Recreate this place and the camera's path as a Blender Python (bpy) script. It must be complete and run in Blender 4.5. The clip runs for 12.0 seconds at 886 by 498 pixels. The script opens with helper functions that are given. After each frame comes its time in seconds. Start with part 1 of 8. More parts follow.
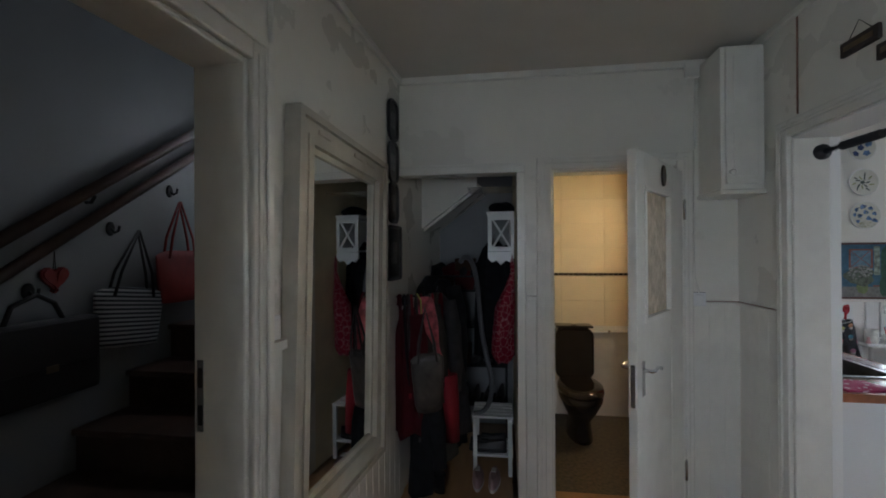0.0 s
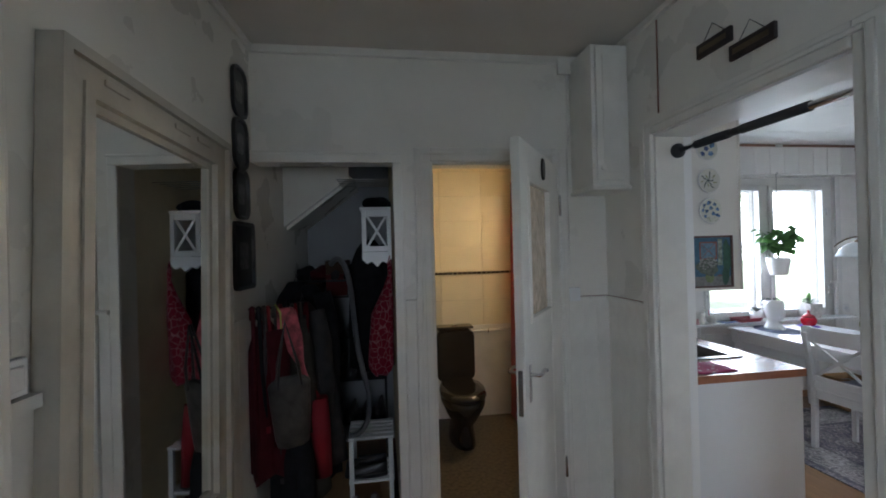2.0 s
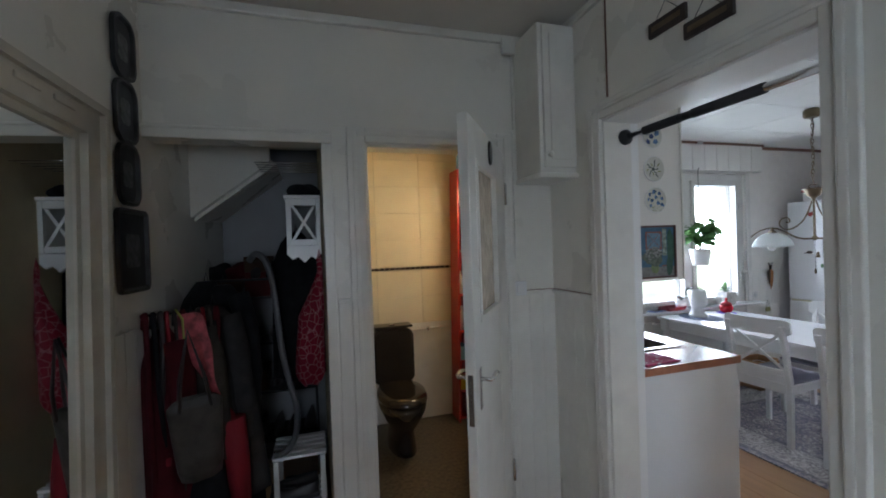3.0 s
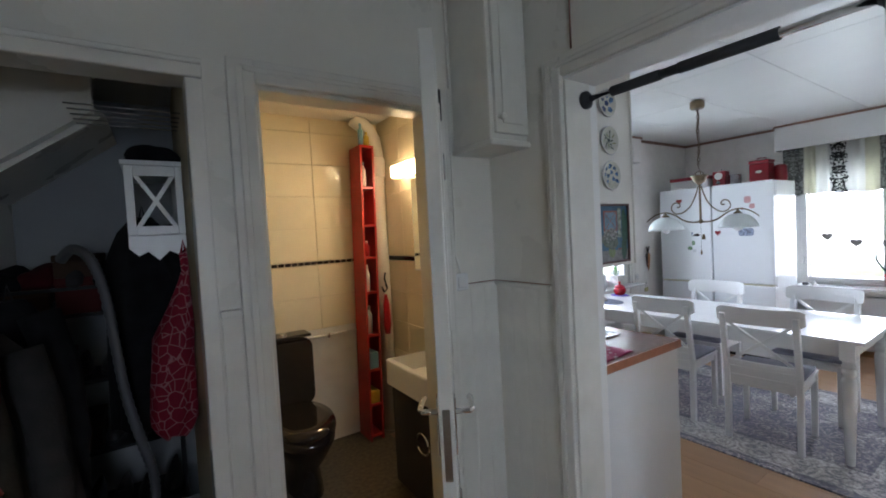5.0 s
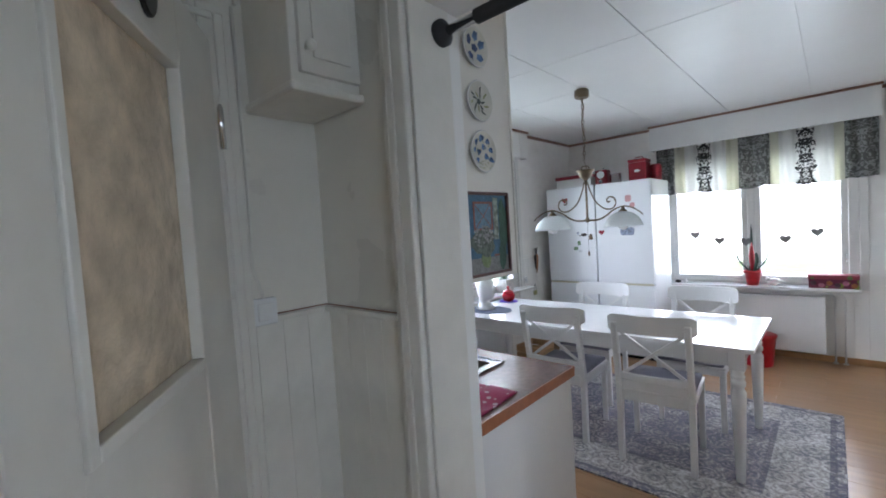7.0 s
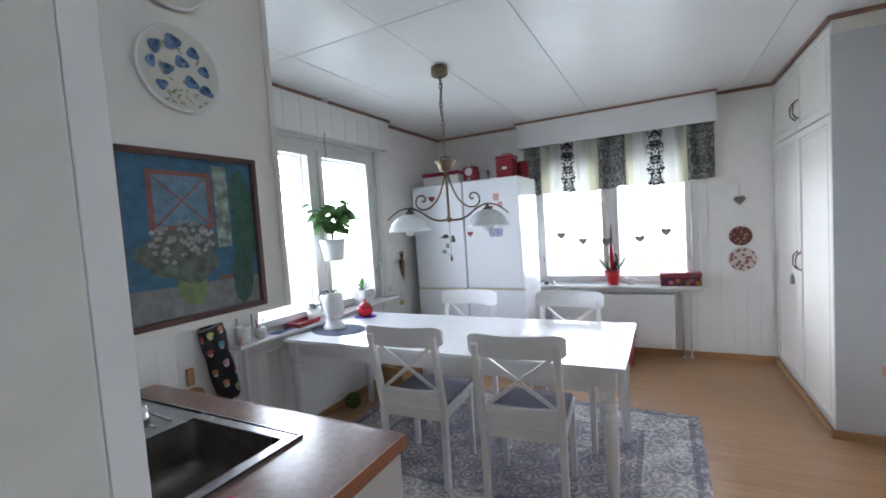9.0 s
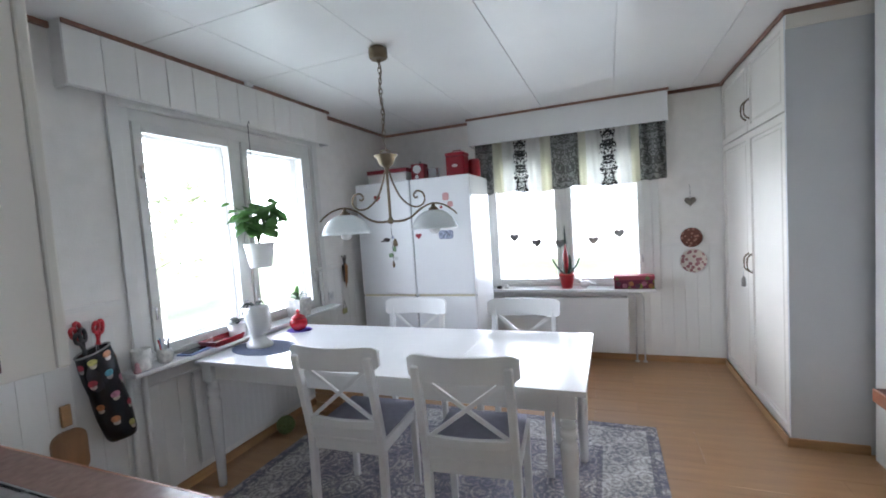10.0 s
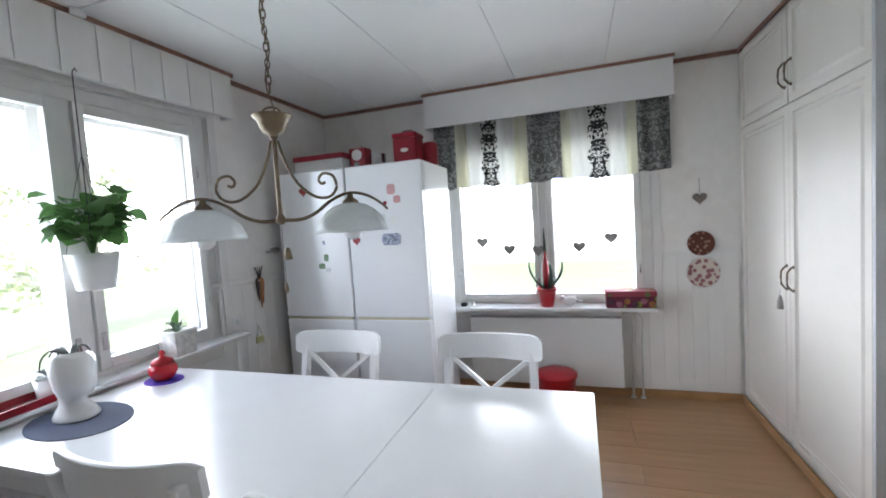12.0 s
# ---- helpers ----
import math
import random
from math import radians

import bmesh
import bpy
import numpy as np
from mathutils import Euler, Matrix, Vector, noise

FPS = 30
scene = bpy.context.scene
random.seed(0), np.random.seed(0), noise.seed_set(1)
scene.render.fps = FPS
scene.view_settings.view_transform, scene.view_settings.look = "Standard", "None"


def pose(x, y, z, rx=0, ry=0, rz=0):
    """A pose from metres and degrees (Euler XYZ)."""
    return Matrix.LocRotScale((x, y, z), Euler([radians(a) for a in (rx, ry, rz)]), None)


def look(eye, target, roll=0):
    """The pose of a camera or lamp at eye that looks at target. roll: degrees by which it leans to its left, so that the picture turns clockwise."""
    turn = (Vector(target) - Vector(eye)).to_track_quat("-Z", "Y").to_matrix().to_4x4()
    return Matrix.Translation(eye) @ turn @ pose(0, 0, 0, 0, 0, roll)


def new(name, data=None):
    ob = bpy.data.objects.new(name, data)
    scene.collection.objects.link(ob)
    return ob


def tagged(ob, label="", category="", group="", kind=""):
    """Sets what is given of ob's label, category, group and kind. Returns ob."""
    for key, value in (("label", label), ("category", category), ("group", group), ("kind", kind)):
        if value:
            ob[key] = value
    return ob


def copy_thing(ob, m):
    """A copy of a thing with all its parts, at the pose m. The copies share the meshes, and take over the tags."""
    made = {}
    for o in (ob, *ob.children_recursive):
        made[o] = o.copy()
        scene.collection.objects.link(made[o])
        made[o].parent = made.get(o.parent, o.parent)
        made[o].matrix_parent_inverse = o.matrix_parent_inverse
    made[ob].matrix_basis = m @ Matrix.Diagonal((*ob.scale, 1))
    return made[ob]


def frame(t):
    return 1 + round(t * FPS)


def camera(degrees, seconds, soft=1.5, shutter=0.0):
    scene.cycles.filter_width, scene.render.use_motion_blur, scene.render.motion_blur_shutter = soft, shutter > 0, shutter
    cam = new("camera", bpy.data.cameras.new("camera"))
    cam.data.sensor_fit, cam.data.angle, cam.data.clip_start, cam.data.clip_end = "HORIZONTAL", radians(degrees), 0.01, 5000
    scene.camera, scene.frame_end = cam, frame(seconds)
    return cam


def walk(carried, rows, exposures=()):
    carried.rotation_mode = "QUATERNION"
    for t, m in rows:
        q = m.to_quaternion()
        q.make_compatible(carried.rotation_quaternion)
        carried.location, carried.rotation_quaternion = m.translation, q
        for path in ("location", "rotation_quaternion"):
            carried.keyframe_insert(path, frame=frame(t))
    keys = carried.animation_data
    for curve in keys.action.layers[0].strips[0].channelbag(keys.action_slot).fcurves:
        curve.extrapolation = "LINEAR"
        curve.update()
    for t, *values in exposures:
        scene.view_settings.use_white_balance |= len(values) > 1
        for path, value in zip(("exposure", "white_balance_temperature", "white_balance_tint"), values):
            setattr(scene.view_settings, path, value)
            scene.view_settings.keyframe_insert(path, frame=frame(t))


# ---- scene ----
# ---- camera ----
cam = camera(92.7, 12.0, soft=1.8)
PATH = [
    (0, (-0.008, 0.051, 1.581), (-0.286, 2.032, 1.59), -0.3),
    (0.5, (0.008, 0.107, 1.576), (-0.142, 2.102, 1.586), -0.6),
    (1, (0.019, 0.178, 1.58), (0.004, 2.178, 1.585), -0.9),
    (1.5, (0.012, 0.264, 1.581), (0.149, 2.26, 1.589), -1.2),
    (2, (0.008, 0.354, 1.573), (0.299, 2.332, 1.578), -1.5),
    (2.5, (0.022, 0.442, 1.56), (0.458, 2.394, 1.553), -1.7),
    (3, (0.025, 0.579, 1.553), (0.616, 2.489, 1.531), -2.0),
    (5, (-0.02, 1.14, 1.521), (1.095, 2.799, 1.446), -3.1),
    (5.5, (0.094, 1.251, 1.517), (1.34, 2.813, 1.434), -3.3),
    (6, (0.235, 1.333, 1.515), (1.56, 2.828, 1.428), -3.4),
    (6.5, (0.409, 1.429, 1.514), (1.796, 2.867, 1.424), -3.5),
    (7, (0.588, 1.478, 1.501), (2.054, 2.835, 1.408), -3.6),
    (9, (1.255, 1.626, 1.47), (3.026, 2.548, 1.355), -3.9),
    (9.5, (1.397, 1.643, 1.475), (3.224, 2.447, 1.352), -4.0),
    (10, (1.561, 1.681, 1.473), (3.417, 2.415, 1.346), -3.9),
    (10.5, (1.762, 1.748, 1.478), (3.638, 2.429, 1.353), -3.9),
    (11, (1.97, 1.781, 1.468), (3.861, 2.42, 1.343), -3.7),
    (11.5, (2.215, 1.796, 1.468), (4.112, 2.416, 1.343), -3.7),
    (12, (2.469, 1.813, 1.45), (4.366, 2.436, 1.326), -3.7),
]
EXPOSURES = [(0, 1.84, 6100, 10), (2.5, 1.99, 5950, 10), (5.5, 2.16, 5950, 10), (7, 2.2, 6000, 10), (9.5, 2.2, 6050, 10), (12, 2.1, 6250, 10)]
walk(cam, [(t, look(e, g, r)) for t, e, g, r in PATH], EXPOSURES)

# ---- daylight ----
world = bpy.data.worlds.new("sky")
scene.world = world
world.use_nodes = True
wn = world.node_tree.nodes
sky = wn.new("ShaderNodeTexSky")
sky.sky_type, sky.sun_disc = "NISHITA", False
sky.sun_elevation, sky.sun_rotation = radians(38), radians(257)
world.node_tree.links.new(sky.outputs[0], wn["Background"].inputs[0])
wn["Background"].inputs[1].default_value = 0.12


def area_lamp(name, m, sx, sy, watts, colour):
    la = bpy.data.lights.new(name, "AREA")
    la.shape, la.size, la.size_y, la.energy, la.color = "RECTANGLE", sx, sy, watts, colour
    ob = new(name, la)
    ob.matrix_world = m
    return ob


# sky light in the two window openings, and the lamp over the wash basin
area_lamp("window_light_north", look((3.845, 4.40, 1.50), (3.845, 1.0, 1.75)), 1.5, 1.35, 6.6, (0.77, 0.84, 1.0))
area_lamp("window_light_east", look((6.45, 2.12, 1.35), (3.0, 2.12, 1.7)), 1.6, 1.3, 6.4, (0.79, 0.85, 1.0))
area_lamp("toilet_lamp_light", look((1.40, 3.70, 2.02), (0.5, 3.4, 1.3)), 0.10, 0.32, 2.15, (1.0, 0.75, 0.44))
# added fill lamp for the hall, behind an invented front window
area_lamp("hall_fill_light", look((-0.35, -1.62, 1.5), (1.5, 2.2, 1.3)), 0.95, 1.1, 14.2, (0.73, 0.85, 1.0))
area_lamp("stair_window_light", look((-1.45, 3.3, 4.1), (-1.5, 1.6, 0.6)), 0.7, 0.7, 1.3, (0.82, 0.90, 1.0))
sun = bpy.data.lights.new("sun", "SUN")
sun.energy, sun.angle, sun.color = 4.5, radians(0.5), (1.0, 0.96, 0.90)
new("sun", sun).matrix_world = look((-42, -10, 34), (0, 0, 0))


# ---- materials ----
def mat(name, colour, rough=0.5, metal=0.0, vary=0.08, scale=6.0, bump=0.1, bscale=60.0, spec=0.5, stretch=(1, 1, 1), rnd=0.0, dirt=None, dirt_amt=0.0):
    m = bpy.data.materials.new(name)
    m.use_nodes = True
    n, l = m.node_tree.nodes, m.node_tree.links
    b = n["Principled BSDF"]
    tc = n.new("ShaderNodeTexCoord")
    mp = n.new("ShaderNodeMapping")
    mp.inputs["Scale"].default_value = stretch
    l.new(tc.outputs["Object"], mp.inputs[0])
    nz = n.new("ShaderNodeTexNoise")
    nz.inputs["Scale"].default_value, nz.inputs["Detail"].default_value = scale, 6
    l.new(mp.outputs[0], nz.inputs["Vector"])
    cr = n.new("ShaderNodeValToRGB")
    c = colour
    cr.color_ramp.elements[0].color = (*[max(0, v * (1 - vary)) for v in c], 1)
    cr.color_ramp.elements[1].color = (*[min(1, v * (1 + vary)) for v in c], 1)
    cr.color_ramp.elements[0].position, cr.color_ramp.elements[1].position = 0.3, 0.7
    l.new(nz.outputs[0], cr.inputs[0])
    out = cr.outputs[0]
    if dirt:
        nd = n.new("ShaderNodeTexNoise")
        nd.inputs["Scale"].default_value, nd.inputs["Detail"].default_value = scale * 0.45, 8
        l.new(mp.outputs[0], nd.inputs["Vector"])
        rd = n.new("ShaderNodeValToRGB")
        rd.color_ramp.elements[0].position, rd.color_ramp.elements[1].position = 0.52, 0.72
        l.new(nd.outputs[0], rd.inputs[0])
        mm = n.new("ShaderNodeMath")
        mm.operation = "MULTIPLY"
        mm.inputs[1].default_value = dirt_amt
        l.new(rd.outputs[0], mm.inputs[0])
        mx = n.new("ShaderNodeMix")
        mx.data_type = "RGBA"
        l.new(mm.outputs[0], mx.inputs[0])
        l.new(out, mx.inputs[6])
        mx.inputs[7].default_value = (*dirt, 1)
        out = mx.outputs[2]
    if rnd:
        oi = n.new("ShaderNodeObjectInfo")
        hs = n.new("ShaderNodeHueSaturation")
        mr = n.new("ShaderNodeMapRange")
        mr.inputs[3].default_value, mr.inputs[4].default_value = 1 - rnd, 1 + rnd
        l.new(oi.outputs["Random"], mr.inputs[0])
        l.new(mr.outputs[0], hs.inputs["Value"])
        l.new(out, hs.inputs["Color"])
        out = hs.outputs[0]
    l.new(out, b.inputs["Base Color"])
    rr = n.new("ShaderNodeMapRange")
    rr.inputs[3].default_value, rr.inputs[4].default_value = max(0.02, rough * 0.85), min(1, rough * 1.15)
    l.new(nz.outputs[0], rr.inputs[0])
    l.new(rr.outputs[0], b.inputs["Roughness"])
    b.inputs["Metallic"].default_value = metal
    b.inputs["Specular IOR Level"].default_value = spec
    if bump:
        nb = n.new("ShaderNodeTexNoise")
        nb.inputs["Scale"].default_value, nb.inputs["Detail"].default_value = bscale, 4
        l.new(mp.outputs[0], nb.inputs["Vector"])
        bp = n.new("ShaderNodeBump")
        bp.inputs["Strength"].default_value, bp.inputs["Distance"].default_value = bump, 0.004
        l.new(nb.outputs[0], bp.inputs["Height"])
        l.new(bp.outputs[0], b.inputs["Normal"])
    return m


def glass(name, colour=(1, 1, 1), rough=0.0):
    """Thin clear pane: mostly straight through, with a faint gloss."""
    m = bpy.data.materials.new(name)
    m.use_nodes = True
    n, l = m.node_tree.nodes, m.node_tree.links
    n.remove(n["Principled BSDF"])
    t, g, f, x = (n.new("ShaderNodeBsdf" + k) if k in ("Transparent", "Glossy") else n.new("ShaderNode" + k) for k in ("Transparent", "Glossy", "Fresnel", "MixShader"))
    t.inputs[0].default_value = (*colour, 1)
    g.inputs["Roughness"].default_value = rough
    f.inputs[0].default_value = 1.15
    l.new(f.outputs[0], x.inputs[0])
    l.new(t.outputs[0], x.inputs[1])
    l.new(g.outputs[0], x.inputs[2])
    l.new(x.outputs[0], n["Material Output"].inputs[0])
    return m


def glow(name, colour, strength):
    m = bpy.data.materials.new(name)
    m.use_nodes = True
    b = m.node_tree.nodes["Principled BSDF"]
    b.inputs["Base Color"].default_value = (*colour, 1)
    b.inputs["Emission Color"].default_value = (*colour, 1)
    b.inputs["Emission Strength"].default_value = strength
    return m


M_HALL = mat("old_white_wall_paint", (0.75, 0.72, 0.645), 0.28, vary=0.05, scale=3, bump=0.6, bscale=9, dirt=(0.62, 0.60, 0.55), dirt_amt=0.08)
M_TRIM = mat("white_trim_paint", (0.75, 0.725, 0.66), 0.3, vary=0.05, scale=8, bump=0.2, bscale=24, dirt=(0.55, 0.51, 0.43), dirt_amt=0.3)
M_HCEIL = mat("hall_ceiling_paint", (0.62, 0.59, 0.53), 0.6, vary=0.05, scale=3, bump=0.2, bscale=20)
# dark grey for whitish walls: stairwell and niche shade is in the colour
M_DIMWALL = mat("stairwell_dimmed_white", (0.27, 0.275, 0.28), 0.6, vary=0.06, scale=3, bump=0.2, bscale=14)
M_KWALL = mat("kitchen_wall_paper", (0.84, 0.82, 0.785), 0.55, vary=0.03, scale=12, bump=0.25, bscale=180, dirt=(0.74, 0.70, 0.64), dirt_amt=0.3)
M_KPANEL = mat("white_painted_boards", (0.83, 0.82, 0.79), 0.4, vary=0.03, scale=7, bump=0.12, bscale=60, stretch=(1, 1, 0.2))
M_KCEIL = mat("ceiling_panel_white", (0.83, 0.83, 0.815), 0.36, vary=0.015, scale=4, bump=0)
M_BROWNTRIM = mat("brown_ceiling_moulding", (0.25, 0.13, 0.09), 0.45, vary=0.2, scale=30)
M_BASEB = mat("oak_skirting", (0.42, 0.24, 0.11), 0.4, vary=0.2, scale=20, stretch=(0.2, 0.2, 1))
M_PLANK = mat("laminate_plank", (0.43, 0.25, 0.125), 0.30, vary=0.10, scale=7, bump=0.03, bscale=60, stretch=(3, 0.3, 1), rnd=0.06)
M_FLOORDARK = mat("floor_joint", (0.26, 0.15, 0.08), 0.6)
M_DARKWOOD = mat("dark_brown_stair_wood", (0.085, 0.048, 0.034), 0.4, vary=0.3, scale=12, stretch=(1, 0.2, 1))
M_WHITE = mat("white_lacquer", (0.80, 0.80, 0.79), 0.22, vary=0.015, scale=5, bump=0.03, bscale=40)
M_CHAIR = mat("white_stained_wood", (0.78, 0.78, 0.77), 0.32, vary=0.03, scale=8, bump=0.06, bscale=50, stretch=(1, 1, 0.2))
M_CAB = mat("ivory_cabinet_foil", (0.77, 0.735, 0.67), 0.5, vary=0.02, scale=5, bump=0.05, bscale=60)
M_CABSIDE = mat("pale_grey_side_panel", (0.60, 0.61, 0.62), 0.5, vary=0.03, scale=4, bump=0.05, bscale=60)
M_TOP = mat("brown_laminate_worktop", (0.20, 0.11, 0.085), 0.25, vary=0.15, scale=40, bump=0.03, bscale=200)
M_TOPEDGE = mat("red_brown_worktop_edge", (0.36, 0.13, 0.06), 0.35, vary=0.15, scale=25)
M_STEEL = mat("brushed_steel", (0.62, 0.62, 0.63), 0.25, 1.0, vary=0.05, scale=30, bump=0.05, bscale=150)
M_SINK = mat("dull_sink_steel", (0.36, 0.36, 0.37), 0.26, 1.0, vary=0.12, scale=30, bump=0.05, bscale=150)
# darker than the rim steel: the shade of the sunken bowl is coloured in
M_BOWL = mat("shaded_bowl_steel", (0.26, 0.24, 0.22), 0.36, 1.0, vary=0.2, scale=18, bump=0.08, bscale=120)
M_CHROME = mat("chrome", (0.75, 0.75, 0.76), 0.1, 1.0, vary=0.02, bump=0)
M_BLACK = mat("black_rubber_grip", (0.02, 0.02, 0.022), 0.65, vary=0.2, bump=0.2, bscale=120)
M_BLACKCER = mat("black_glazed_ceramic", (0.022, 0.018, 0.016), 0.08, vary=0.1, bump=0.0)
M_TILE = mat("cream_wall_tile", (0.78, 0.69, 0.49), 0.16, vary=0.03, scale=5, bump=0.03, bscale=12, rnd=0.03)
M_GROUT = mat("cream_grout", (0.72, 0.62, 0.43), 0.8)
M_MOSAIC = mat("brown_toilet_floor", (0.105, 0.085, 0.058), 0.4, vary=0.5, scale=38, bump=0.3, bscale=45)
M_RED = mat("red_enamel", (0.45, 0.012, 0.022), 0.3, vary=0.08, scale=14, bump=0.05)
M_TIN = mat("maroon_enamel", (0.26, 0.010, 0.022), 0.3, vary=0.08, scale=14, bump=0.05)
M_REDWOOD = mat("red_painted_wood", (0.40, 0.025, 0.02), 0.4, vary=0.12, scale=14)
M_BRONZE = mat("aged_brass", (0.19, 0.145, 0.095), 0.38, 0.85, vary=0.15, scale=20, bump=0.08)
M_SEAT = mat("grey_seat_cloth", (0.33, 0.33, 0.40), 0.9, vary=0.08, scale=30, bump=0.4, bscale=220)
M_MIRROR = mat("mirror_silver", (0.88, 0.90, 0.89), 0.02, 1.0, vary=0.0, bump=0)
M_GLASS = glass("window_glass")
M_CERAMIC = mat("white_glazed_ceramic", (0.80, 0.79, 0.77), 0.18, vary=0.02, scale=10, bump=0.03)


# ---- mesh helpers ----
def box(bm, x0, y0, z0, x1, y1, z1, bevel=0.0, m=None):
    r = bmesh.ops.create_cube(bm, size=1, matrix=Matrix.Translation(((x0 + x1) / 2, (y0 + y1) / 2, (z0 + z1) / 2)) @ Matrix.Diagonal((abs(x1 - x0), abs(y1 - y0), abs(z1 - z0), 1)))
    vs = r["verts"]
    if m:
        bmesh.ops.transform(bm, matrix=m, verts=vs)
    if bevel:
        es = {e for v in vs for e in v.link_edges}
        bmesh.ops.bevel(bm, geom=list(es), offset=bevel, segments=2, affect="EDGES", profile=0.5)
    return bm


def boxes(*args, bevel=0.0):
    bm = bmesh.new()
    for a in args:
        box(bm, *a, bevel=bevel)
    return bm


def smooth(pts, n=8):
    pts = [Vector(p) for p in pts]
    out = []
    for i in range(len(pts) - 1):
        p0, p1, p2, p3 = (pts[max(0, min(len(pts) - 1, i + q))] for q in (-1, 0, 1, 2))
        for k in range(n):
            t = k / n
            out.append(0.5 * ((2 * p1) + (p2 - p0) * t + (2 * p0 - 5 * p1 + 4 * p2 - p3) * t * t + (3 * p1 - p0 - 3 * p2 + p3) * t ** 3))
    return out + [pts[-1]]


def lathe(bm, profile, seg=24, m=None, cap=True):
    """Turned solid: profile is [(radius, z)] from bottom to top."""
    rings = []
    for r, z in profile:
        rings.append([bm.verts.new((r * math.cos(2 * math.pi * i / seg), r * math.sin(2 * math.pi * i / seg), z)) for i in range(seg)])
    for a, b in zip(rings, rings[1:]):
        for i in range(seg):
            f = bm.faces.new((a[i], a[(i + 1) % seg], b[(i + 1) % seg], b[i]))
            f.smooth = True
    if cap:
        bm.faces.new(rings[0][::-1])
        bm.faces.new(rings[-1])
    if m:
        bmesh.ops.transform(bm, matrix=m, verts=[v for r in rings for v in r])
    return bm


def tube(bm, pts, r, seg=10, taper=None):
    """Round bar along a list of points."""
    pts = [Vector(p) for p in pts]
    rings = []
    up = Vector((0.01, 0.02, 1))
    for i, p in enumerate(pts):
        d = (pts[min(i + 1, len(pts) - 1)] - pts[max(i - 1, 0)]).normalized()
        a = d.cross(up)
        if a.length < 1e-3:
            a = d.cross(Vector((1, 0, 0)))
        a.normalize()
        b = d.cross(a)
        rr = r if taper is None else r * (1 + (taper - 1) * i / (len(pts) - 1))
        rings.append([bm.verts.new(p + rr * (math.cos(2 * math.pi * k / seg) * a + math.sin(2 * math.pi * k / seg) * b)) for k in range(seg)])
    for a, b in zip(rings, rings[1:]):
        for k in range(seg):
            f = bm.faces.new((a[k], a[(k + 1) % seg], b[(k + 1) % seg], b[k]))
            f.smooth = True
    bm.faces.new(rings[0][::-1])
    bm.faces.new(rings[-1])
    return bm


def arc(c, r, a0, a1, n=12, plane="yz"):
    out = []
    for i in range(n + 1):
        a = radians(a0 + (a1 - a0) * i / n)
        u, v = r * math.cos(a), r * math.sin(a)
        out.append({"yz": (c[0], c[1] + u, c[2] + v), "xz": (c[0] + u, c[1], c[2] + v), "xy": (c[0] + u, c[1] + v, c[2])}[plane])
    return out


def loop_solid(bm, outline, axis, a, b):
    """Prism from a closed outline of (u, v) pairs, along axis from a to b."""
    def p(u, v, w):
        return {"x": (w, u, v), "y": (u, w, v), "z": (u, v, w)}[axis]
    lo = [bm.verts.new(p(u, v, a)) for u, v in outline]
    hi = [bm.verts.new(p(u, v, b)) for u, v in outline]
    bm.faces.new(lo)
    bm.faces.new(hi[::-1])
    n = len(outline)
    for i in range(n):
        bm.faces.new((lo[i], hi[i], hi[(i + 1) % n], lo[(i + 1) % n]))
    bmesh.ops.recalc_face_normals(bm, faces=bm.faces)
    return bm


def pierced(axis, a, b, us, vs, holes):
    """Slab from a to b along axis, cut into a grid at us and vs, without the cells in holes."""
    bm = bmesh.new()

    def p(u, v, w):
        return {"x": (w, u, v), "y": (u, w, v), "z": (u, v, w)}[axis]
    grid = [[[bm.verts.new(p(u, v, w)) for v in vs] for u in us] for w in (a, b)]
    nu, nv = len(us) - 1, len(vs) - 1
    full = {(i, j) for i in range(nu) for j in range(nv)} - set(holes)
    for i, j in full:
        for g in grid:
            bm.faces.new((g[i][j], g[i + 1][j], g[i + 1][j + 1], g[i][j + 1]))
        for (di, dj), (q, r) in {(-1, 0): ((i, j), (i, j + 1)), (1, 0): ((i + 1, j), (i + 1, j + 1)), (0, -1): ((i, j), (i + 1, j)), (0, 1): ((i, j + 1), (i + 1, j + 1))}.items():
            if (i + di, j + dj) not in full:
                bm.faces.new((grid[0][q[0]][q[1]], grid[0][r[0]][r[1]], grid[1][r[0]][r[1]], grid[1][q[0]][q[1]]))
    for v in [v for v in bm.verts if not v.link_faces]:
        bm.verts.remove(v)
    return bm


def mesh_of(name, bm, material):
    bmesh.ops.recalc_face_normals(bm, faces=bm.faces)
    me = bpy.data.meshes.new(name)
    bm.to_mesh(me)
    bm.free()
    me.materials.append(material)
    return me


def part(name, bm, material, parent=None, label=""):
    ob = new(name, mesh_of(name, bm, material))
    ob.parent = parent
    if label:
        ob["label"] = label
    return ob


def struct(name, bm, material, label="", category=""):
    return tagged(part(name, bm, material), label or name.replace("_", " "), category or name.split("_")[0], "", "structure")


def thing(name, m, label, category, group=""):
    ob = new(name)
    ob.empty_display_size = 0.1
    ob.matrix_world = m if isinstance(m, Matrix) else Matrix.Translation(m)
    return tagged(ob, label, category, group)


def solid(name, bm, material, label, category, group="", m=None):
    """A thing of one mesh."""
    ob = part(name, bm, material)
    if m:
        ob.matrix_world = m
    return tagged(ob, label, category, group)


def pieces(name, me, places, parent):
    for p in places:
        ob = new(name, me)
        ob.parent = parent
        ob.matrix_local = p if isinstance(p, Matrix) else Matrix.Translation(p)


T = Matrix.Translation

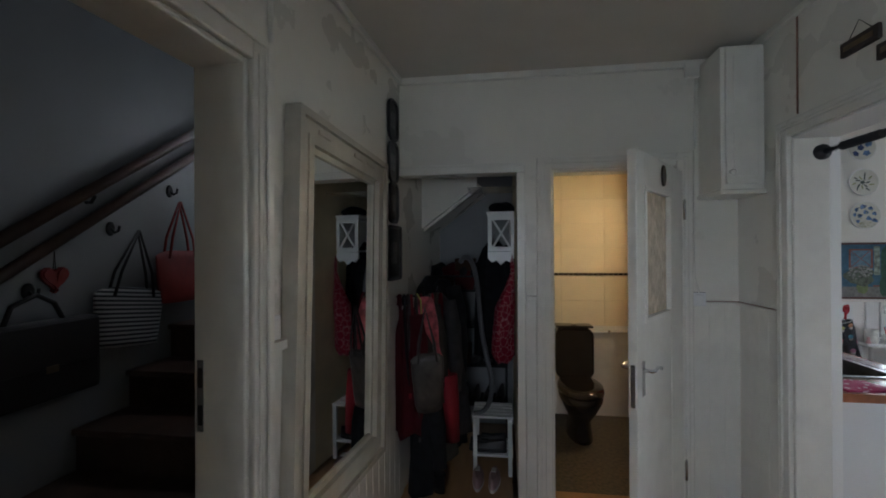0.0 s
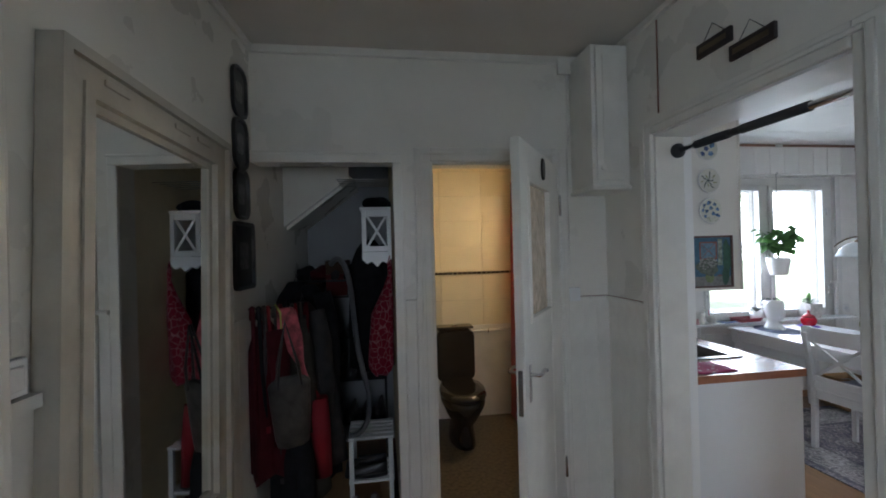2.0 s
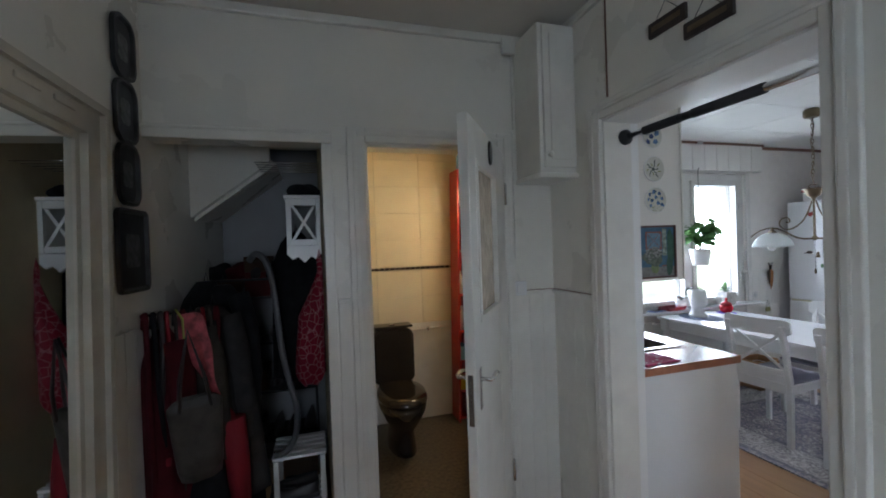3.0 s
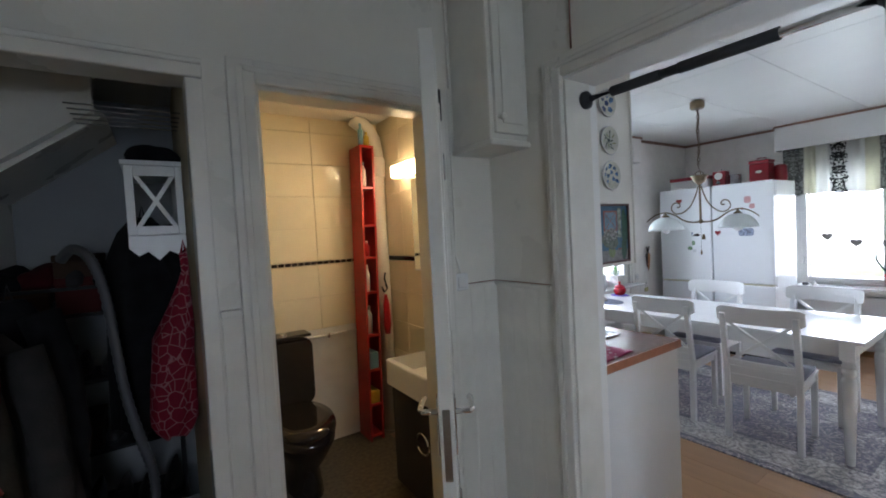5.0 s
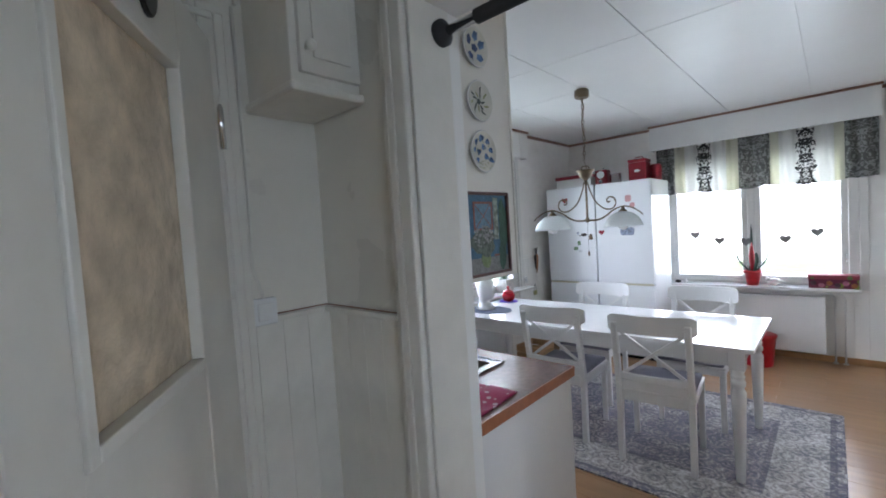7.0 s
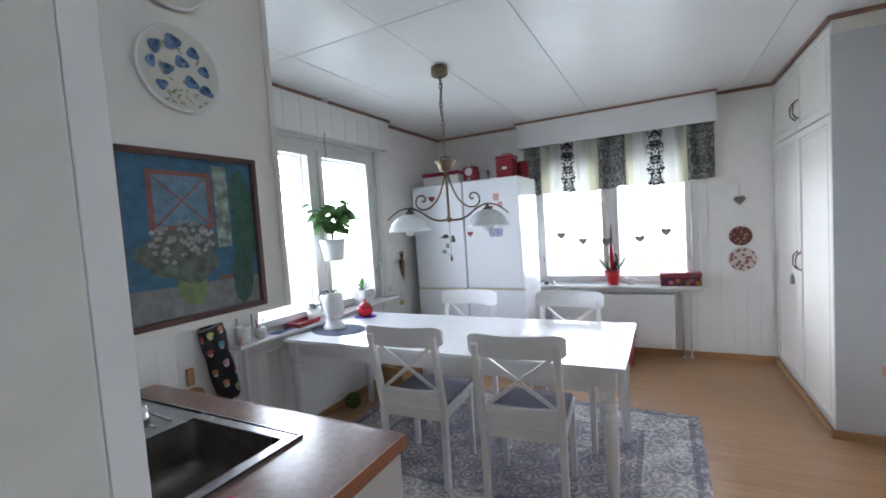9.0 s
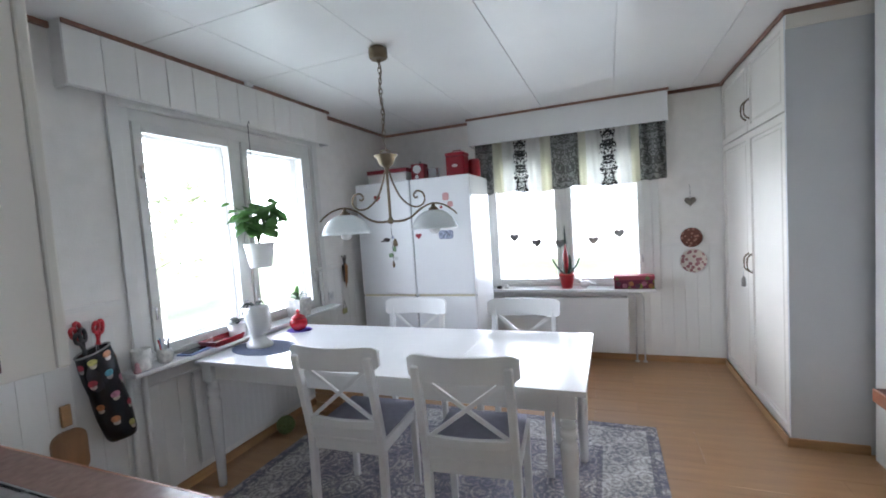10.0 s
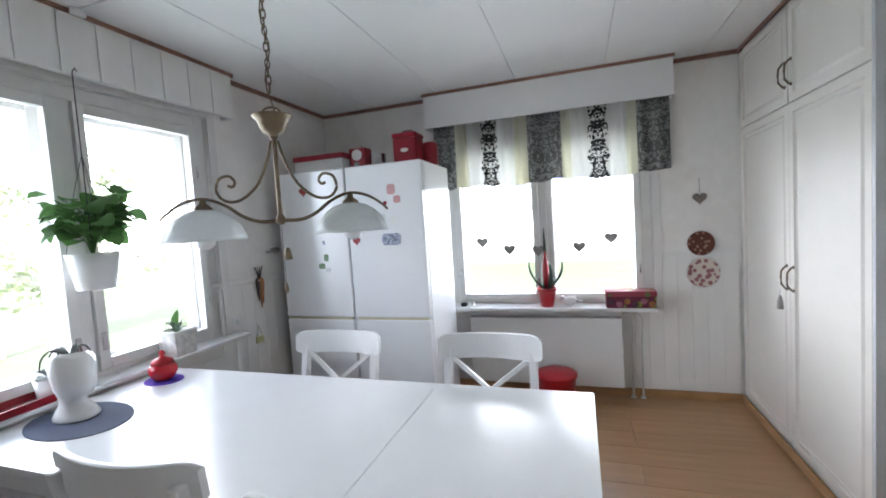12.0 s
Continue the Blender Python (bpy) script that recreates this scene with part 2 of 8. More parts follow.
# ---- structure: dimensions ----
HX0, HX1 = -0.68, 1.36      # hall side walls
HY1 = 2.74                  # hall back wall
HZ, KZ = 2.70, 2.52         # ceilings
KX0, KX1 = 1.55, 6.00       # kitchen
KY0, KY1 = 0.36, 4.07
OP0, OP1, OPZ = 1.36, 2.275, 2.12   # opening hall to kitchen (along y)
TD0, TD1, TDZ = 0.29, 1.02, 2.08    # toilet door
NI0, NI1, NIZ = -0.68, 0.085, 2.07  # clothes niche
LD0, LD1, LDZ = 0.36, 1.245, 2.17    # doorway to the stairs

# hall
LEFT = T((-0.775, 1.2, 0)) @ pose(0, 0, 0, 0, 0, -4)   # plane of the slightly skewed left wall: local y along it, x into the hall
ob = struct("wall_hall_left", pierced("x", -0.18, 0.0, (-2.7, LD0 - 1.2, LD1 - 1.2, 2.75), (0, LDZ, HZ), [(1, 0)]), M_HALL, "old white painted hall wall with a doorway to the stairs", "wall")
ob.matrix_world = LEFT
struct("wall_hall_back", pierced("y", HY1, HY1 + 0.12, (-0.8, NI1, TD0, TD1, KX0 - 0.05), (0, NIZ, TDZ, HZ), [(0, 0), (2, 0), (2, 1)]), M_HALL, "white painted hall wall with a niche and a toilet doorway", "wall")
struct("wall_hall_kitchen", pierced("x", HX1, KX0, (-1.4, OP0, OP1, HY1), (0, OPZ, HZ), [(1, 0)]), M_HALL, "thick white painted wall with an opening to the kitchen", "wall")
# unseen closing wall; its hole serves the invented window
struct("wall_hall_front", pierced("y", -1.52, -1.4, (-2.1, -0.85, 0.15, KX0), (0, 0.95, 2.08, HZ), [(1, 1)]), M_HALL, "plain white hall wall", "wall")
# added light baffle, out of view: keeps fill light off the left side
struct("wall_hall_porch", boxes((-0.97, -0.75, 0, -0.28, -0.65, HZ - 0.002)), M_HALL, "plain white stub wall added out of view to shade the left of the hall", "wall")
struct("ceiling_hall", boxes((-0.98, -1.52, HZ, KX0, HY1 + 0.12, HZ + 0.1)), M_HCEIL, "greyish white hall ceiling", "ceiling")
# toilet and niche
struct("wall_toilet", boxes((0.085, HY1 + 0.12, 0, 0.20, 4.27, 2.6), (0.085, 4.27, 0, KX0 - 0.05, 4.37, 2.6)), M_GROUT, "toilet walls under cream tiles", "wall")
struct("wall_toilet_right", boxes((1.50, HY1 + 0.005, 0, KX0 - 0.003, 4.37, 2.6)), M_GROUT, "toilet side wall under cream tiles", "wall")
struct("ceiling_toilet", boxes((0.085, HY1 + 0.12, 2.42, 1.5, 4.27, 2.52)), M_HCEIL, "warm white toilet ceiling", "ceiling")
struct("floor_toilet", boxes((0.05, HY1 + 0.06, -0.1, 1.5, 4.28, 0.0)), M_MOSAIC, "brown speckled toilet floor", "floor")
struct("wall_niche", boxes((-0.8, 3.95, 0, 0.085, 4.05, 2.6)), M_DIMWALL, "white wall at the back of the niche, its dimness in the colour", "wall")
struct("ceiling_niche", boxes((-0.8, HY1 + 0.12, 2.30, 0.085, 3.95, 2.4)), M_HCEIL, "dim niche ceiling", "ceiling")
bm = bmesh.new()
loop_solid(bm, [(-0.80, 1.625), (-0.20, 2.08), (-0.20, 2.30), (-0.80, 2.30)], "y", 3.30, 3.36)
loop_solid(bm, [(-0.80, 1.60), (-0.165, 2.082), (-0.20, 2.109), (-0.80, 1.654)], "y", 3.365, 3.95)
struct("stair_underside", bm, M_HALL, "sloping white underside of the stairs above the niche", "soffit")
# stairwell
struct("wall_stairwell", boxes((-2.05, -1.4, 0, -1.95, 4.3, 4.2), (-1.95, 4.2, 0, -0.98, 4.3, 4.2), (-0.979, -1.4, HZ, -0.9, 4.3, 4.2), (-1.95, -1.4, HZ, -0.98, -1.3, 4.2)), M_DIMWALL, "greyish white stairwell wall, its dimness in the colour", "wall")
struct("ceiling_stairwell", boxes((-2.05, -1.4, 4.2, -0.9, 4.3, 4.3)), M_DIMWALL, "stairwell ceiling, its dimness in the colour", "ceiling")
# kitchen
W1 = (3.065, 4.625, 0.77, 2.21)   # north window x0 x1 z0 z1
W2 = (1.30, 2.91, 0.70, 2.14)   # east window y0 y1 z0 z1
struct("wall_kitchen_north", pierced("y", KY1, KY1 + 0.22, (KX0 - 0.05, W1[0], W1[1], KX1 + 0.2), (0, W1[2], W1[3], 2.7), [(1, 1)]), M_KWALL, "cream papered kitchen wall with a window", "wall")
struct("wall_kitchen_east", pierced("x", KX1, KX1 + 0.22, (-0.3, W2[0], W2[1], KY1), (0, W2[2], W2[3], 2.7), [(1, 1)]), M_KWALL, "cream papered kitchen wall with a window", "wall")
struct("wall_kitchen_south", boxes((KX0, -0.4, 0, KX1, -0.3, 2.7), (KX0, -0.3, 0, 4.5, KY0, 2.7)), M_KWALL, "plain cream kitchen wall", "wall")
struct("wall_kitchen_west", boxes((KX0 - 0.002, OP1 + 0.01, 0, KX0 + 0.006, KY1, KZ)), M_KWALL, "cream kitchen wall behind the sink", "wall")
struct("floor_base", boxes((-2.1, -1.5, -0.12, KX1 + 0.2, 4.3, -0.012)), M_FLOORDARK, "dark subfloor between the planks", "floor")

# ---- kitchen: windows ----
def window_unit(name, length, height, label):
    """Two-sash window: x along the wall, z up, the room on the -y side; origin at the lower left corner."""
    w = new(name)
    tagged(w, label, "window", "", "structure")
    bm = boxes((0, 0.0, 0, 0.07, 0.16, height), (length - 0.07, 0.0, 0, length, 0.16, height), (0.07, 0, 0, length - 0.07, 0.16, 0.06), (0.07, 0, height - 0.07, length - 0.07, 0.16, height), (length / 2 - 0.03, 0.0, 0.06, length / 2 + 0.03, 0.16, height - 0.07), bevel=0.004)
    part("window_frame", bm, M_WFRAME, w)
    half = (length - 0.2) / 2
    for x0 in (0.07, length / 2 + 0.03):
        x1 = x0 + half
        s = part("sash", boxes((x0 + 0.003, -0.015, 0.063, x0 + 0.052, 0.03, height - 0.073), (x1 - 0.052, -0.015, 0.063, x1 - 0.003, 0.03, height - 0.073), (x0 + 0.052, -0.015, 0.063, x1 - 0.052, 0.03, 0.115), (x0 + 0.052, -0.015, height - 0.125, x1 - 0.052, 0.03, height - 0.073), bevel=0.004), M_WFRAME, w)
        pane = part("pane", boxes((x0 + 0.05, 0.005, 0.113, x1 - 0.05, 0.009, height - 0.123)), M_GLASS, s)
        pane.visible_shadow = False
        part("outer_sash", boxes((x0 + 0.003, 0.105, 0.063, x0 + 0.058, 0.145, height - 0.073), (x1 - 0.058, 0.105, 0.063, x1 - 0.003, 0.145, height - 0.073), (x0 + 0.058, 0.105, 0.063, x1 - 0.058, 0.145, 0.12), (x0 + 0.058, 0.105, height - 0.13, x1 - 0.058, 0.145, height - 0.073), bevel=0.004), M_WFRAME, w)
        for zz in (0.30, height - 0.35):
            part("hinge", lathe(bmesh.new(), [(0.006, -0.035), (0.006, 0.035)], 10, T((x0 + 0.02 if x0 < 0.1 else x1 - 0.02, -0.022, zz))), M_CHROME, s)
        xl = x1 - 0.028 if x0 < 0.1 else x0 + 0.028
        part("latch", boxes((xl - 0.012, -0.026, 0.16, xl + 0.012, -0.015, 0.25), bevel=0.003), M_STEEL, s, "small steel window latch")
    part("casing", boxes((-0.06, -0.04, 0, 0.0, -0.021, height + 0.06), (length, -0.04, 0, length + 0.06, -0.021, height + 0.06), (0, -0.04, height, length, -0.021, height + 0.06), bevel=0.004), M_WFRAME, w)
    return w


M_WFRAME = mat("white_window_paint", (0.74, 0.73, 0.70), 0.32, vary=0.03, scale=10, bump=0.08, bscale=40, dirt=(0.62, 0.60, 0.55), dirt_amt=0.25)
w = window_unit("window_1", W1[1] - W1[0], W1[3] - W1[2], "white two-sash wooden window looking onto bright trees")
w.matrix_world = T((W1[0], KY1 + 0.02, W1[2]))
w = window_unit("window_2", W2[1] - W2[0], W2[3] - W2[2], "white two-sash wooden window with paper hearts and a short curtain")
w.matrix_world = T((KX1 + 0.02, W2[1], W2[2])) @ pose(0, 0, 0, 0, 0, -90)
# invented hall window, never in view, only there for the fill lamp
w = window_unit("window_3_added", 1.0, 1.13, "white two-sash window added out of view to let fill light into the hall")
w.matrix_world = T((0.15, -1.42, 0.95)) @ pose(0, 0, 0, 0, 0, 180)
struct("window_sill_north", boxes((2.93, 3.94, 0.780, 4.72, KY1 + 0.02, 0.805), bevel=0.006), M_WHITE, "white painted wooden window sill", "sill")
struct("window_sill_east", boxes((5.80, 1.30, 0.705, KX1 + 0.02, 2.90, 0.735), bevel=0.006), M_WHITE, "white painted wooden window sill", "sill")
# pelmets: board boxes under the ceiling
PX0, PX1, PY, PZ = 2.80, 4.775, 3.975, 2.225
p = struct("pelmet_north", boxes((PX0, PY, PZ, PX1, PY + 0.018, KZ), (PX0, PY + 0.018, PZ, PX0 + 0.018, KY1, KZ), (PX1 - 0.018, PY + 0.018, PZ, PX1, KY1, KZ)), M_KPANEL, "white pelmet of upright boards over the window", "pelmet")
bd = mesh_of("board", boxes((0, 0, 0, 0.1605, 0.008, KZ - PZ - 0.012), bevel=0.003), M_KPANEL)
pieces("board", bd, [(PX0 + 0.0015 + 0.1644 * i, PY - 0.008, PZ + 0.002) for i in range(12)], p)
struct("pelmet_east", boxes((5.85, 1.155, 2.24, 5.868, 3.015, KZ), (5.868, 1.155, 2.24, KX1, 1.173, KZ), (5.868, 2.997, 2.24, KX1, 3.015, KZ)), M_WHITE, "plain white pelmet board over the curtain", "pelmet")

# ---- kitchen: ceiling panels in one mesh ----
bm = boxes((KX0 - 0.1, KY0 - 0.7, KZ + 0.012, KX1 + 0.2, KY1 + 0.2, KZ + 0.12))
for j in range(-2, 6):
    y0 = 0.955 + 0.645 * j
    cuts = [KX0 - 0.05, 3.15] + ([3.86] if j >= 3 else []) + [KX1 + 0.05]
    for a, b in zip(cuts, cuts[1:]):
        box(bm, a + 0.003, max(y0, KY0 - 0.65) + 0.003, KZ, b - 0.003, min(y0 + 0.645, KY1 + 0.05) - 0.003, KZ + 0.0115)
struct("ceiling_kitchen", bm, M_KCEIL, "white glossy ceiling panels with dark joints", "ceiling")
struct("trim_ceiling", boxes((KX0, KY1 - 0.02, KZ - 0.028, KX1, KY1, KZ - 0.001), (KX1 - 0.02, KY0, KZ - 0.028, KX1, KY1 - 0.02, KZ - 0.001), (4.55, 0.7225, KZ - 0.026, KX1 - 0.02, 0.735, KZ - 0.001), (4.535, KY0, KZ - 0.026, 4.5495, 0.735, KZ - 0.001), (PX0, PY - 0.019, KZ - 0.022, PX1 + 0.01, PY - 0.0085, KZ - 0.001), (PX1 + 0.0005, PY - 0.008, KZ - 0.022, PX1 + 0.01, KY1 - 0.021, KZ - 0.001), (5.838, 1.145, KZ - 0.022, 5.8495, 3.025, KZ - 0.001)), M_BROWNTRIM, "narrow brown moulding under the ceiling", "moulding")
struct("baseboard_kitchen", boxes((KX1 - 0.016, 0.73, 0, KX1, KY1 - 0.02, 0.06), (2.25, KY1 - 0.016, 0, KX1 - 0.016, KY1, 0.06), (4.56, 0.728, 0, KX1 - 0.016, 0.742, 0.055), (4.542, KY0, 0, 4.556, 0.742, 0.055), bevel=0.003), M_BASEB, "oak coloured skirting board", "skirting")

# ---- kitchen: wainscot boards ----
wain = struct("wainscot_kitchen", boxes((KX1 - 0.013, 0.74, 1.115, KX1, 1.28, 1.135), (KX1 - 0.013, 2.94, 1.115, KX1, KY1 - 0.02, 1.135), (4.56, KY1 - 0.013, 1.13, 5.25, KY1, 1.15), (2.30, KY1 - 0.02, 1.16, 2.98, KY1, 1.185)), M_KPANEL, "white board panelling on the lower kitchen walls", "panelling")
bd = mesh_of("board", boxes((0, 0, 0, 0.010, 0.099, 1.05), bevel=0.0014), M_KPANEL)
bl = mesh_of("board", boxes((0, 0, 0, 0.010, 0.099, 0.62), bevel=0.0014), M_KPANEL)
pieces("board", bd, [(KX1 - 0.010, 0.745 + 0.1 * i, 0.062) for i in range(5)], wain)
pieces("board", bl, [(KX1 - 0.010, 1.245 + 0.1 * i, 0.062) for i in range(16)], wain)
R90 = pose(0, 0, 0, 0, 0, 90)
pieces("board", bd, [T((2.42 + 0.1 * i, KY1 - 0.010, 0.062)) @ R90 for i in range(6)] + [T((4.70 + 0.1 * i, KY1 - 0.010, 0.062)) @ R90 for i in range(6)], wain)
pieces("board", bl, [T((3.02 + 0.1 * i, KY1 - 0.010, 0.062)) @ R90 for i in range(17)], wain)

# ---- kitchen: table ----
def table_leg(h):
    bm = boxes((-0.037, -0.037, h - 0.10, 0.037, 0.037, h), bevel=0.004)
    lathe(bm, [(0.021, 0), (0.023, 0.02), (0.033, 0.36), (0.037, h - 0.235), (0.037, h - 0.225), (0.030, h - 0.212), (0.026, h - 0.20), (0.034, h - 0.19), (0.036, h - 0.175), (0.034, h - 0.162), (0.026, h - 0.154), (0.033, h - 0.145), (0.033, h - 0.133), (0.026, h - 0.124), (0.036, h - 0.10)], 20)
    return bm


tbl = thing("dining_table", (3.695, 2.87, 0), "long white lacquered dining table with turned legs on a rug", "table")
TH = 0.768
part("tabletop", boxes((-0.435, -1.08, TH - 0.024, 0.435, -0.4535, TH), bevel=0.002), M_WHITE, tbl)
part("tabletop", boxes((-0.435, -0.4525, TH - 0.024, 0.435, 1.08, TH), bevel=0.002), M_WHITE, tbl)
part("apron_rail", boxes((-0.39, -1.0, TH - 0.115, -0.37, 1.0, TH - 0.024), (0.37, -1.0, TH - 0.115, 0.39, 1.0, TH - 0.024), (-0.37, -1.02, TH - 0.115, 0.37, -1.0, TH - 0.024), (-0.37, 1.0, TH - 0.115, 0.37, 1.02, TH - 0.024)), M_WHITE, tbl)
lg = mesh_of("leg", table_leg(TH - 0.026), M_WHITE)
pieces("leg", lg, [(sx * 0.385, y, 0.0) for sx in (-1, 1) for y in (-1.0, 1.013)], tbl)

# ---- kitchen: chairs ----
def chair():
    """Cross-back chair; the back stands at x = 0 and the seat goes to +x."""
    c = thing("dining_chair", (0, 0, 0), "white wooden dining chair with a cross back and grey seat cushion", "chair", "chairs round the table")
    lean = 0.075
    for s in (-1, 1):
        y = s * 0.195
        bm = bmesh.new()
        loop_solid(bm, [(0.035, 0.0), (0.075, 0.0), (0.085, 0.45), (0.07 - lean + 0.01, 0.875), (0.03 - lean + 0.01, 0.875), (0.045, 0.45)], "y", y - 0.017, y + 0.017)
        bmesh.ops.bevel(bm, geom=bm.edges[:], offset=0.004, segments=1, affect="EDGES")
        part("back_leg", bm, M_CHAIR, c)
        bm = bmesh.new()
        loop_solid(bm, [(0.425, 0.0), (0.452, 0.0), (0.462, 0.43), (0.42, 0.43)], "y", y - 0.017, y + 0.017)
        bmesh.ops.bevel(bm, geom=bm.edges[:], offset=0.004, segments=1, affect="EDGES")
        part("front_leg", bm, M_CHAIR, c)
        bm = bmesh.new()
        box(bm, 0.07, y - 0.010, 0.385, 0.43, y + 0.010, 0.435, 0.003)
        part("side_rail", bm, M_CHAIR, c)
    # bowed top rail with rounded ears
    bm = bmesh.new()
    n = 22
    rings = []
    for i in range(n + 1):
        u = -1 + 2 * i / n
        y, bow = u * 0.236, 0.012 - 0.052 * (1 - u * u)
        ear = abs(u) ** 14
        lo, hi = 0.806 + 0.022 * ear + 0.006 * (1 - u * u), 0.924 - 0.022 * ear - 0.004 * (1 - u * u)
        rings.append([bm.verts.new(q) for q in ((0.000 + bow, y, lo), (0.010 + bow, y, lo - 0.002), (0.020 + bow, y, lo), (0.012 + bow, y, hi), (0.002 + bow, y, hi + 0.002), (-0.008 + bow, y, hi))])
    for a, b in zip(rings, rings[1:]):
        for k in range(6):
            f = bm.faces.new((a[k], a[(k + 1) % 6], b[(k + 1) % 6], b[k]))
            f.smooth = k in (0, 1, 3, 4)
    bm.faces.new(rings[0][::-1])
    bm.faces.new(rings[-1])
    part("top_rail", bm, M_CHAIR, c)
    bm = boxes((0.035, -0.18, 0.515, 0.060, 0.18, 0.555), bevel=0.003)
    bmesh.ops.subdivide_edges(bm, edges=[e for e in bm.edges if abs(e.verts[0].co.y - e.verts[1].co.y) > 0.2], cuts=9)
    for v in bm.verts:
        v.co.x -= 0.022 * (1 - (v.co.y / 0.18) ** 2)
    part("lower_rail", bm, M_CHAIR, c)
    for s in (-1, 1):
        bm = bmesh.new()
        o = 0.006 * s
        loop_solid(bm, [(s * -0.185, 0.545), (s * -0.155, 0.545), (s * 0.185, 0.812), (s * 0.155, 0.812)], "x", 0.022 + o, 0.034 + o)
        # lean the brace with the back
        for v in bm.verts:
            v.co.x += 0.025 - (v.co.z - 0.545) * 0.17
        part("cross_brace", bm, M_CHAIR, c)
    part("seat", boxes((0.05, -0.215, 0.432, 0.47, 0.215, 0.452), bevel=0.006), M_CHAIR, c)
    part("back_board", boxes((0.046, -0.178, 0.4525, 0.062, 0.178, 0.508), bevel=0.004), M_CHAIR, c)
    part("front_rail", boxes((0.43, -0.18, 0.385, 0.45, 0.18, 0.432), bevel=0.003), M_CHAIR, c)
    part("back_rail", boxes((0.06, -0.18, 0.375, 0.08, 0.18, 0.432), bevel=0.003), M_CHAIR, c)
    bm = boxes((0.07, -0.20, 0.4525, 0.465, 0.20, 0.482))
    bmesh.ops.subdivide_edges(bm, edges=bm.edges[:], cuts=3, use_grid_fill=True)
    for v in bm.verts:
        if v.co.z > 0.47:
            v.co.z -= 0.010 * max(abs(v.co.y) / 0.2, abs(v.co.x - 0.27) / 0.2) ** 4
    for f in bm.faces:
        f.smooth = True
    part("cushion", bm, M_SEAT, c, "flat grey seat cushion")
    return c


ch = chair()
ch.matrix_world = pose(3.165, 2.912, 0.012, 0, 0, 2.5)
copy_thing(ch, pose(3.135, 2.262, 0.012, 0, 0, 5))
copy_thing(ch, pose(4.305, 3.005, 0.012, 0, 0, 181))
copy_thing(ch, pose(4.305, 2.228, 0.012, 0, 0, 180))

# ---- kitchen: rug ----
def rug_material():
    m = mat("faded_oriental_rug", (0.34, 0.34, 0.37), 0.95, vary=0.1, scale=50, bump=0.5, bscale=300)
    n, l = m.node_tree.nodes, m.node_tree.links
    b = n["Principled BSDF"]
    tc = n.new("ShaderNodeTexCoord")
    sep = n.new("ShaderNodeSeparateXYZ")
    l.new(tc.outputs["Object"], sep.inputs[0])

    def mth(op, a, bb=None):
        k = n.new("ShaderNodeMath")
        k.operation = op
        for i, v in enumerate((a, bb)):
            if v is None:
                continue
            if isinstance(v, (int, float)):
                k.inputs[i].default_value = v
            else:
                l.new(v, k.inputs[i])
        return k.outputs[0]
    ax, ay = mth("ABSOLUTE", sep.outputs[0]), mth("ABSOLUTE", sep.outputs[1])
    # mirrored motif coordinates
    com = n.new("ShaderNodeCombineXYZ")
    l.new(ax, com.inputs[0])
    l.new(ay, com.inputs[1])
    vo = n.new("ShaderNodeTexVoronoi")
    vo.inputs["Scale"].default_value, vo.inputs["Randomness"].default_value = 9.0, 0.7
    l.new(com.outputs[0], vo.inputs["Vector"])
    nz = n.new("ShaderNodeTexNoise")
    nz.inputs["Scale"].default_value, nz.inputs["Detail"].default_value, nz.inputs["Distortion"].default_value = 26, 6, 2.6
    l.new(com.outputs[0], nz.inputs["Vector"])
    wear = n.new("ShaderNodeTexNoise")
    wear.inputs["Scale"].default_value, wear.inputs["Detail"].default_value = 5, 9
    l.new(tc.outputs["Object"], wear.inputs["Vector"])
    rings = mth("SINE", mth("MULTIPLY", vo.outputs["Distance"], 26))
    pat = mth("ADD", mth("MULTIPLY", rings, 0.10), mth("ADD", nz.outputs[0], mth("MULTIPLY", mth("SUBTRACT", wear.outputs[0], 0.5), 0.75)))
    # border bands
    ex, ey = mth("SUBTRACT", 0.84, ax), mth("SUBTRACT", 1.17, ay)
    edge = mth("MINIMUM", ex, ey)
    band = mth("LESS_THAN", mth("ABSOLUTE", mth("SUBTRACT", edge, 0.20)), 0.13)
    line = mth("LESS_THAN", mth("ABSOLUTE", mth("SUBTRACT", mth("ABSOLUTE", mth("SUBTRACT", edge, 0.20)), 0.145)), 0.016)
    r1 = n.new("ShaderNodeValToRGB")
    for e, (p, c) in zip([r1.color_ramp.elements[0], r1.color_ramp.elements[1], r1.color_ramp.elements.new(0.5), r1.color_ramp.elements.new(0.6)], [(0.25, (0.15, 0.145, 0.18, 1)), (0.76, (0.50, 0.46, 0.42, 1)), (0.46, (0.23, 0.22, 0.27, 1)), (0.58, (0.36, 0.32, 0.31, 1))]):
        e.position, e.color = p, c
    r2 = n.new("ShaderNodeValToRGB")
    for e, (p, c) in zip([r2.color_ramp.elements[0], r2.color_ramp.elements[1], r2.color_ramp.elements.new(0.5)], [(0.28, (0.20, 0.20, 0.23, 1)), (0.64, (0.58, 0.54, 0.46, 1)), (0.46, (0.41, 0.38, 0.36, 1))]):
        e.position, e.color = p, c
    l.new(pat, r1.inputs[0])
    l.new(pat, r2.inputs[0])
    mx = n.new("ShaderNodeMix")
    mx.data_type = "RGBA"
    l.new(band, mx.inputs[0])
    l.new(r1.outputs[0], mx.inputs[6])
    l.new(r2.outputs[0], mx.inputs[7])
    m2 = n.new("ShaderNodeMix")
    m2.data_type = "RGBA"
    l.new(mth("MULTIPLY", line, 0.35), m2.inputs[0])
    l.new(mx.outputs[2], m2.inputs[6])
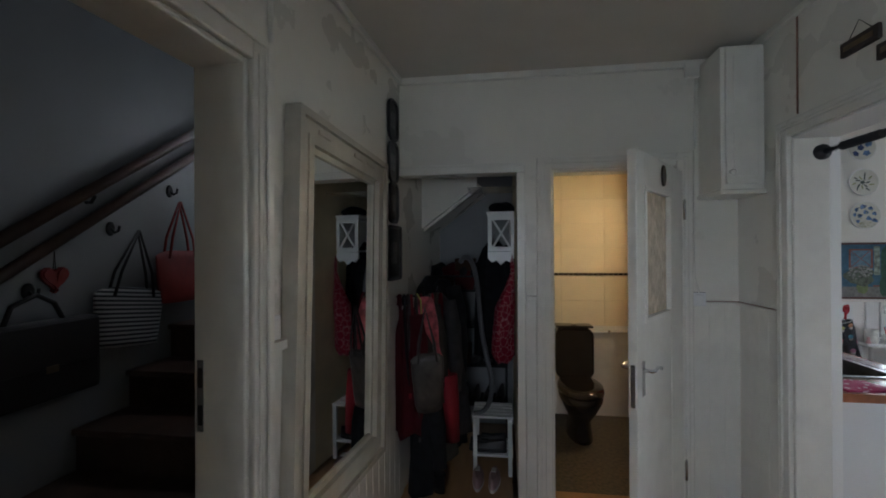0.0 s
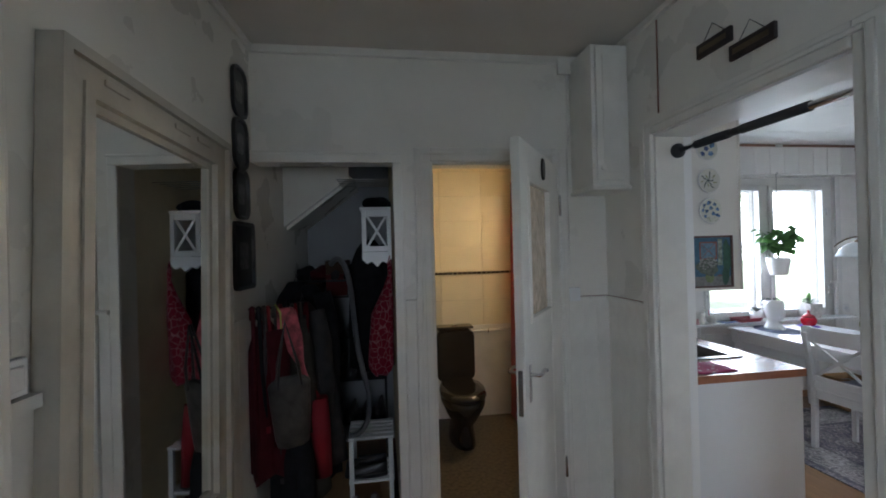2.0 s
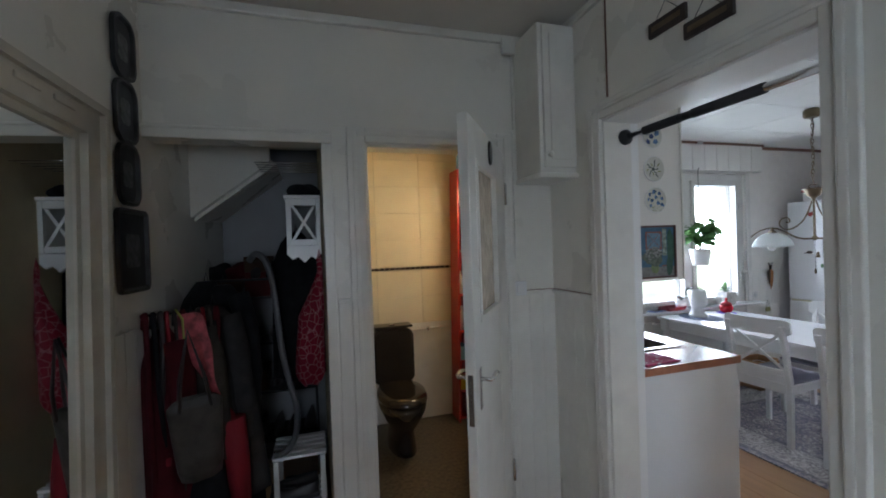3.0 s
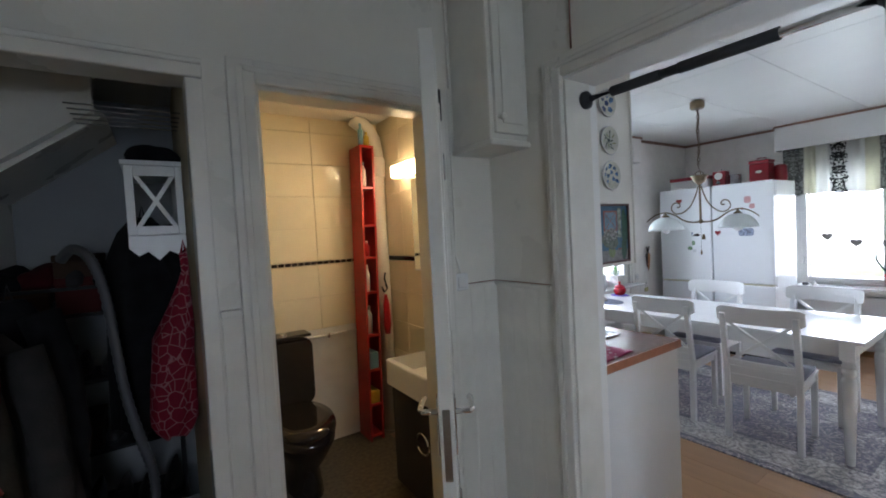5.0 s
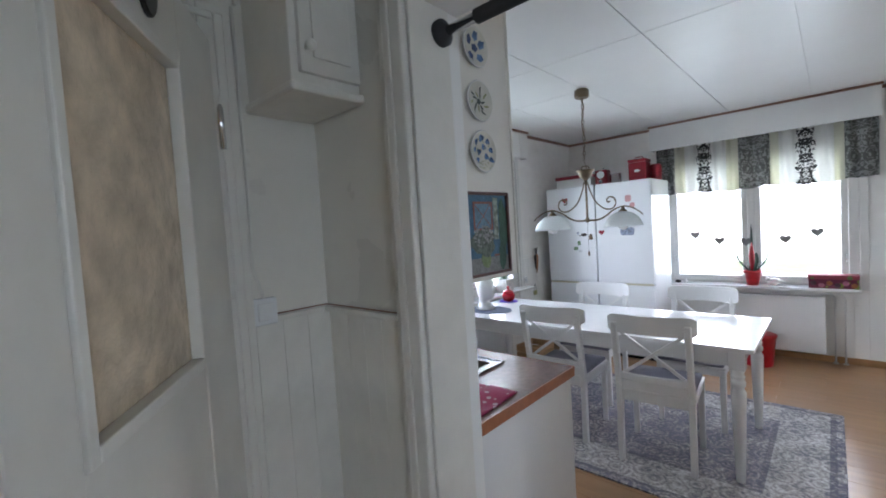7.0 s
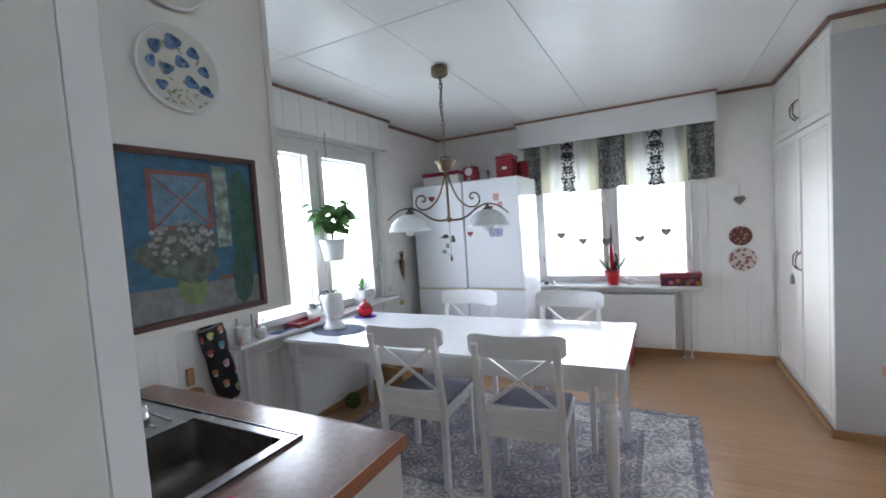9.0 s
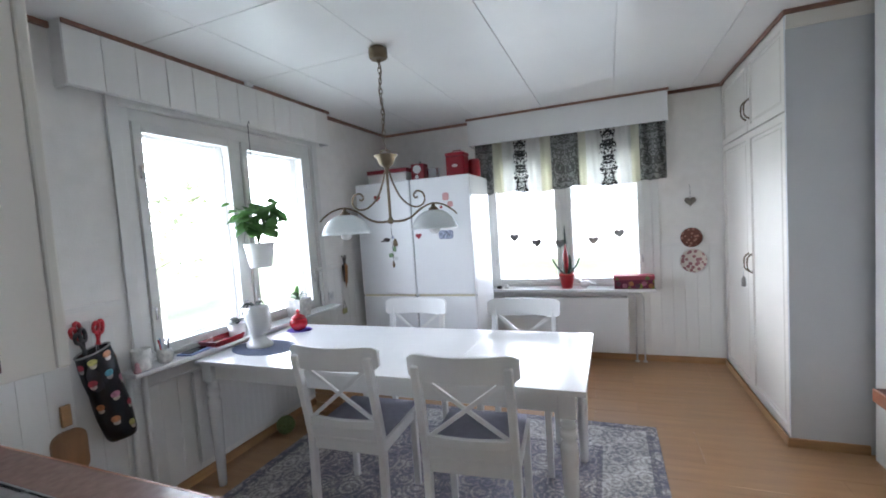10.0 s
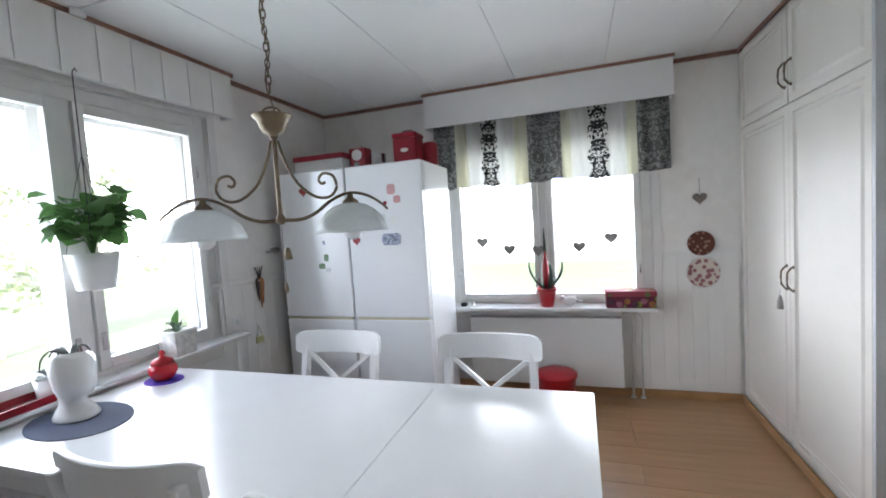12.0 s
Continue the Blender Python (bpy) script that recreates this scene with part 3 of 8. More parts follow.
    m2.inputs[7].default_value = (0.10, 0.10, 0.12, 1)
    l.new(m2.outputs[2], b.inputs["Base Color"])
    return m


bm = boxes((-0.84, -1.17, 0.0, 0.84, 1.17, 0.011), bevel=0.004)
solid("rug", bm, rug_material(), "faded grey and blue oriental rug under the dining table", "rug", "", T((3.76, 2.61, 0.0)))

# ---- kitchen: fridges ----
def fridge(y0, y1, side):
    f = thing("fridge_freezer", (5.12, (y0 + y1) / 2, 0), "tall white fridge freezer with closed glossy doors", "fridge", "fridges against the wall")
    w = (y1 - y0) / 2 - 0.003
    part("body", boxes((0.055, -w, 0.04, 0.60, w, 1.88), bevel=0.006), M_FRIDGE, f)
    part("plinth", boxes((0.08, -w, 0.0, 0.58, w, 0.04)), M_BLACK, f)
    part("upper_door", boxes((0.0, -w, 0.812, 0.05, w, 1.882), bevel=0.010), M_FRIDGE, f)
    part("lower_door", boxes((0.0, -w, 0.05, 0.05, w, 0.795), bevel=0.010), M_FRIDGE, f)
    part("grip_strip", boxes((0.006, -w + 0.02, 0.7955, 0.046, w - 0.02, 0.8115)), M_BRASSY, f, "pale yellow strip between the doors")
    return f


M_FRIDGE = mat("white_fridge_enamel", (0.79, 0.80, 0.81), 0.14, vary=0.015, scale=3, bump=0.02, bscale=8)
M_BRASSY = mat("yellowed_strip", (0.55, 0.50, 0.34), 0.5)
fridge(3.385, 3.965, 1)
fridge(2.80, 3.38, 0)

# ---- kitchen: tall closet ----
def panel_door(y_front, x0, x1, z0, z1):
    """Door with a routed panel, facing +y."""
    bm = boxes((x0 + 0.002, y_front - 0.018, z0 + 0.002, x1 - 0.002, y_front, z1 - 0.002))
    f = max(bm.faces, key=lambda q: q.normal.y if q.calc_center_median().y > y_front - 0.001 else -9)
    for inset, push in ((0.062, 0.0), (0.006, -0.011), (0.010, 0.0), (0.026, 0.009), (0.006, -0.004)):
        bmesh.ops.inset_region(bm, faces=[f], thickness=inset, depth=push)
    return bm


def wire_handle(x, y, z, h=0.13):
    bm = tube(bmesh.new(), [(x, y, z - h / 2), (x, y + 0.012, z - h / 2 + 0.004), (x + 0.004, y + 0.028, z - h * 0.28), (x - 0.003, y + 0.033, z), (x + 0.004, y + 0.028, z + h * 0.28), (x, y + 0.012, z + h / 2 - 0.004), (x, y, z + h / 2)], 0.0055, 8)
    lathe(bm, [(0.010, 0), (0.010, 0.004)], 12, T((x, y, z - h / 2)) @ pose(0, 0, 0, -90))
    lathe(bm, [(0.010, 0), (0.010, 0.004)], 12, T((x, y, z + h / 2)) @ pose(0, 0, 0, -90))
    return bm


clo = thing("tall_closet", (0, 0, 0), "tall ivory built-in closet with panelled doors up to the ceiling", "closet")
part("body", boxes((4.575, -0.28, 0.055, 5.985, 0.70, KZ - 0.002)), M_CAB, clo)
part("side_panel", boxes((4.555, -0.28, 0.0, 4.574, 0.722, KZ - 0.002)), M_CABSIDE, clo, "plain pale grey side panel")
part("plinth", boxes((4.575, -0.28, 0.0, 5.985, 0.705, 0.054)), M_CAB, clo)
for i, (x0, x1) in enumerate(((4.575, 5.268), (5.268, 5.985))):
    d = part("door", panel_door(0.722, x0, x1, 0.058, 1.965), M_CAB, clo)
    hx = 5.228 if i == 0 else 5.303
    part("handle", wire_handle(hx, 0.722, 1.02), M_BRONZE, d, "curved dark metal handle")
    d = part("top_door", panel_door(0.722, x0 + 0.006 * i, x1 - 0.006 * (1 - i), 1.972, 2.485), M_CAB, clo)
    part("handle", wire_handle(hx, 0.722, 2.13), M_BRONZE, d, "curved dark metal handle")

# black strip stands in for the shade inside the open door gap
part("gap_shade_strip", boxes((5.2625, 0.7005, 1.975, 5.2735, 0.7035, 2.483)), M_BLACK, clo, "black strip for the shade in the gap between the upper doors")
part("top_filler", boxes((4.545, -0.28, 2.415, 4.5545, 0.722, KZ - 0.027), bevel=0.002), M_CAB, clo)

# ---- kitchen: sink counter ----
cnt = thing("base_cabinet", (0, 0, 0), "white base cabinet with a plain end panel", "cabinet")
part("body", boxes((KX0 + 0.012, 2.30, 0.10, 2.165, 3.44, 0.735)), M_WHITE, cnt)
part("back_panel", boxes((KX0 + 0.012, 3.425, 0.7355, 2.165, 3.44, 0.862)), M_WHITE, cnt)
part("front_rail", boxes((2.147, 2.30, 0.7355, 2.165, 3.4245, 0.862)), M_WHITE, cnt)
part("end_panel", boxes((KX0 + 0.012, 2.284, 0.0, 2.185, 2.2995, 0.862), bevel=0.002), M_WHITE, cnt)
part("plinth", boxes((KX0 + 0.02, 2.30, 0.0, 2.12, 3.44, 0.10)), M_CABSIDE, cnt)
for y0 in (2.30, 2.68, 3.06):
    d = part("door", boxes((2.166, y0 + 0.002, 0.105, 2.184, y0 + 0.378, 0.858), bevel=0.002), M_WHITE, cnt)
SX0, SX1, SY0, SY1 = 1.70, 2.045, 2.58, 2.98   # sink bowl
top = thing("worktop", (0, 0, 0), "brown laminate worktop with a red-brown edge", "worktop")
part("slab", pierced("z", 0.864, 0.902, (KX0 + 0.01, SX0, SX1, 2.195), (2.277, SY0, SY1, 3.47), [(1, 1)]), M_TOP, top)
part("edge_band", boxes((KX0 + 0.01, 2.272, 0.863, 2.20, 2.2765, 0.903), (2.1955, 2.2765, 0.863, 2.20, 3.475, 0.903), (KX0 + 0.01, 3.4705, 0.863, 2.195, 3.475, 0.903)), M_TOPEDGE, top)

# ---- hall: joinery ----
def casing(name, outline, label):
    bm = bmesh.new()
    for b in outline:
        box(bm, *b, bevel=0.006)
    return struct(name, bm, M_TRIM, label, "trim")


Y = HY1
casing("trim_toilet_door", [(TD0 - 0.085, Y - 0.026, 0, TD0 + 0.004, Y - 0.001, TDZ + 0.075), (TD1 - 0.004, Y - 0.026, 0, TD1 + 0.085, Y - 0.001, TDZ + 0.075), (TD0 + 0.005, Y - 0.026, TDZ - 0.004, TD1 - 0.005, Y - 0.001, TDZ + 0.075),
        (TD0 - 0.06, Y - 0.034, 0, TD0 - 0.035, Y - 0.027, TDZ + 0.05), (TD1 + 0.035, Y - 0.034, 0, TD1 + 0.06, Y - 0.027, TDZ + 0.05), (TD0 - 0.034, Y - 0.034, TDZ + 0.03, TD1 + 0.034, Y - 0.027, TDZ + 0.05)], "white moulded casing round the toilet doorway")
casing("trim_toilet_jamb", [(TD0, Y, 0, TD0 + 0.02, Y + 0.12, TDZ), (TD1 - 0.02, Y, 0, TD1, Y + 0.12, TDZ), (TD0 + 0.02, Y, TDZ - 0.02, TD1 - 0.02, Y + 0.12, TDZ)], "white painted door jamb")
struct("threshold", boxes((TD0 + 0.02, Y - 0.02, 0, TD1 - 0.02, Y + 0.12, 0.03), bevel=0.006), M_BASEB, "worn wooden threshold", "threshold")
casing("trim_niche", [(-0.69, Y - 0.018, NIZ - 0.002, NI1 + 0.05, Y - 0.001, NIZ + 0.06), (NI1 - 0.002, Y - 0.018, 0, NI1 + 0.05, Y - 0.001, NIZ - 0.003), (-0.69, Y - 0.026, NIZ + 0.04, NI1 + 0.05, Y - 0.019, NIZ + 0.058)], "white casing round the clothes niche")
struct("trim_niche_post", boxes((NI1 + 0.052, Y - 0.03, 1.275, TD0 - 0.087, Y - 0.001, 1.30), (NI1 + 0.055, Y - 0.012, 0, TD0 - 0.09, Y - 0.001, 1.274), bevel=0.004), M_TRIM, "white panel with a ledge between the niche and the toilet", "trim")
X = HX1
casing("trim_kitchen_opening", [(X - 0.024, OP1 - 0.004, 0, X - 0.001, OP1 + 0.085, OPZ + 0.075), (X - 0.024, OP0 - 0.085, 0, X - 0.001, OP0 + 0.004, OPZ + 0.075), (X - 0.024, OP0 + 0.005, OPZ - 0.004, X - 0.001, OP1 - 0.005, OPZ + 0.075),
        (X - 0.032, OP1 + 0.035, 0, X - 0.025, OP1 + 0.06, OPZ + 0.05), (X - 0.032, OP0 - 0.06, 0, X - 0.025, OP0 - 0.035, OPZ + 0.05), (X - 0.032, OP0 - 0.034, OPZ + 0.03, X - 0.025, OP1 + 0.034, OPZ + 0.05)], "white moulded casing round the kitchen opening")
struct("trim_kitchen_jamb", boxes((1.517, OP1 - 0.009, 0, KX0 + 0.012, OP1 - 0.001, OPZ - 0.013), (X, OP0 + 0.001, 0, KX0 + 0.012, OP0 + 0.012, OPZ - 0.013), (X, OP0 + 0.001, OPZ - 0.012, KX0 + 0.012, OP1 - 0.001, OPZ - 0.001), bevel=0.002), M_KPANEL, "smooth white lining of the kitchen opening", "trim")
struct("trim_hall_jamb", boxes((X, OP1 - 0.013, 0, 1.515, OP1 - 0.001, OPZ - 0.013), bevel=0.004), M_TRIM, "old painted jamb of the kitchen opening", "trim")
# doorway to the stairs
o = casing("trim_stair_door", [(0.001, LD1 - 1.2 - 0.004, 0, 0.022, LD1 - 1.2 + 0.08, LDZ + 0.08), (0.001, LD0 - 1.2 - 0.105, 0, 0.022, LD0 - 1.2 + 0.004, LDZ + 0.10), (0.001, LD0 - 1.2 + 0.005, LDZ - 0.004, 0.022, LD1 - 1.2 - 0.005, LDZ + 0.08),
        (0.023, LD1 - 1.2 + 0.05, 0, 0.036, LD1 - 1.2 + 0.078, LDZ + 0.078), (0.023, LD1 - 1.2 + 0.012, 0, 0.029, LD1 - 1.2 + 0.03, LDZ + 0.025), (0.023, LD0 - 1.2 - 0.08, LDZ + 0.05, 0.036, LD1 - 1.2 + 0.049, LDZ + 0.078)], "broad white moulded casing of the stair doorway")
o.matrix_world = LEFT
o = casing("trim_stair_jamb", [(-0.18, LD1 - 1.2 - 0.02, 0, 0, LD1 - 1.2, LDZ), (-0.18, LD0 - 1.2, 0, 0, LD0 - 1.2 + 0.02, LDZ), (-0.18, LD0 - 1.18, LDZ - 0.02, 0, LD1 - 1.22, LDZ)], "white painted jamb of the stair doorway")
o.matrix_world = LEFT
sp = thing("strike_plate", LEFT @ T((-0.155, LD1 - 1.221, 1.14)), "steel strike plate let into the white door jamb", "strike plate")
part("plate", boxes((-0.012, -0.002, -0.11, 0.012, 0, 0.11), bevel=0.001), M_STEEL, sp)
for z in (-0.06, 0.055):
    part("bolt_hole", boxes((-0.007, -0.004, z - 0.03, 0.007, -0.0022, z + 0.03)), M_BLACK, sp)
# panelling on the lower walls
wl = struct("wainscot_hall_left", boxes((0.001, 0.127, 1.255, 0.030, 0.20, 1.285)), M_TRIM, "white ledge over the lower board panelling", "panelling")
wl.matrix_world = LEFT
bd = mesh_of("board", boxes((0, 0, 0, 0.009, 0.086, 1.25), bevel=0.0014), M_TRIM)
pieces("board", bd, [(0.001, 0.127 + 0.09 * i, 0.004) for i in range(16)], wl)
wb = struct("wainscot_hall_back", boxes((TD1 + 0.09, Y - 0.022, 1.255, HX1 - 0.024, Y - 0.001, 1.272), (HX1 - 0.022, OP1 + 0.09, 1.255, HX1 - 0.001, Y - 0.001, 1.272), bevel=0.003), M_TRIM, "white ledge over the lower board panelling", "panelling")
bd2 = mesh_of("board", boxes((0, 0, 0, 0.083, 0.008, 1.25), bevel=0.0014), M_TRIM)
pieces("board", bd2, [(TD1 + 0.092 + 0.0835 * i, Y - 0.0085, 0.004) for i in range(3)], wb)
pieces("board", bd2, [T((HX1 - 0.0005, OP1 + 0.09 + 0.0835 * i, 0.004)) @ R90 for i in range(4)], wb)
# cornice strips and the pipe along the ceiling
struct("trim_hall_cornice", boxes((-0.66, Y - 0.03, HZ - 0.045, HX1, Y - 0.001, HZ - 0.001), (HX1 - 0.025, -1.3, HZ - 0.035, HX1 - 0.001, Y - 0.03, HZ - 0.001), bevel=0.006), M_TRIM, "white ceiling moulding", "moulding")
o = struct("trim_hall_cornice_left", boxes((0.001, -2.6, HZ - 0.04, 0.026, 1.54, HZ - 0.001), bevel=0.006), M_TRIM, "white ceiling moulding", "moulding")
o.matrix_world = LEFT
solid("junction_box", boxes((1.055, Y - 0.055, 2.585, 1.135, Y - 0.031, 2.675), bevel=0.006), M_TRIM, "white square cable junction box under the ceiling", "junction box")
solid("cable_conduit", tube(bmesh.new(), [(1.125, Y - 0.012, 2.60), (1.125, Y - 0.012, 2.18)], 0.006, 8), M_TRIM, "thin white painted cable down the wall", "cable", "hall cables")
solid("cable_conduit", tube(bmesh.new(), [(1.115, Y - 0.012, 2.17), (1.118, Y - 0.012, 1.62), (1.113, Y - 0.012, 1.42), (1.135, Y - 0.016, 1.34), (1.135, Y - 0.016, 1.32)], 0.005, 8), M_TRIM, "thin white painted cable down the wall", "cable", "hall cables")
solid("cable_conduit", tube(bmesh.new(), [(HX1 - 0.006, 2.22, 2.66), (HX1 - 0.006, 2.222, 2.21)], 0.004, 6), M_BROWNTRIM, "thin dark cable down the wall", "cable", "hall cables")
solid("cable_conduit", tube(bmesh.new(), [(0.012, 0.138, 2.69), (0.012, 0.140, 1.9), (0.012, 0.138, 1.38)], 0.009, 8), M_TRIM, "white painted cable pipe beside the door casing", "cable", "hall cables", LEFT)

# thin dark line along the top of the ledge, drawn as a tube
solid("cable_conduit", tube(bmesh.new(), [(TD1 + 0.16, Y - 0.010, 1.2765), (HX1 - 0.012, Y - 0.010, 1.2765), (HX1 - 0.010, Y - 0.02, 1.2765), (HX1 - 0.010, OP1 + 0.092, 1.2765)], 0.0024, 6), M_BROWNTRIM, "thin dark line lying along the panelling ledge", "cable", "hall cables")


def light_switch(m, label):
    s = thing("light_switch", m, label, "switch", "hall switches")
    part("base", boxes((-0.04, 0.0, -0.04, 0.04, 0.022, 0.04), bevel=0.005), M_WHITE, s)
    part("rocker", boxes((-0.022, 0.0225, -0.026, 0.022, 0.029, 0.026), bevel=0.003), M_CERAMIC, s)


light_switch(T((1.135, Y - 0.001, 1.29)) @ pose(0, 0, 0, 0, 0, 180), "white surface-mounted light switch beside the toilet door")
light_switch(LEFT @ T((0.001, 0.138, 1.33)) @ pose(0, 0, 0, 0, 0, -90), "white surface-mounted light switch beside the mirror")

# ---- hall: toilet door, standing open ----
hinge_at, free_at = Vector((1.005, Y - 0.03)), Vector((0.550, 2.051))
leaf_len = (free_at - hinge_at).length
ang = math.degrees(math.atan2(free_at.y - hinge_at.y, free_at.x - hinge_at.x))
door = new("door_1")
tagged(door, "open white panel door with an obscured glass pane", "door", "", "structure")
door.matrix_world = pose(hinge_at.x, hinge_at.y, 0.016, 0, 0, ang)
L = leaf_len
PA, PB, PZ0, PZ1 = 0.255, L - 0.115, 1.225, 1.868   # glazed panel
part("stile", boxes((0.016, 0, 0, PA - 0.0005, 0.04, 2.02), bevel=0.004), M_TRIM, door)
part("stile", boxes((PB + 0.0005, 0, 0, L, 0.04, 2.02), bevel=0.004), M_TRIM, door)
part("top_rail", boxes((PA, 0, PZ1 + 0.0005, PB, 0.04, 2.02), bevel=0.003), M_TRIM, door)
part("lower_panel", boxes((PA, 0.002, 0, PB, 0.038, PZ0 - 0.0005), bevel=0.003), M_TRIM, door)
M_OBSC = mat("obscured_yellow_glass", (0.68, 0.56, 0.41), 0.12, vary=0.2, scale=16, bump=1.0, bscale=38)
part("glass_pane", boxes((PA + 0.002, 0.013, PZ0 + 0.001, PB - 0.002, 0.019, PZ1 - 0.001)), M_OBSC, door, "patterned yellowish glass pane")
for y0, y1 in ((0.0195, 0.046), (-0.006, 0.0125)):
    for b in ((PA, PZ0, PA + 0.022, PZ1), (PB - 0.022, PZ0, PB, PZ1), (PA + 0.0225, PZ0, PB - 0.0225, PZ0 + 0.022), (PA + 0.0225, PZ1 - 0.022, PB - 0.0225, PZ1)):
        part("glazing_bead", boxes((b[0], y0, b[1], b[2], y1, b[3]), bevel=0.003), M_TRIM, door)


def lever(side):
    bm = bmesh.new()
    y = 0.0405 if side > 0 else -0.0005
    box(bm, L - 0.085, y, 0.90, L - 0.055, y + side * 0.006, 1.06, 0.002)
    tube(bm, [(L - 0.06, y + side * 0.004, 1.02), (L - 0.06, y + side * 0.045, 1.02), (L - 0.075, y + side * 0.052, 1.022), (L - 0.12, y + side * 0.05, 1.026), (L - 0.165, y + side * 0.045, 1.018), (L - 0.175, y + side * 0.05, 1.012)], 0.008, 10)
    return bm


part("door_handle", lever(1), M_CHROME, door, "chrome lever handle")
part("door_handle", lever(-1), M_CHROME, door, "chrome lever handle")
part("lock_plate", boxes((L + 0.0002, 0.010, 0.86, L + 0.0022, 0.030, 1.05)), M_STEEL, door, "steel lock plate in the door edge")
for z in (0.22, 1.74):
    part("hinge", lathe(bmesh.new(), [(0.008, z), (0.008, z + 0.11), (0.004, z + 0.12)], 12, T((-0.012, 0.045, 0))), M_STEEL, door)
sg = thing("door_sign", door.matrix_world @ T((L * 0.5, 0.041, 1.945)), "small dark oval plaque on the open door", "sign")
bm = lathe(bmesh.new(), [(0.048, 0), (0.048, 0.006), (0.044, 0.009)], 24, pose(0, 0, 0, -90) @ Matrix.Diagonal((0.72, 1.15, 1, 1)))
part("plaque", bm, M_BLACKCER, sg)

# ---- hall: meter cabinet ----
mb = thing("wall_cabinet", (0, 0, 0), "white painted wall cabinet hung in the corner under the ceiling", "cabinet")
part("body", boxes((1.145, 2.478, 1.90, HX1 - 0.003, Y - 0.003, 2.66), bevel=0.004), M_TRIM, mb)
d = part("door", boxes((1.165, 2.460, 1.925, HX1 - 0.012, 2.4775, 2.645), bevel=0.003), M_TRIM, mb)
part("door_panel", boxes((1.20, 2.453, 1.965, HX1 - 0.045, 2.4595, 2.60), bevel=0.002), M_TRIM, d)
part("knob", lathe(bmesh.new(), [(0.006, 0), (0.007, 0.012), (0.014, 0.018), (0.015, 0.028), (0.008, 0.034)], 16, T((1.182, 2.4595, 1.985)) @ pose(0, 0, 0, 90)), M_TRIM, d)
part("base_moulding", boxes((1.132, 2.455, 1.872, HX1 - 0.003, Y - 0.003, 1.899), bevel=0.008), M_TRIM, mb)

# ---- hall: chin-up bar in the opening, two boards over it ----
bar = thing("pull_up_bar", (1.478, 0, 2.035), "black and chrome pull-up bar braced across the opening", "exercise bar")
RY = pose(0, 0, 0, -90)
part("tube", tube(bmesh.new(), [(0, OP0 + 0.03, 0), (0, OP1 - 0.03, 0)], 0.013, 16), M_CHROME, bar)
for a, b in ((OP1 - 0.14, OP1 - 0.33), (1.88, 1.60)):
    part("grip", tube(bmesh.new(), [(0, a, 0), (0, a - 0.004, 0), (0, b, 0)], 0.019, 16), M_BLACK, bar, "black foam grip")
part("sleeve", tube(bmesh.new(), [(0, 1.94, 0), (0, 1.88, 0)], 0.016, 16), M_BLACK, bar)
for y, s in ((OP1 - 0.0135, -1), (OP0 + 0.0135, 1)):
    part("end_cup", lathe(bmesh.new(), [(0.036, 0), (0.036, 0.014), (0.022, 0.022), (0.015, 0.03)], 20, T((0, y, 0)) @ pose(0, 0, 0, 90 if s < 0 else -90)), M_BLACK, bar)
M_SLATE = mat("dark_carved_wood", (0.045, 0.032, 0.028), 0.6, vary=0.3, scale=25, bump=0.5, bscale=40)
for (y0, y1, z0, z1) in ((1.78, 1.955, 2.345, 2.40), (1.60, 1.79, 2.265, 2.32)):
    s = thing("wooden_plaque", (HX1 - 0.002, (y0 + y1) / 2, (z0 + z1) / 2), "small dark carved wooden plaque hung over the opening", "plaque", "plaques over the opening")
    part("board", boxes((-0.016, -(y1 - y0) / 2, -0.029, 0, (y1 - y0) / 2, 0.029), bevel=0.003), M_SLATE, s)
    part("letter_line", boxes((-0.0185, -(y1 - y0) / 2 + 0.02, -0.010, -0.0165, (y1 - y0) / 2 - 0.02, 0.010)), M_BRONZE, s, "illegible carved line")
    part("hanging_string", tube(bmesh.new(), [(-0.004, -0.05, 0.03), (-0.004, 0.01, 0.09), (-0.004, 0.06, 0.03)], 0.0015, 6), M_BLACK, s)

# ---- hall: mirror ----
M_SHABBY = mat("chipped_cream_paint", (0.50, 0.465, 0.39), 0.45, vary=0.1, scale=9, bump=0.5, bscale=26, dirt=(0.38, 0.32, 0.22), dirt_amt=0.6)
mir = thing("wall_mirror", LEFT @ T((0.002, 0.172, 0.545)) @ pose(0, 0, 0, -2.4, 0, 0), "large mirror in a broad chipped cream wooden frame", "mirror")
MW, MH = 0.905, 1.555
def moulding(a, b, c, d):
    """Four mitred frame sides: outer a..b by c..d, three steps."""
    out = []
    steps = ((0.0, 0.028, 0.062), (0.028, 0.080, 0.044), (0.080, 0.114, 0.052), (0.114, 0.138, 0.028))
    for side in range(4):
        bm = bmesh.new()
        for i0, i1, h in steps:
            if side == 0:
                q = [(a + i0, c + i0), (a + i1, c + i1), (a + i1, d - i1), (a + i0, d - i0)]
            elif side == 1:
                q = [(b - i0, c + i0), (b - i1, c + i1), (b - i1, d - i1), (b - i0, d - i0)]
            elif side == 2:
                q = [(a + i0, c + i0), (b - i0, c + i0), (b - i1, c + i1), (a + i1, c + i1)]
            else:
                q = [(a + i0, d - i0), (b - i0, d - i0), (b - i1, d - i1), (a + i1, d - i1)]
            loop_solid(bm, q, "x", 0.0, h)
        out.append(bm)
    return out


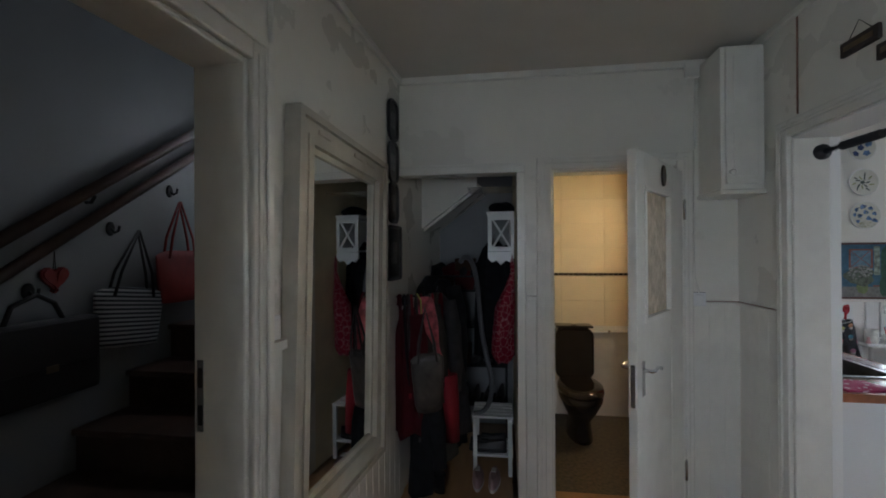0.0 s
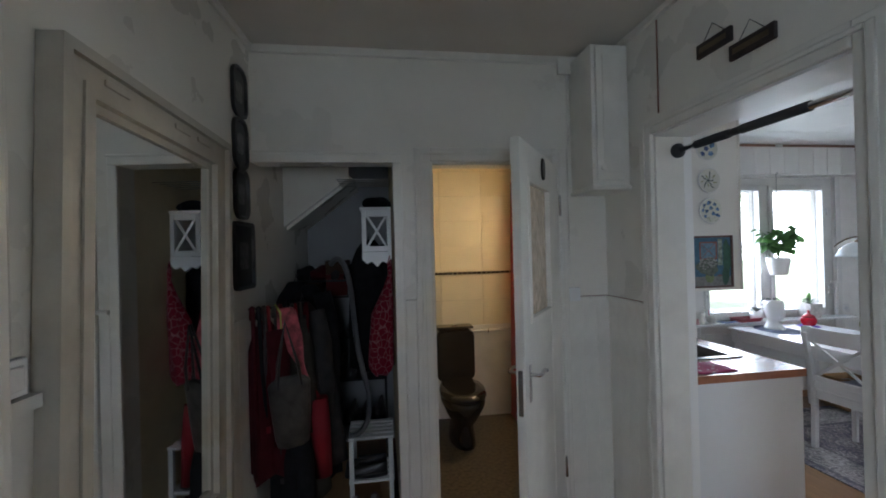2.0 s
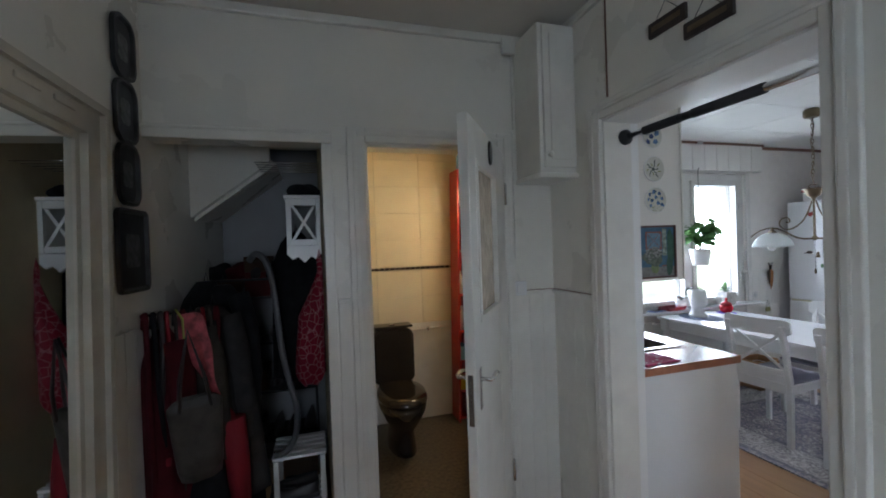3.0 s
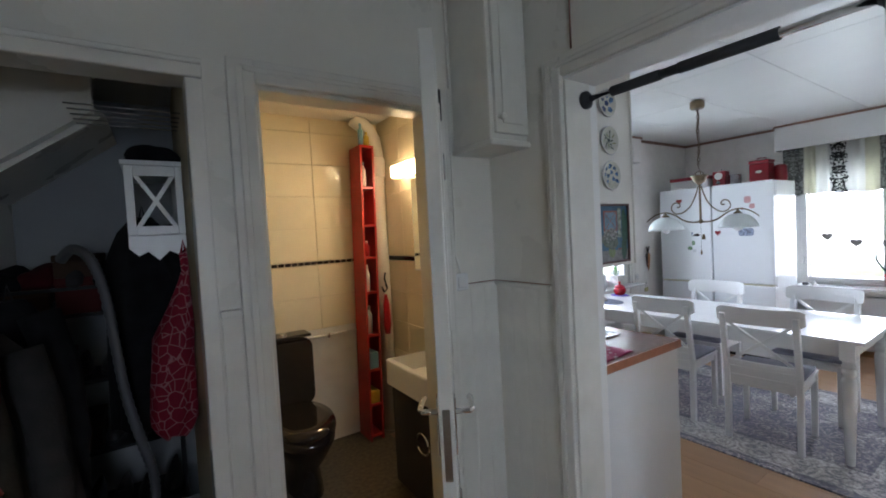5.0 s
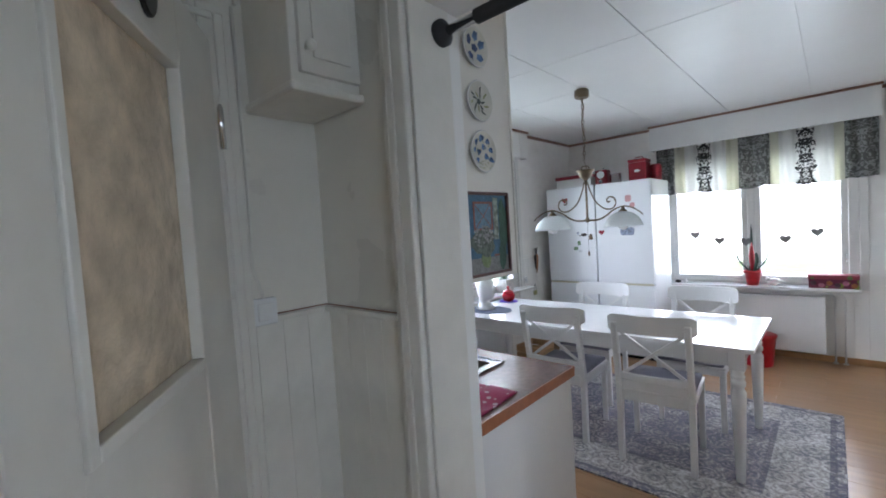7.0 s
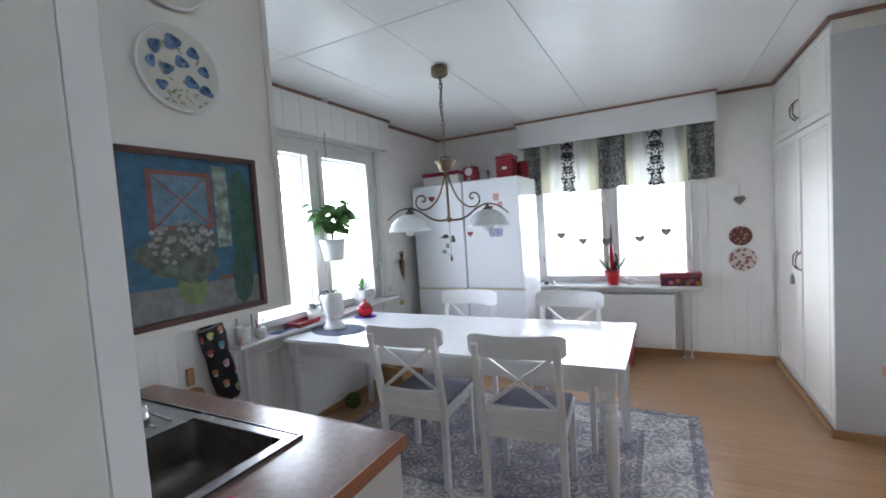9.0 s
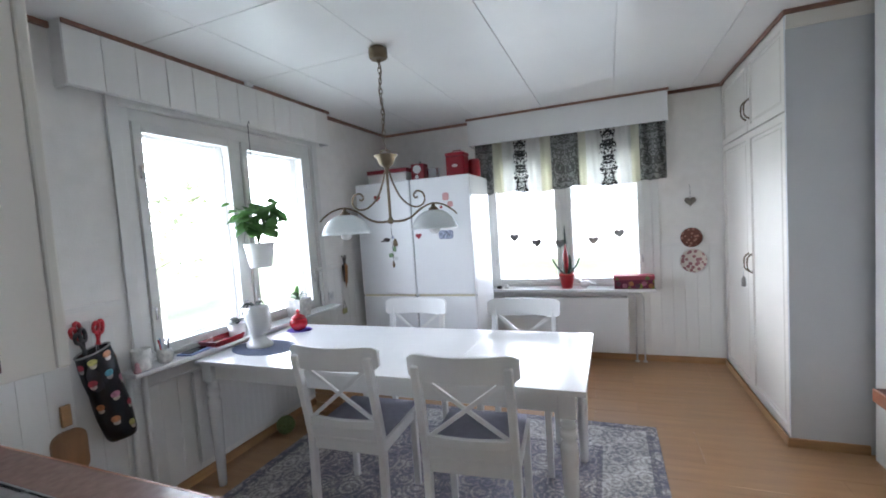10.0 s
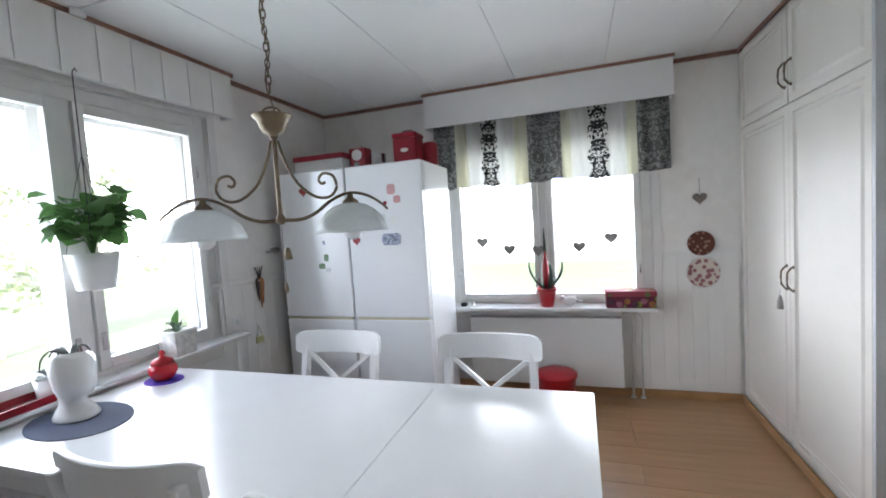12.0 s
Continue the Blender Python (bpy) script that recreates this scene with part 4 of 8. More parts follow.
for bm in moulding(0, MW, 0, MH):
    part("frame_side", bm, M_SHABBY, mir)
part("mirror_glass", boxes((0.014, 0.13, 0.13, 0.018, MW - 0.13, MH - 0.13)), M_MIRROR, mir)
for (yy, zz) in ((0.20, MH - 0.055), (MW - 0.22, MH - 0.055), (MW / 2 + 0.08, MH - 0.056)):
    part("ornament", boxes((0.0445, yy - 0.05, zz - 0.010, 0.052, yy + 0.05, zz + 0.010), bevel=0.004), M_SHABBY, mir)

# ---- hall: four trays on the wall ----
M_TRAY = mat("dark_embossed_metal_tray", (0.05, 0.05, 0.052), 0.35, 0.6, vary=0.35, scale=12, bump=0.3, bscale=30)


def rounded_rect(w, h, r, n=5):
    pts = []
    for cx, cy, a0 in ((w / 2 - r, h / 2 - r, 0), (-w / 2 + r, h / 2 - r, 90), (-w / 2 + r, -h / 2 + r, 180), (w / 2 - r, -h / 2 + r, 270)):
        for i in range(n + 1):
            a = radians(a0 + 90 * i / n)
            pts.append((cx + r * math.cos(a), cy + r * math.sin(a)))
    return pts


def tray(m, w, h, r, label):
    t = thing("metal_tray", m, label, "tray", "trays on the wall")
    bm = bmesh.new()
    loop_solid(bm, rounded_rect(w, h, r), "x", 0.004, 0.022)
    f = max((q for q in bm.faces if len(q.verts) > 6), key=lambda q: q.calc_center_median().x)
    for th, dp in ((0.012, 0.0), (0.008, -0.012)):
        bmesh.ops.inset_region(bm, faces=[f], thickness=th, depth=dp)
    part("dish", bm, M_TRAY, t)
    bm = bmesh.new()
    loop_solid(bm, rounded_rect(w * 0.45, h * 0.4, 0.02), "x", 0.0103, 0.0125)
    part("motif", bm, M_TRAY2, t, "worn pale motif in the middle of the tray")


M_TRAY2 = mat("worn_tray_motif", (0.16, 0.16, 0.15), 0.4, 0.4, vary=0.5, scale=40, bump=0.3)
for z in (2.38, 2.125, 1.875):
    tray(LEFT @ T((0.002, 1.37, z)), 0.17, 0.25, 0.06, "small dark rounded metal tray hung on the wall")
tray(LEFT @ T((0.002, 1.385, 1.57)), 0.25, 0.335, 0.03, "larger dark rectangular metal tray hung on the wall")

# ---- stairs ----
st = struct("stairs", boxes((-1.949, 4.1, 1.0, -0.985, 4.199, 2.2)), M_DARKWOOD, "steep dark brown wooden stairs going up", "stairs")
for k in range(11):
    y0, z1 = 0.90 + 0.28 * k, 0.19 * (k + 1) + 0.02
    part("riser", boxes((-1.949, y0, z1 - 0.21, -0.985, y0 + 0.02, z1 - 0.03)), M_DARKWOOD, st)
    part("tread", boxes((-1.949, y0 - 0.025, z1 - 0.0295, -0.985, y0 + 0.275, z1), bevel=0.006), M_DARKWOOD, st)
hr = thing("handrail", (0, 0, 0), "dark wooden double handrail sloping up the stairwell wall", "handrail")
d0, d1 = Vector((-1.90, 0.6, 1.02)), Vector((-1.90, 3.9, 3.236))
for dz, r in ((0.068, 0.027), (-0.072, 0.025)):
    part("rail", tube(bmesh.new(), [d0 + Vector((0, 0, dz)), (d0 + d1) / 2 + Vector((0, 0, dz)), d1 + Vector((0, 0, dz))], r, 14), M_DARKWOOD, hr)
for i in range(4):
    q = d0.lerp(d1, 0.12 + 0.24 * i)
    part("bracket", tube(bmesh.new(), [(-1.949, q.y, q.z), (-1.92, q.y, q.z), (-1.90, q.y, q.z + 0.03)], 0.008, 8), M_BLACK, hr)

# ---- bags on the stairwell wall ----
M_IRONB = mat("black_iron", (0.02, 0.02, 0.02), 0.5, 0.5)


def wall_hook(y, z):
    h = thing("coat_hook", (-1.949, y, z), "black iron coat hook on the stairwell wall", "hook", "stairwell hooks")
    part("back_plate", lathe(bmesh.new(), [(0.03, 0), (0.03, 0.006), (0.02, 0.010)], 16, pose(0, 0, 0, 0, 90, 0) @ Matrix.Diagonal((1.2, 0.8, 1, 1))), M_IRONB, h)
    part("prong", tube(bmesh.new(), [(0.008, 0, 0.0), (0.03, 0, -0.02), (0.05, 0, -0.01), (0.055, 0, 0.015)], 0.006, 8), M_IRONB, h)


def tote(m, w, h, material, strap_mat, strap_h, label, depth=0.10):
    b = thing("tote_bag", m, label, "bag", "bags in the stairwell")
    bm = bmesh.new()
    n = 14
    rows = []
    for j in range(9):
        v = j / 8
        zz = -h + h * v
        ww = w * (0.80 + 0.2 * v ** 0.6)
        row = []
        for i in range(n):
            a = 2 * math.pi * i / n
            d = depth * (1 - 0.72 * v) * (0.9 + 0.1 * math.sin(5 * a + 4 * v))
            sag = 0.018 * math.cos(a * 2) * v
            row.append(bm.verts.new((depth / 2 + d / 2 * math.sin(a), ww / 2 * math.copysign(abs(math.cos(a)) ** 0.55, math.cos(a)), zz - sag)))
        rows.append(row)
    for a, bb in zip(rows, rows[1:]):
        for i in range(n):
            f = bm.faces.new((a[i], a[(i + 1) % n], bb[(i + 1) % n], bb[i]))
            f.smooth = True
    bm.faces.new(rows[0][::-1])
    bm.faces.new(rows[-1])
    part("body", bm, material, b)
    for o in (-0.02, 0.02):
        part("strap", tube(bmesh.new(), [(depth / 2 + o, -w * 0.28, -0.03), (depth / 2 + o, -w * 0.22, strap_h * 0.3), (0.05 + o * 0.3, 0, strap_h), (depth / 2 + o, w * 0.22, strap_h * 0.3), (depth / 2 + o, w * 0.28, -0.03)], 0.007, 8), strap_mat, b)
    return b


def stripes(name, c1, c2, scale, axis="Z"):
    m = mat(name, c1, 0.8, bump=0.3, bscale=200)
    n, l = m.node_tree.nodes, m.node_tree.links
    wv = n.new("ShaderNodeTexWave")
    wv.bands_direction = axis
    wv.inputs["Scale"].default_value, wv.inputs["Distortion"].default_value = scale, 0.4
    tc = n.new("ShaderNodeTexCoord")
    l.new(tc.outputs["Object"], wv.inputs["Vector"])
    r = n.new("ShaderNodeValToRGB")
    r.color_ramp.elements[0].color, r.color_ramp.elements[1].color = (*c1, 1), (*c2, 1)
    r.color_ramp.elements[0].position, r.color_ramp.elements[1].position = 0.45, 0.55
    l.new(wv.outputs[0], r.inputs[0])
    l.new(r.outputs[0], n["Principled BSDF"].inputs["Base Color"])
    return m


M_STRIPEBAG = stripes("striped_canvas", (0.40, 0.39, 0.37), (0.03, 0.03, 0.035), 15)
M_REDBAG = mat("red_leather", (0.28, 0.03, 0.025), 0.5, vary=0.2, scale=12, bump=0.2)
M_DARKLEATHER = mat("dark_leather", (0.018, 0.014, 0.014), 0.42, vary=0.2, scale=12, bump=0.25, bscale=90)
for y, z in ((1.54, 1.42), (1.91, 1.70), (2.29, 1.94)):
    wall_hook(y, z)
tote(T((-1.945, 1.985, 1.385)) @ pose(0, 0, 0, -7), 0.42, 0.28, M_STRIPEBAG, M_DARKLEATHER, 0.31, "black and white striped canvas shoulder bag on a hook")
tote(T((-1.945, 2.31, 1.575)), 0.36, 0.28, M_REDBAG, M_REDBAG, 0.30, "dull red leather tote bag on a hook")
bc = thing("briefcase", (-1.945, 1.50, 0.97), "black leather briefcase hanging on the stairwell wall", "briefcase")
part("case", boxes((0.0, -0.27, 0.0, 0.10, 0.27, 0.33), bevel=0.02), M_DARKLEATHER, bc)
part("flap", boxes((0.101, -0.25, 0.14, 0.108, 0.25, 0.32), bevel=0.003), M_DARKLEATHER, bc)
part("carry_handle", tube(bmesh.new(), [(0.05, -0.09, 0.32), (0.05, -0.06, 0.40), (0.05, 0.03, 0.44), (0.05, 0.10, 0.40), (0.05, 0.14, 0.32)], 0.010, 10), M_DARKLEATHER, bc)
part("clasp", boxes((0.1085, 0.02, 0.12, 0.113, 0.07, 0.15), bevel=0.002), M_BRONZE, bc)


def heart_outline(s, n=28):
    pts = []
    for i in range(n):
        a = 2 * math.pi * i / n
        pts.append((s * 0.0625 * 16 * math.sin(a) ** 3, s * 0.0625 * (13 * math.cos(a) - 5 * math.cos(2 * a) - 2 * math.cos(3 * a) - math.cos(4 * a))))
    return pts


hh = thing("hanging_heart", (-1.945, 1.63, 1.475), "dull red stuffed heart hanging on the wall", "ornament")
bm = bmesh.new()
loop_solid(bm, heart_outline(0.06), "x", 0.0, 0.03)
bmesh.ops.bevel(bm, geom=[e for e in bm.edges], offset=0.008, segments=2, affect="EDGES")
part("heart", bm, M_REDBAG, hh)
part("loop", tube(bmesh.new(), [(0.015, -0.005, 0.03), (0.015, 0, 0.12), (0.015, 0.005, 0.03)], 0.002, 6), M_IRONB, hh)

# ---- clothes niche ----
def garment(m, w, d, h, material, label, folds=5, taper=1.25, name="coat", seed=0, lean=(0, 0)):
    """Hanging garment: origin at the shoulder, cloth falls to -h."""
    rnd = random.Random(seed)
    ph = [rnd.uniform(0, 6.3) for _ in range(4)]
    g = thing(name, m, label, "clothing", "clothes in the niche")
    bm = bmesh.new()
    n, rows = 36, []
    for j in range(15):
        v = j / 14
        sh = min(1.0, 0.30 + 1.6 * v ** 0.55) if v < 0.25 else 1.0
        ww, dd = w * sh * (1 + (taper - 1) * v), d * (0.45 + 0.55 * min(1, v * 3)) * (1 + 0.3 * v)
        row = []
        for i in range(n):
            a = 2 * math.pi * i / n
            k = 1 + (0.05 + 0.16 * v) * math.sin(folds * a + ph[0] + 1.5 * v) + 0.07 * v * math.sin((folds * 2 + 1) * a + ph[1])
            z = -h * v + 0.02 * v * math.sin(3 * a + ph[2])
            row.append(bm.verts.new((ww / 2 * k * math.cos(a) + lean[0] * v, dd / 2 * k * math.sin(a) + lean[1] * v, z)))
        rows.append(row)
    for a, b in zip(rows, rows[1:]):
        for i in range(n):
            f = bm.faces.new((a[i], a[(i + 1) % n], b[(i + 1) % n], b[i]))
            f.smooth = True
    bm.faces.new(rows[0][::-1])
    bm.faces.new(rows[-1])
    part("cloth", bm, material, g)
    part("hanger_loop", tube(bmesh.new(), [(-0.01, 0, 0.0), (0, 0, 0.05), (0.01, 0, 0.0)], 0.003, 6), M_BLACK, g)
    # one sleeve
    s = bmesh.new()
    tube(s, [(w * 0.30, -d * 0.2, -0.05), (w * 0.48, -d * 0.35, -0.22), (w * 0.55, -d * 0.40, -0.45), (w * 0.52, -d * 0.35, -min(h * 0.8, 0.62))], 0.055, 12, 0.75)
    part("sleeve", s, material, g)
    return g


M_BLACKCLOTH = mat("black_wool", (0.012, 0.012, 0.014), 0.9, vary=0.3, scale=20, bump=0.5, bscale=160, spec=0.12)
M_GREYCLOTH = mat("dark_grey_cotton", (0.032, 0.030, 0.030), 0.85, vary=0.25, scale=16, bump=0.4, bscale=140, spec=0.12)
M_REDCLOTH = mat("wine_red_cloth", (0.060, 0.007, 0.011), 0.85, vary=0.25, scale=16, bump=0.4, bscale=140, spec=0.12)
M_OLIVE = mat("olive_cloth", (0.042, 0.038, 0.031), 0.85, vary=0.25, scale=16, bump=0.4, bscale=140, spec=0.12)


def spotted(name, base, spot, scale, size):
    m = mat(name, base, 0.7, bump=0.3, bscale=160, spec=0.25)
    n, l = m.node_tree.nodes, m.node_tree.links
    tc, vo, r = n.new("ShaderNodeTexCoord"), n.new("ShaderNodeTexVoronoi"), n.new("ShaderNodeValToRGB")
    vo.inputs["Scale"].default_value = scale
    l.new(tc.outputs["Object"], vo.inputs["Vector"])
    r.color_ramp.elements[0].color, r.color_ramp.elements[1].color = (*spot, 1), (*base, 1)
    r.color_ramp.elements[0].position, r.color_ramp.elements[1].position = size, size + 0.04
    l.new(vo.outputs["Distance"], r.inputs[0])
    l.new(r.outputs[0], n["Principled BSDF"].inputs["Base Color"])
    return m


M_FLORAL = spotted("red_floral_cotton", (0.20, 0.006, 0.022), (0.34, 0.16, 0.17), 24, 0.018)
for nd in M_FLORAL.node_tree.nodes:
    if nd.type == "TEX_VORONOI":
        nd.feature = "DISTANCE_TO_EDGE"
rail = thing("coat_rail", (0, 0, 0), "thin dark iron hook rail sticking out from the wall", "coat rail")
part("rod", tube(bmesh.new(), [(-0.66, 2.60, 1.30), (-0.58, 2.64, 1.30), (-0.45, 2.70, 1.29)], 0.006, 8), M_IRONB, rail)
part("rod_end", lathe(bmesh.new(), [(0.012, -0.012), (0.016, 0), (0.012, 0.012)], 12, T((-0.45, 2.70, 1.29))), M_IRONB, rail)
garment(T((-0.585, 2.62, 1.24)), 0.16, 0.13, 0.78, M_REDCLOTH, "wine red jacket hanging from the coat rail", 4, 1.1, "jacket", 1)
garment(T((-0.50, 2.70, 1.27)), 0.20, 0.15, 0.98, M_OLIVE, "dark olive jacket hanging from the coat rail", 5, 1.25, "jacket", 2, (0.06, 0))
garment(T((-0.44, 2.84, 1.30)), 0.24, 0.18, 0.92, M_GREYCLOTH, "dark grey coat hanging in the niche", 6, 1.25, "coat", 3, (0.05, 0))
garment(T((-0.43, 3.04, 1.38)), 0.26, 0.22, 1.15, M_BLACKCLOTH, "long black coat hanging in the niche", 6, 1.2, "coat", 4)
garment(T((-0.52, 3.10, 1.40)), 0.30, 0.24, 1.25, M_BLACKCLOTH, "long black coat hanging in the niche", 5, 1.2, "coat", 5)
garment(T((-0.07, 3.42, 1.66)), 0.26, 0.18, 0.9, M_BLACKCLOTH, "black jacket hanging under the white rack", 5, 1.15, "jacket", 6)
# scarf and handbag on the rail
sc = thing("scarf", (-0.44, 2.66, 1.30), "red and pink scarf slung over the coat rail", "scarf")
bm = bmesh.new()
rows = []
for j in range(16):
    v = j / 15
    p = Vector((-0.05 + 0.10 * v, -0.05 - 0.03 * math.sin(3 * v), 0.03 * math.sin(math.pi * min(1, v * 4)) - 0.36 * v))
    w2 = 0.035 + 0.02 * math.sin(5 * v)
    rows.append([bm.verts.new(p + Vector((x * w2, 0.008 * math.sin(9 * x + 3 * v) + dy, 0))) for x, dy in ((-1, 0), (-0.4, -0.012), (0.3, -0.004), (1, -0.01), (1, 0.006), (-1, 0.012))])
for a, b in zip(rows, rows[1:]):
    for i in range(6):
        f = bm.faces.new((a[i], a[(i + 1) % 6], b[(i + 1) % 6], b[i]))
        f.smooth = True
bm.faces.new(rows[0])
bm.faces.new(rows[-1][::-1])
part("cloth", bm, mat("pink_red_scarf", (0.36, 0.07, 0.085), 0.8, vary=0.7, scale=22, bump=0.3), sc)
part("lanyard", tube(bmesh.new(), [(-0.09, -0.06, 0.02), (-0.06, -0.085, -0.02), (-0.055, -0.09, -0.14), (-0.07, -0.09, -0.22)], 0.005, 6), mat("lime_cord", (0.42, 0.48, 0.10), 0.7), sc, "lime green cord")
hb = tote(T((-0.47, 2.56, 0.97)) @ pose(0, 0, 0, 4, 12, -70), 0.20, 0.34, mat("grey_leather", (0.050, 0.045, 0.040), 0.42, vary=0.5, scale=12, bump=0.9, bscale=26, spec=0.3), M_DARKLEATHER, 0.30, "slouchy grey leather handbag hanging from the coat rail", 0.11)
part("clasp", boxes((0.055, -0.05, -0.10, 0.075, 0.03, -0.085), bevel=0.003), mat("worn_brass", (0.30, 0.22, 0.13), 0.4, 0.8, vary=0.3), hb, "worn brass clasp")
# belts, straps and a red sleeve hanging in the bunch
rs_ = random.Random(14)
M_STRAPS = (M_REDCLOTH, M_BLACKCLOTH, M_DARKLEATHER, mat("red_webbing", (0.19, 0.012, 0.020), 0.7, spec=0.2), M_OLIVE)
for i in range(11):
    x0, y0 = -0.62 + 0.022 * i + rs_.uniform(-0.01, 0.01), 2.555 + 0.012 * i
    L_ = rs_.uniform(0.45, 0.95)
    b_ = thing("strap", (x0, y0, 1.30), "dangling %s strap hung over the coat rail" % ("red", "black", "dark leather", "red webbing", "olive")[i % 5], "strap", "straps on the coat rail")
    sw = rs_.uniform(-0.03, 0.06)
    bm = tube(bmesh.new(), smooth([(-0.01, 0.02, -0.05), (0, 0, 0.012), (0.012, -0.025, -0.10), (sw * 0.6, -0.03, -L_ * 0.55), (sw, -0.015, -L_)], 5), rs_.uniform(0.007, 0.013), 7, 0.8)
    part("webbing", bm, M_STRAPS[i % 5], b_)
    part("buckle", boxes((sw - 0.014, -0.028, -L_ - 0.03, sw + 0.014, -0.006, -L_ + 0.004), bevel=0.004), (M_DARKLEATHER, M_STRAPS[3])[i % 2], b_)
garment(T((-0.375, 2.68, 0.86)), 0.10, 0.07, 0.40, M_STRAPS[3], "bright red scarf end hanging among the coats", 3, 0.8, "scarf", 12, (0.05, 0))
garment(T((-0.49, 2.64, 0.72)), 0.18, 0.13, 0.62, M_BLACKCLOTH, "crumpled black bag cloth hanging low in the bunch", 5, 1.1, "shawl", 15)
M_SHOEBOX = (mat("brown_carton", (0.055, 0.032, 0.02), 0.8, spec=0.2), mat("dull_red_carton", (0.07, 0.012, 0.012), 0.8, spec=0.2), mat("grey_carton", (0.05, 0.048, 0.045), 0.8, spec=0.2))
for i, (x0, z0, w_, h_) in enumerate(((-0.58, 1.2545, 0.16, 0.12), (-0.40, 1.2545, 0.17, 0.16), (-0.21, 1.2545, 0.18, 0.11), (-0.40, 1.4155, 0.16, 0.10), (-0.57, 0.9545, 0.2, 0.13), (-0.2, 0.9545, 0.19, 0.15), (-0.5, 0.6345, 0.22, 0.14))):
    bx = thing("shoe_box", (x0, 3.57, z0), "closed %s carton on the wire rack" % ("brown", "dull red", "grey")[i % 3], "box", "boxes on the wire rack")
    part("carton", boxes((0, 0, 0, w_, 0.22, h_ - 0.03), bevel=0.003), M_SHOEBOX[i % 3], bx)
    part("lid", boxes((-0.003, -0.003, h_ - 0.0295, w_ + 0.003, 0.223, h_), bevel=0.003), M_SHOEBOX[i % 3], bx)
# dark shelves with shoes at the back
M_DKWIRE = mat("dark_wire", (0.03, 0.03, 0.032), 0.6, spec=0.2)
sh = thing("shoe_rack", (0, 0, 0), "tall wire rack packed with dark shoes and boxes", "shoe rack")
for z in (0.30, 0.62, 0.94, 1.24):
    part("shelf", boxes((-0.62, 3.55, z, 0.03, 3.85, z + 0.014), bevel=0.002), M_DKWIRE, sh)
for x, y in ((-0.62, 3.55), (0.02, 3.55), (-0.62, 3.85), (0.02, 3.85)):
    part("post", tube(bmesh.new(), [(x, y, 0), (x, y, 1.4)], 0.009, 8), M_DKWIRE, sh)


def shoe(m, material, sole, label, scale=1.0):
    s = thing("shoe", m, label, "shoe", "shoes in the niche")
    def body(z0, z1, inset):
        bm = bmesh.new()
        n, rows = 20, []
        for j in range(6):
            v = j / 5
            row = []
            for i in range(n):
                a = 2 * math.pi * i / n
                x = 0.135 * math.cos(a)
                ww = (0.040 + 0.008 * math.cos(a + 0.6)) * (1 - inset * v * v)
                top = z1 * (0.52 + 0.48 * (0.5 - 0.5 * math.tanh(7 * (x + 0.005))))
                row.append(bm.verts.new((x * (1 - 0.10 * inset * v), ww * math.sin(a), z0 + (top - z0) * v)))
            rows.append(row)
        for a, b in zip(rows, rows[1:]):
            for i in range(n):
                f = bm.faces.new((a[i], a[(i + 1) % n], b[(i + 1) % n], b[i]))
                f.smooth = True
        bm.faces.new(rows[0][::-1])
        bm.faces.new(rows[-1])
        return bm
    part("upper", body(0.02, 0.095, 0.55), material, s)
    part("sole", body(0.0, 0.022, 0.0), sole, s)
    part("laces", boxes((-0.005, -0.016, 0.072, 0.05, 0.016, 0.080), bevel=0.003), sole, s)
    return s


M_PINKSHOE = mat("dusty_pink_canvas", (0.36, 0.24, 0.24), 0.8, vary=0.15, scale=20)
M_SOLE = mat("white_rubber", (0.6, 0.58, 0.55), 0.6)
s0 = shoe(pose(-0.185, 2.96, 0.0, 0, 0, 92), M_PINKSHOE, M_SOLE, "dusty pink canvas shoe with a white sole on the floor")
copy_thing(s0, pose(-0.075, 2.955, 0.0, 0, 0, 86))
s1 = shoe(pose(-0.5, 3.68, 0.315, 0, 0, -90), M_DARKLEATHER, M_BLACK, "dark leather shoe on the rack")
k = 0
for z in (0.315, 0.635, 0.955, 1.255):
    for i in range(6):
        if z == 0.315 and i == 0:
            continue
        copy_thing(s1, pose(-0.55 + 0.105 * i, 3.69 + 0.02 * ((i * 7 + k) % 3), z, 0, 0, -90 + ((i * 5 + k) % 5 - 2) * 3))
    k += 1
rq = random.Random(12)
for i in range(6):
    bl_ = thing("folded_clothes", (-0.56 + 0.115 * i, 3.68, 1.375), "dark folded clothes piled on top of the rack", "clothing", "clothes on the rack")
    bm = bmesh.new()
    bmesh.ops.create_icosphere(bm, subdivisions=3, radius=1, matrix=Matrix.Diagonal((0.075, 0.13, 0.07, 1)))
    for v in bm.verts:
        v.co += 0.014 * Vector((math.sin(40 * v.co.y + i), math.sin(50 * v.co.x + 2 * i), 0.8 * math.sin(45 * v.co.x + 30 * v.co.y + i)))
        v.co.z = max(v.co.z, -0.03) + 0.03
    for f in bm.faces:
        f.smooth = True
    part("bundle", bm, (M_BLACKCLOTH, M_REDCLOTH, M_GREYCLOTH, M_BLACKCLOTH, M_OLIVE, M_BLACKCLOTH)[i], bl_)
part("top_board", boxes((-0.62, 3.55, 1.36, 0.03, 3.85, 1.374), bevel=0.002), M_DKWIRE, sh)
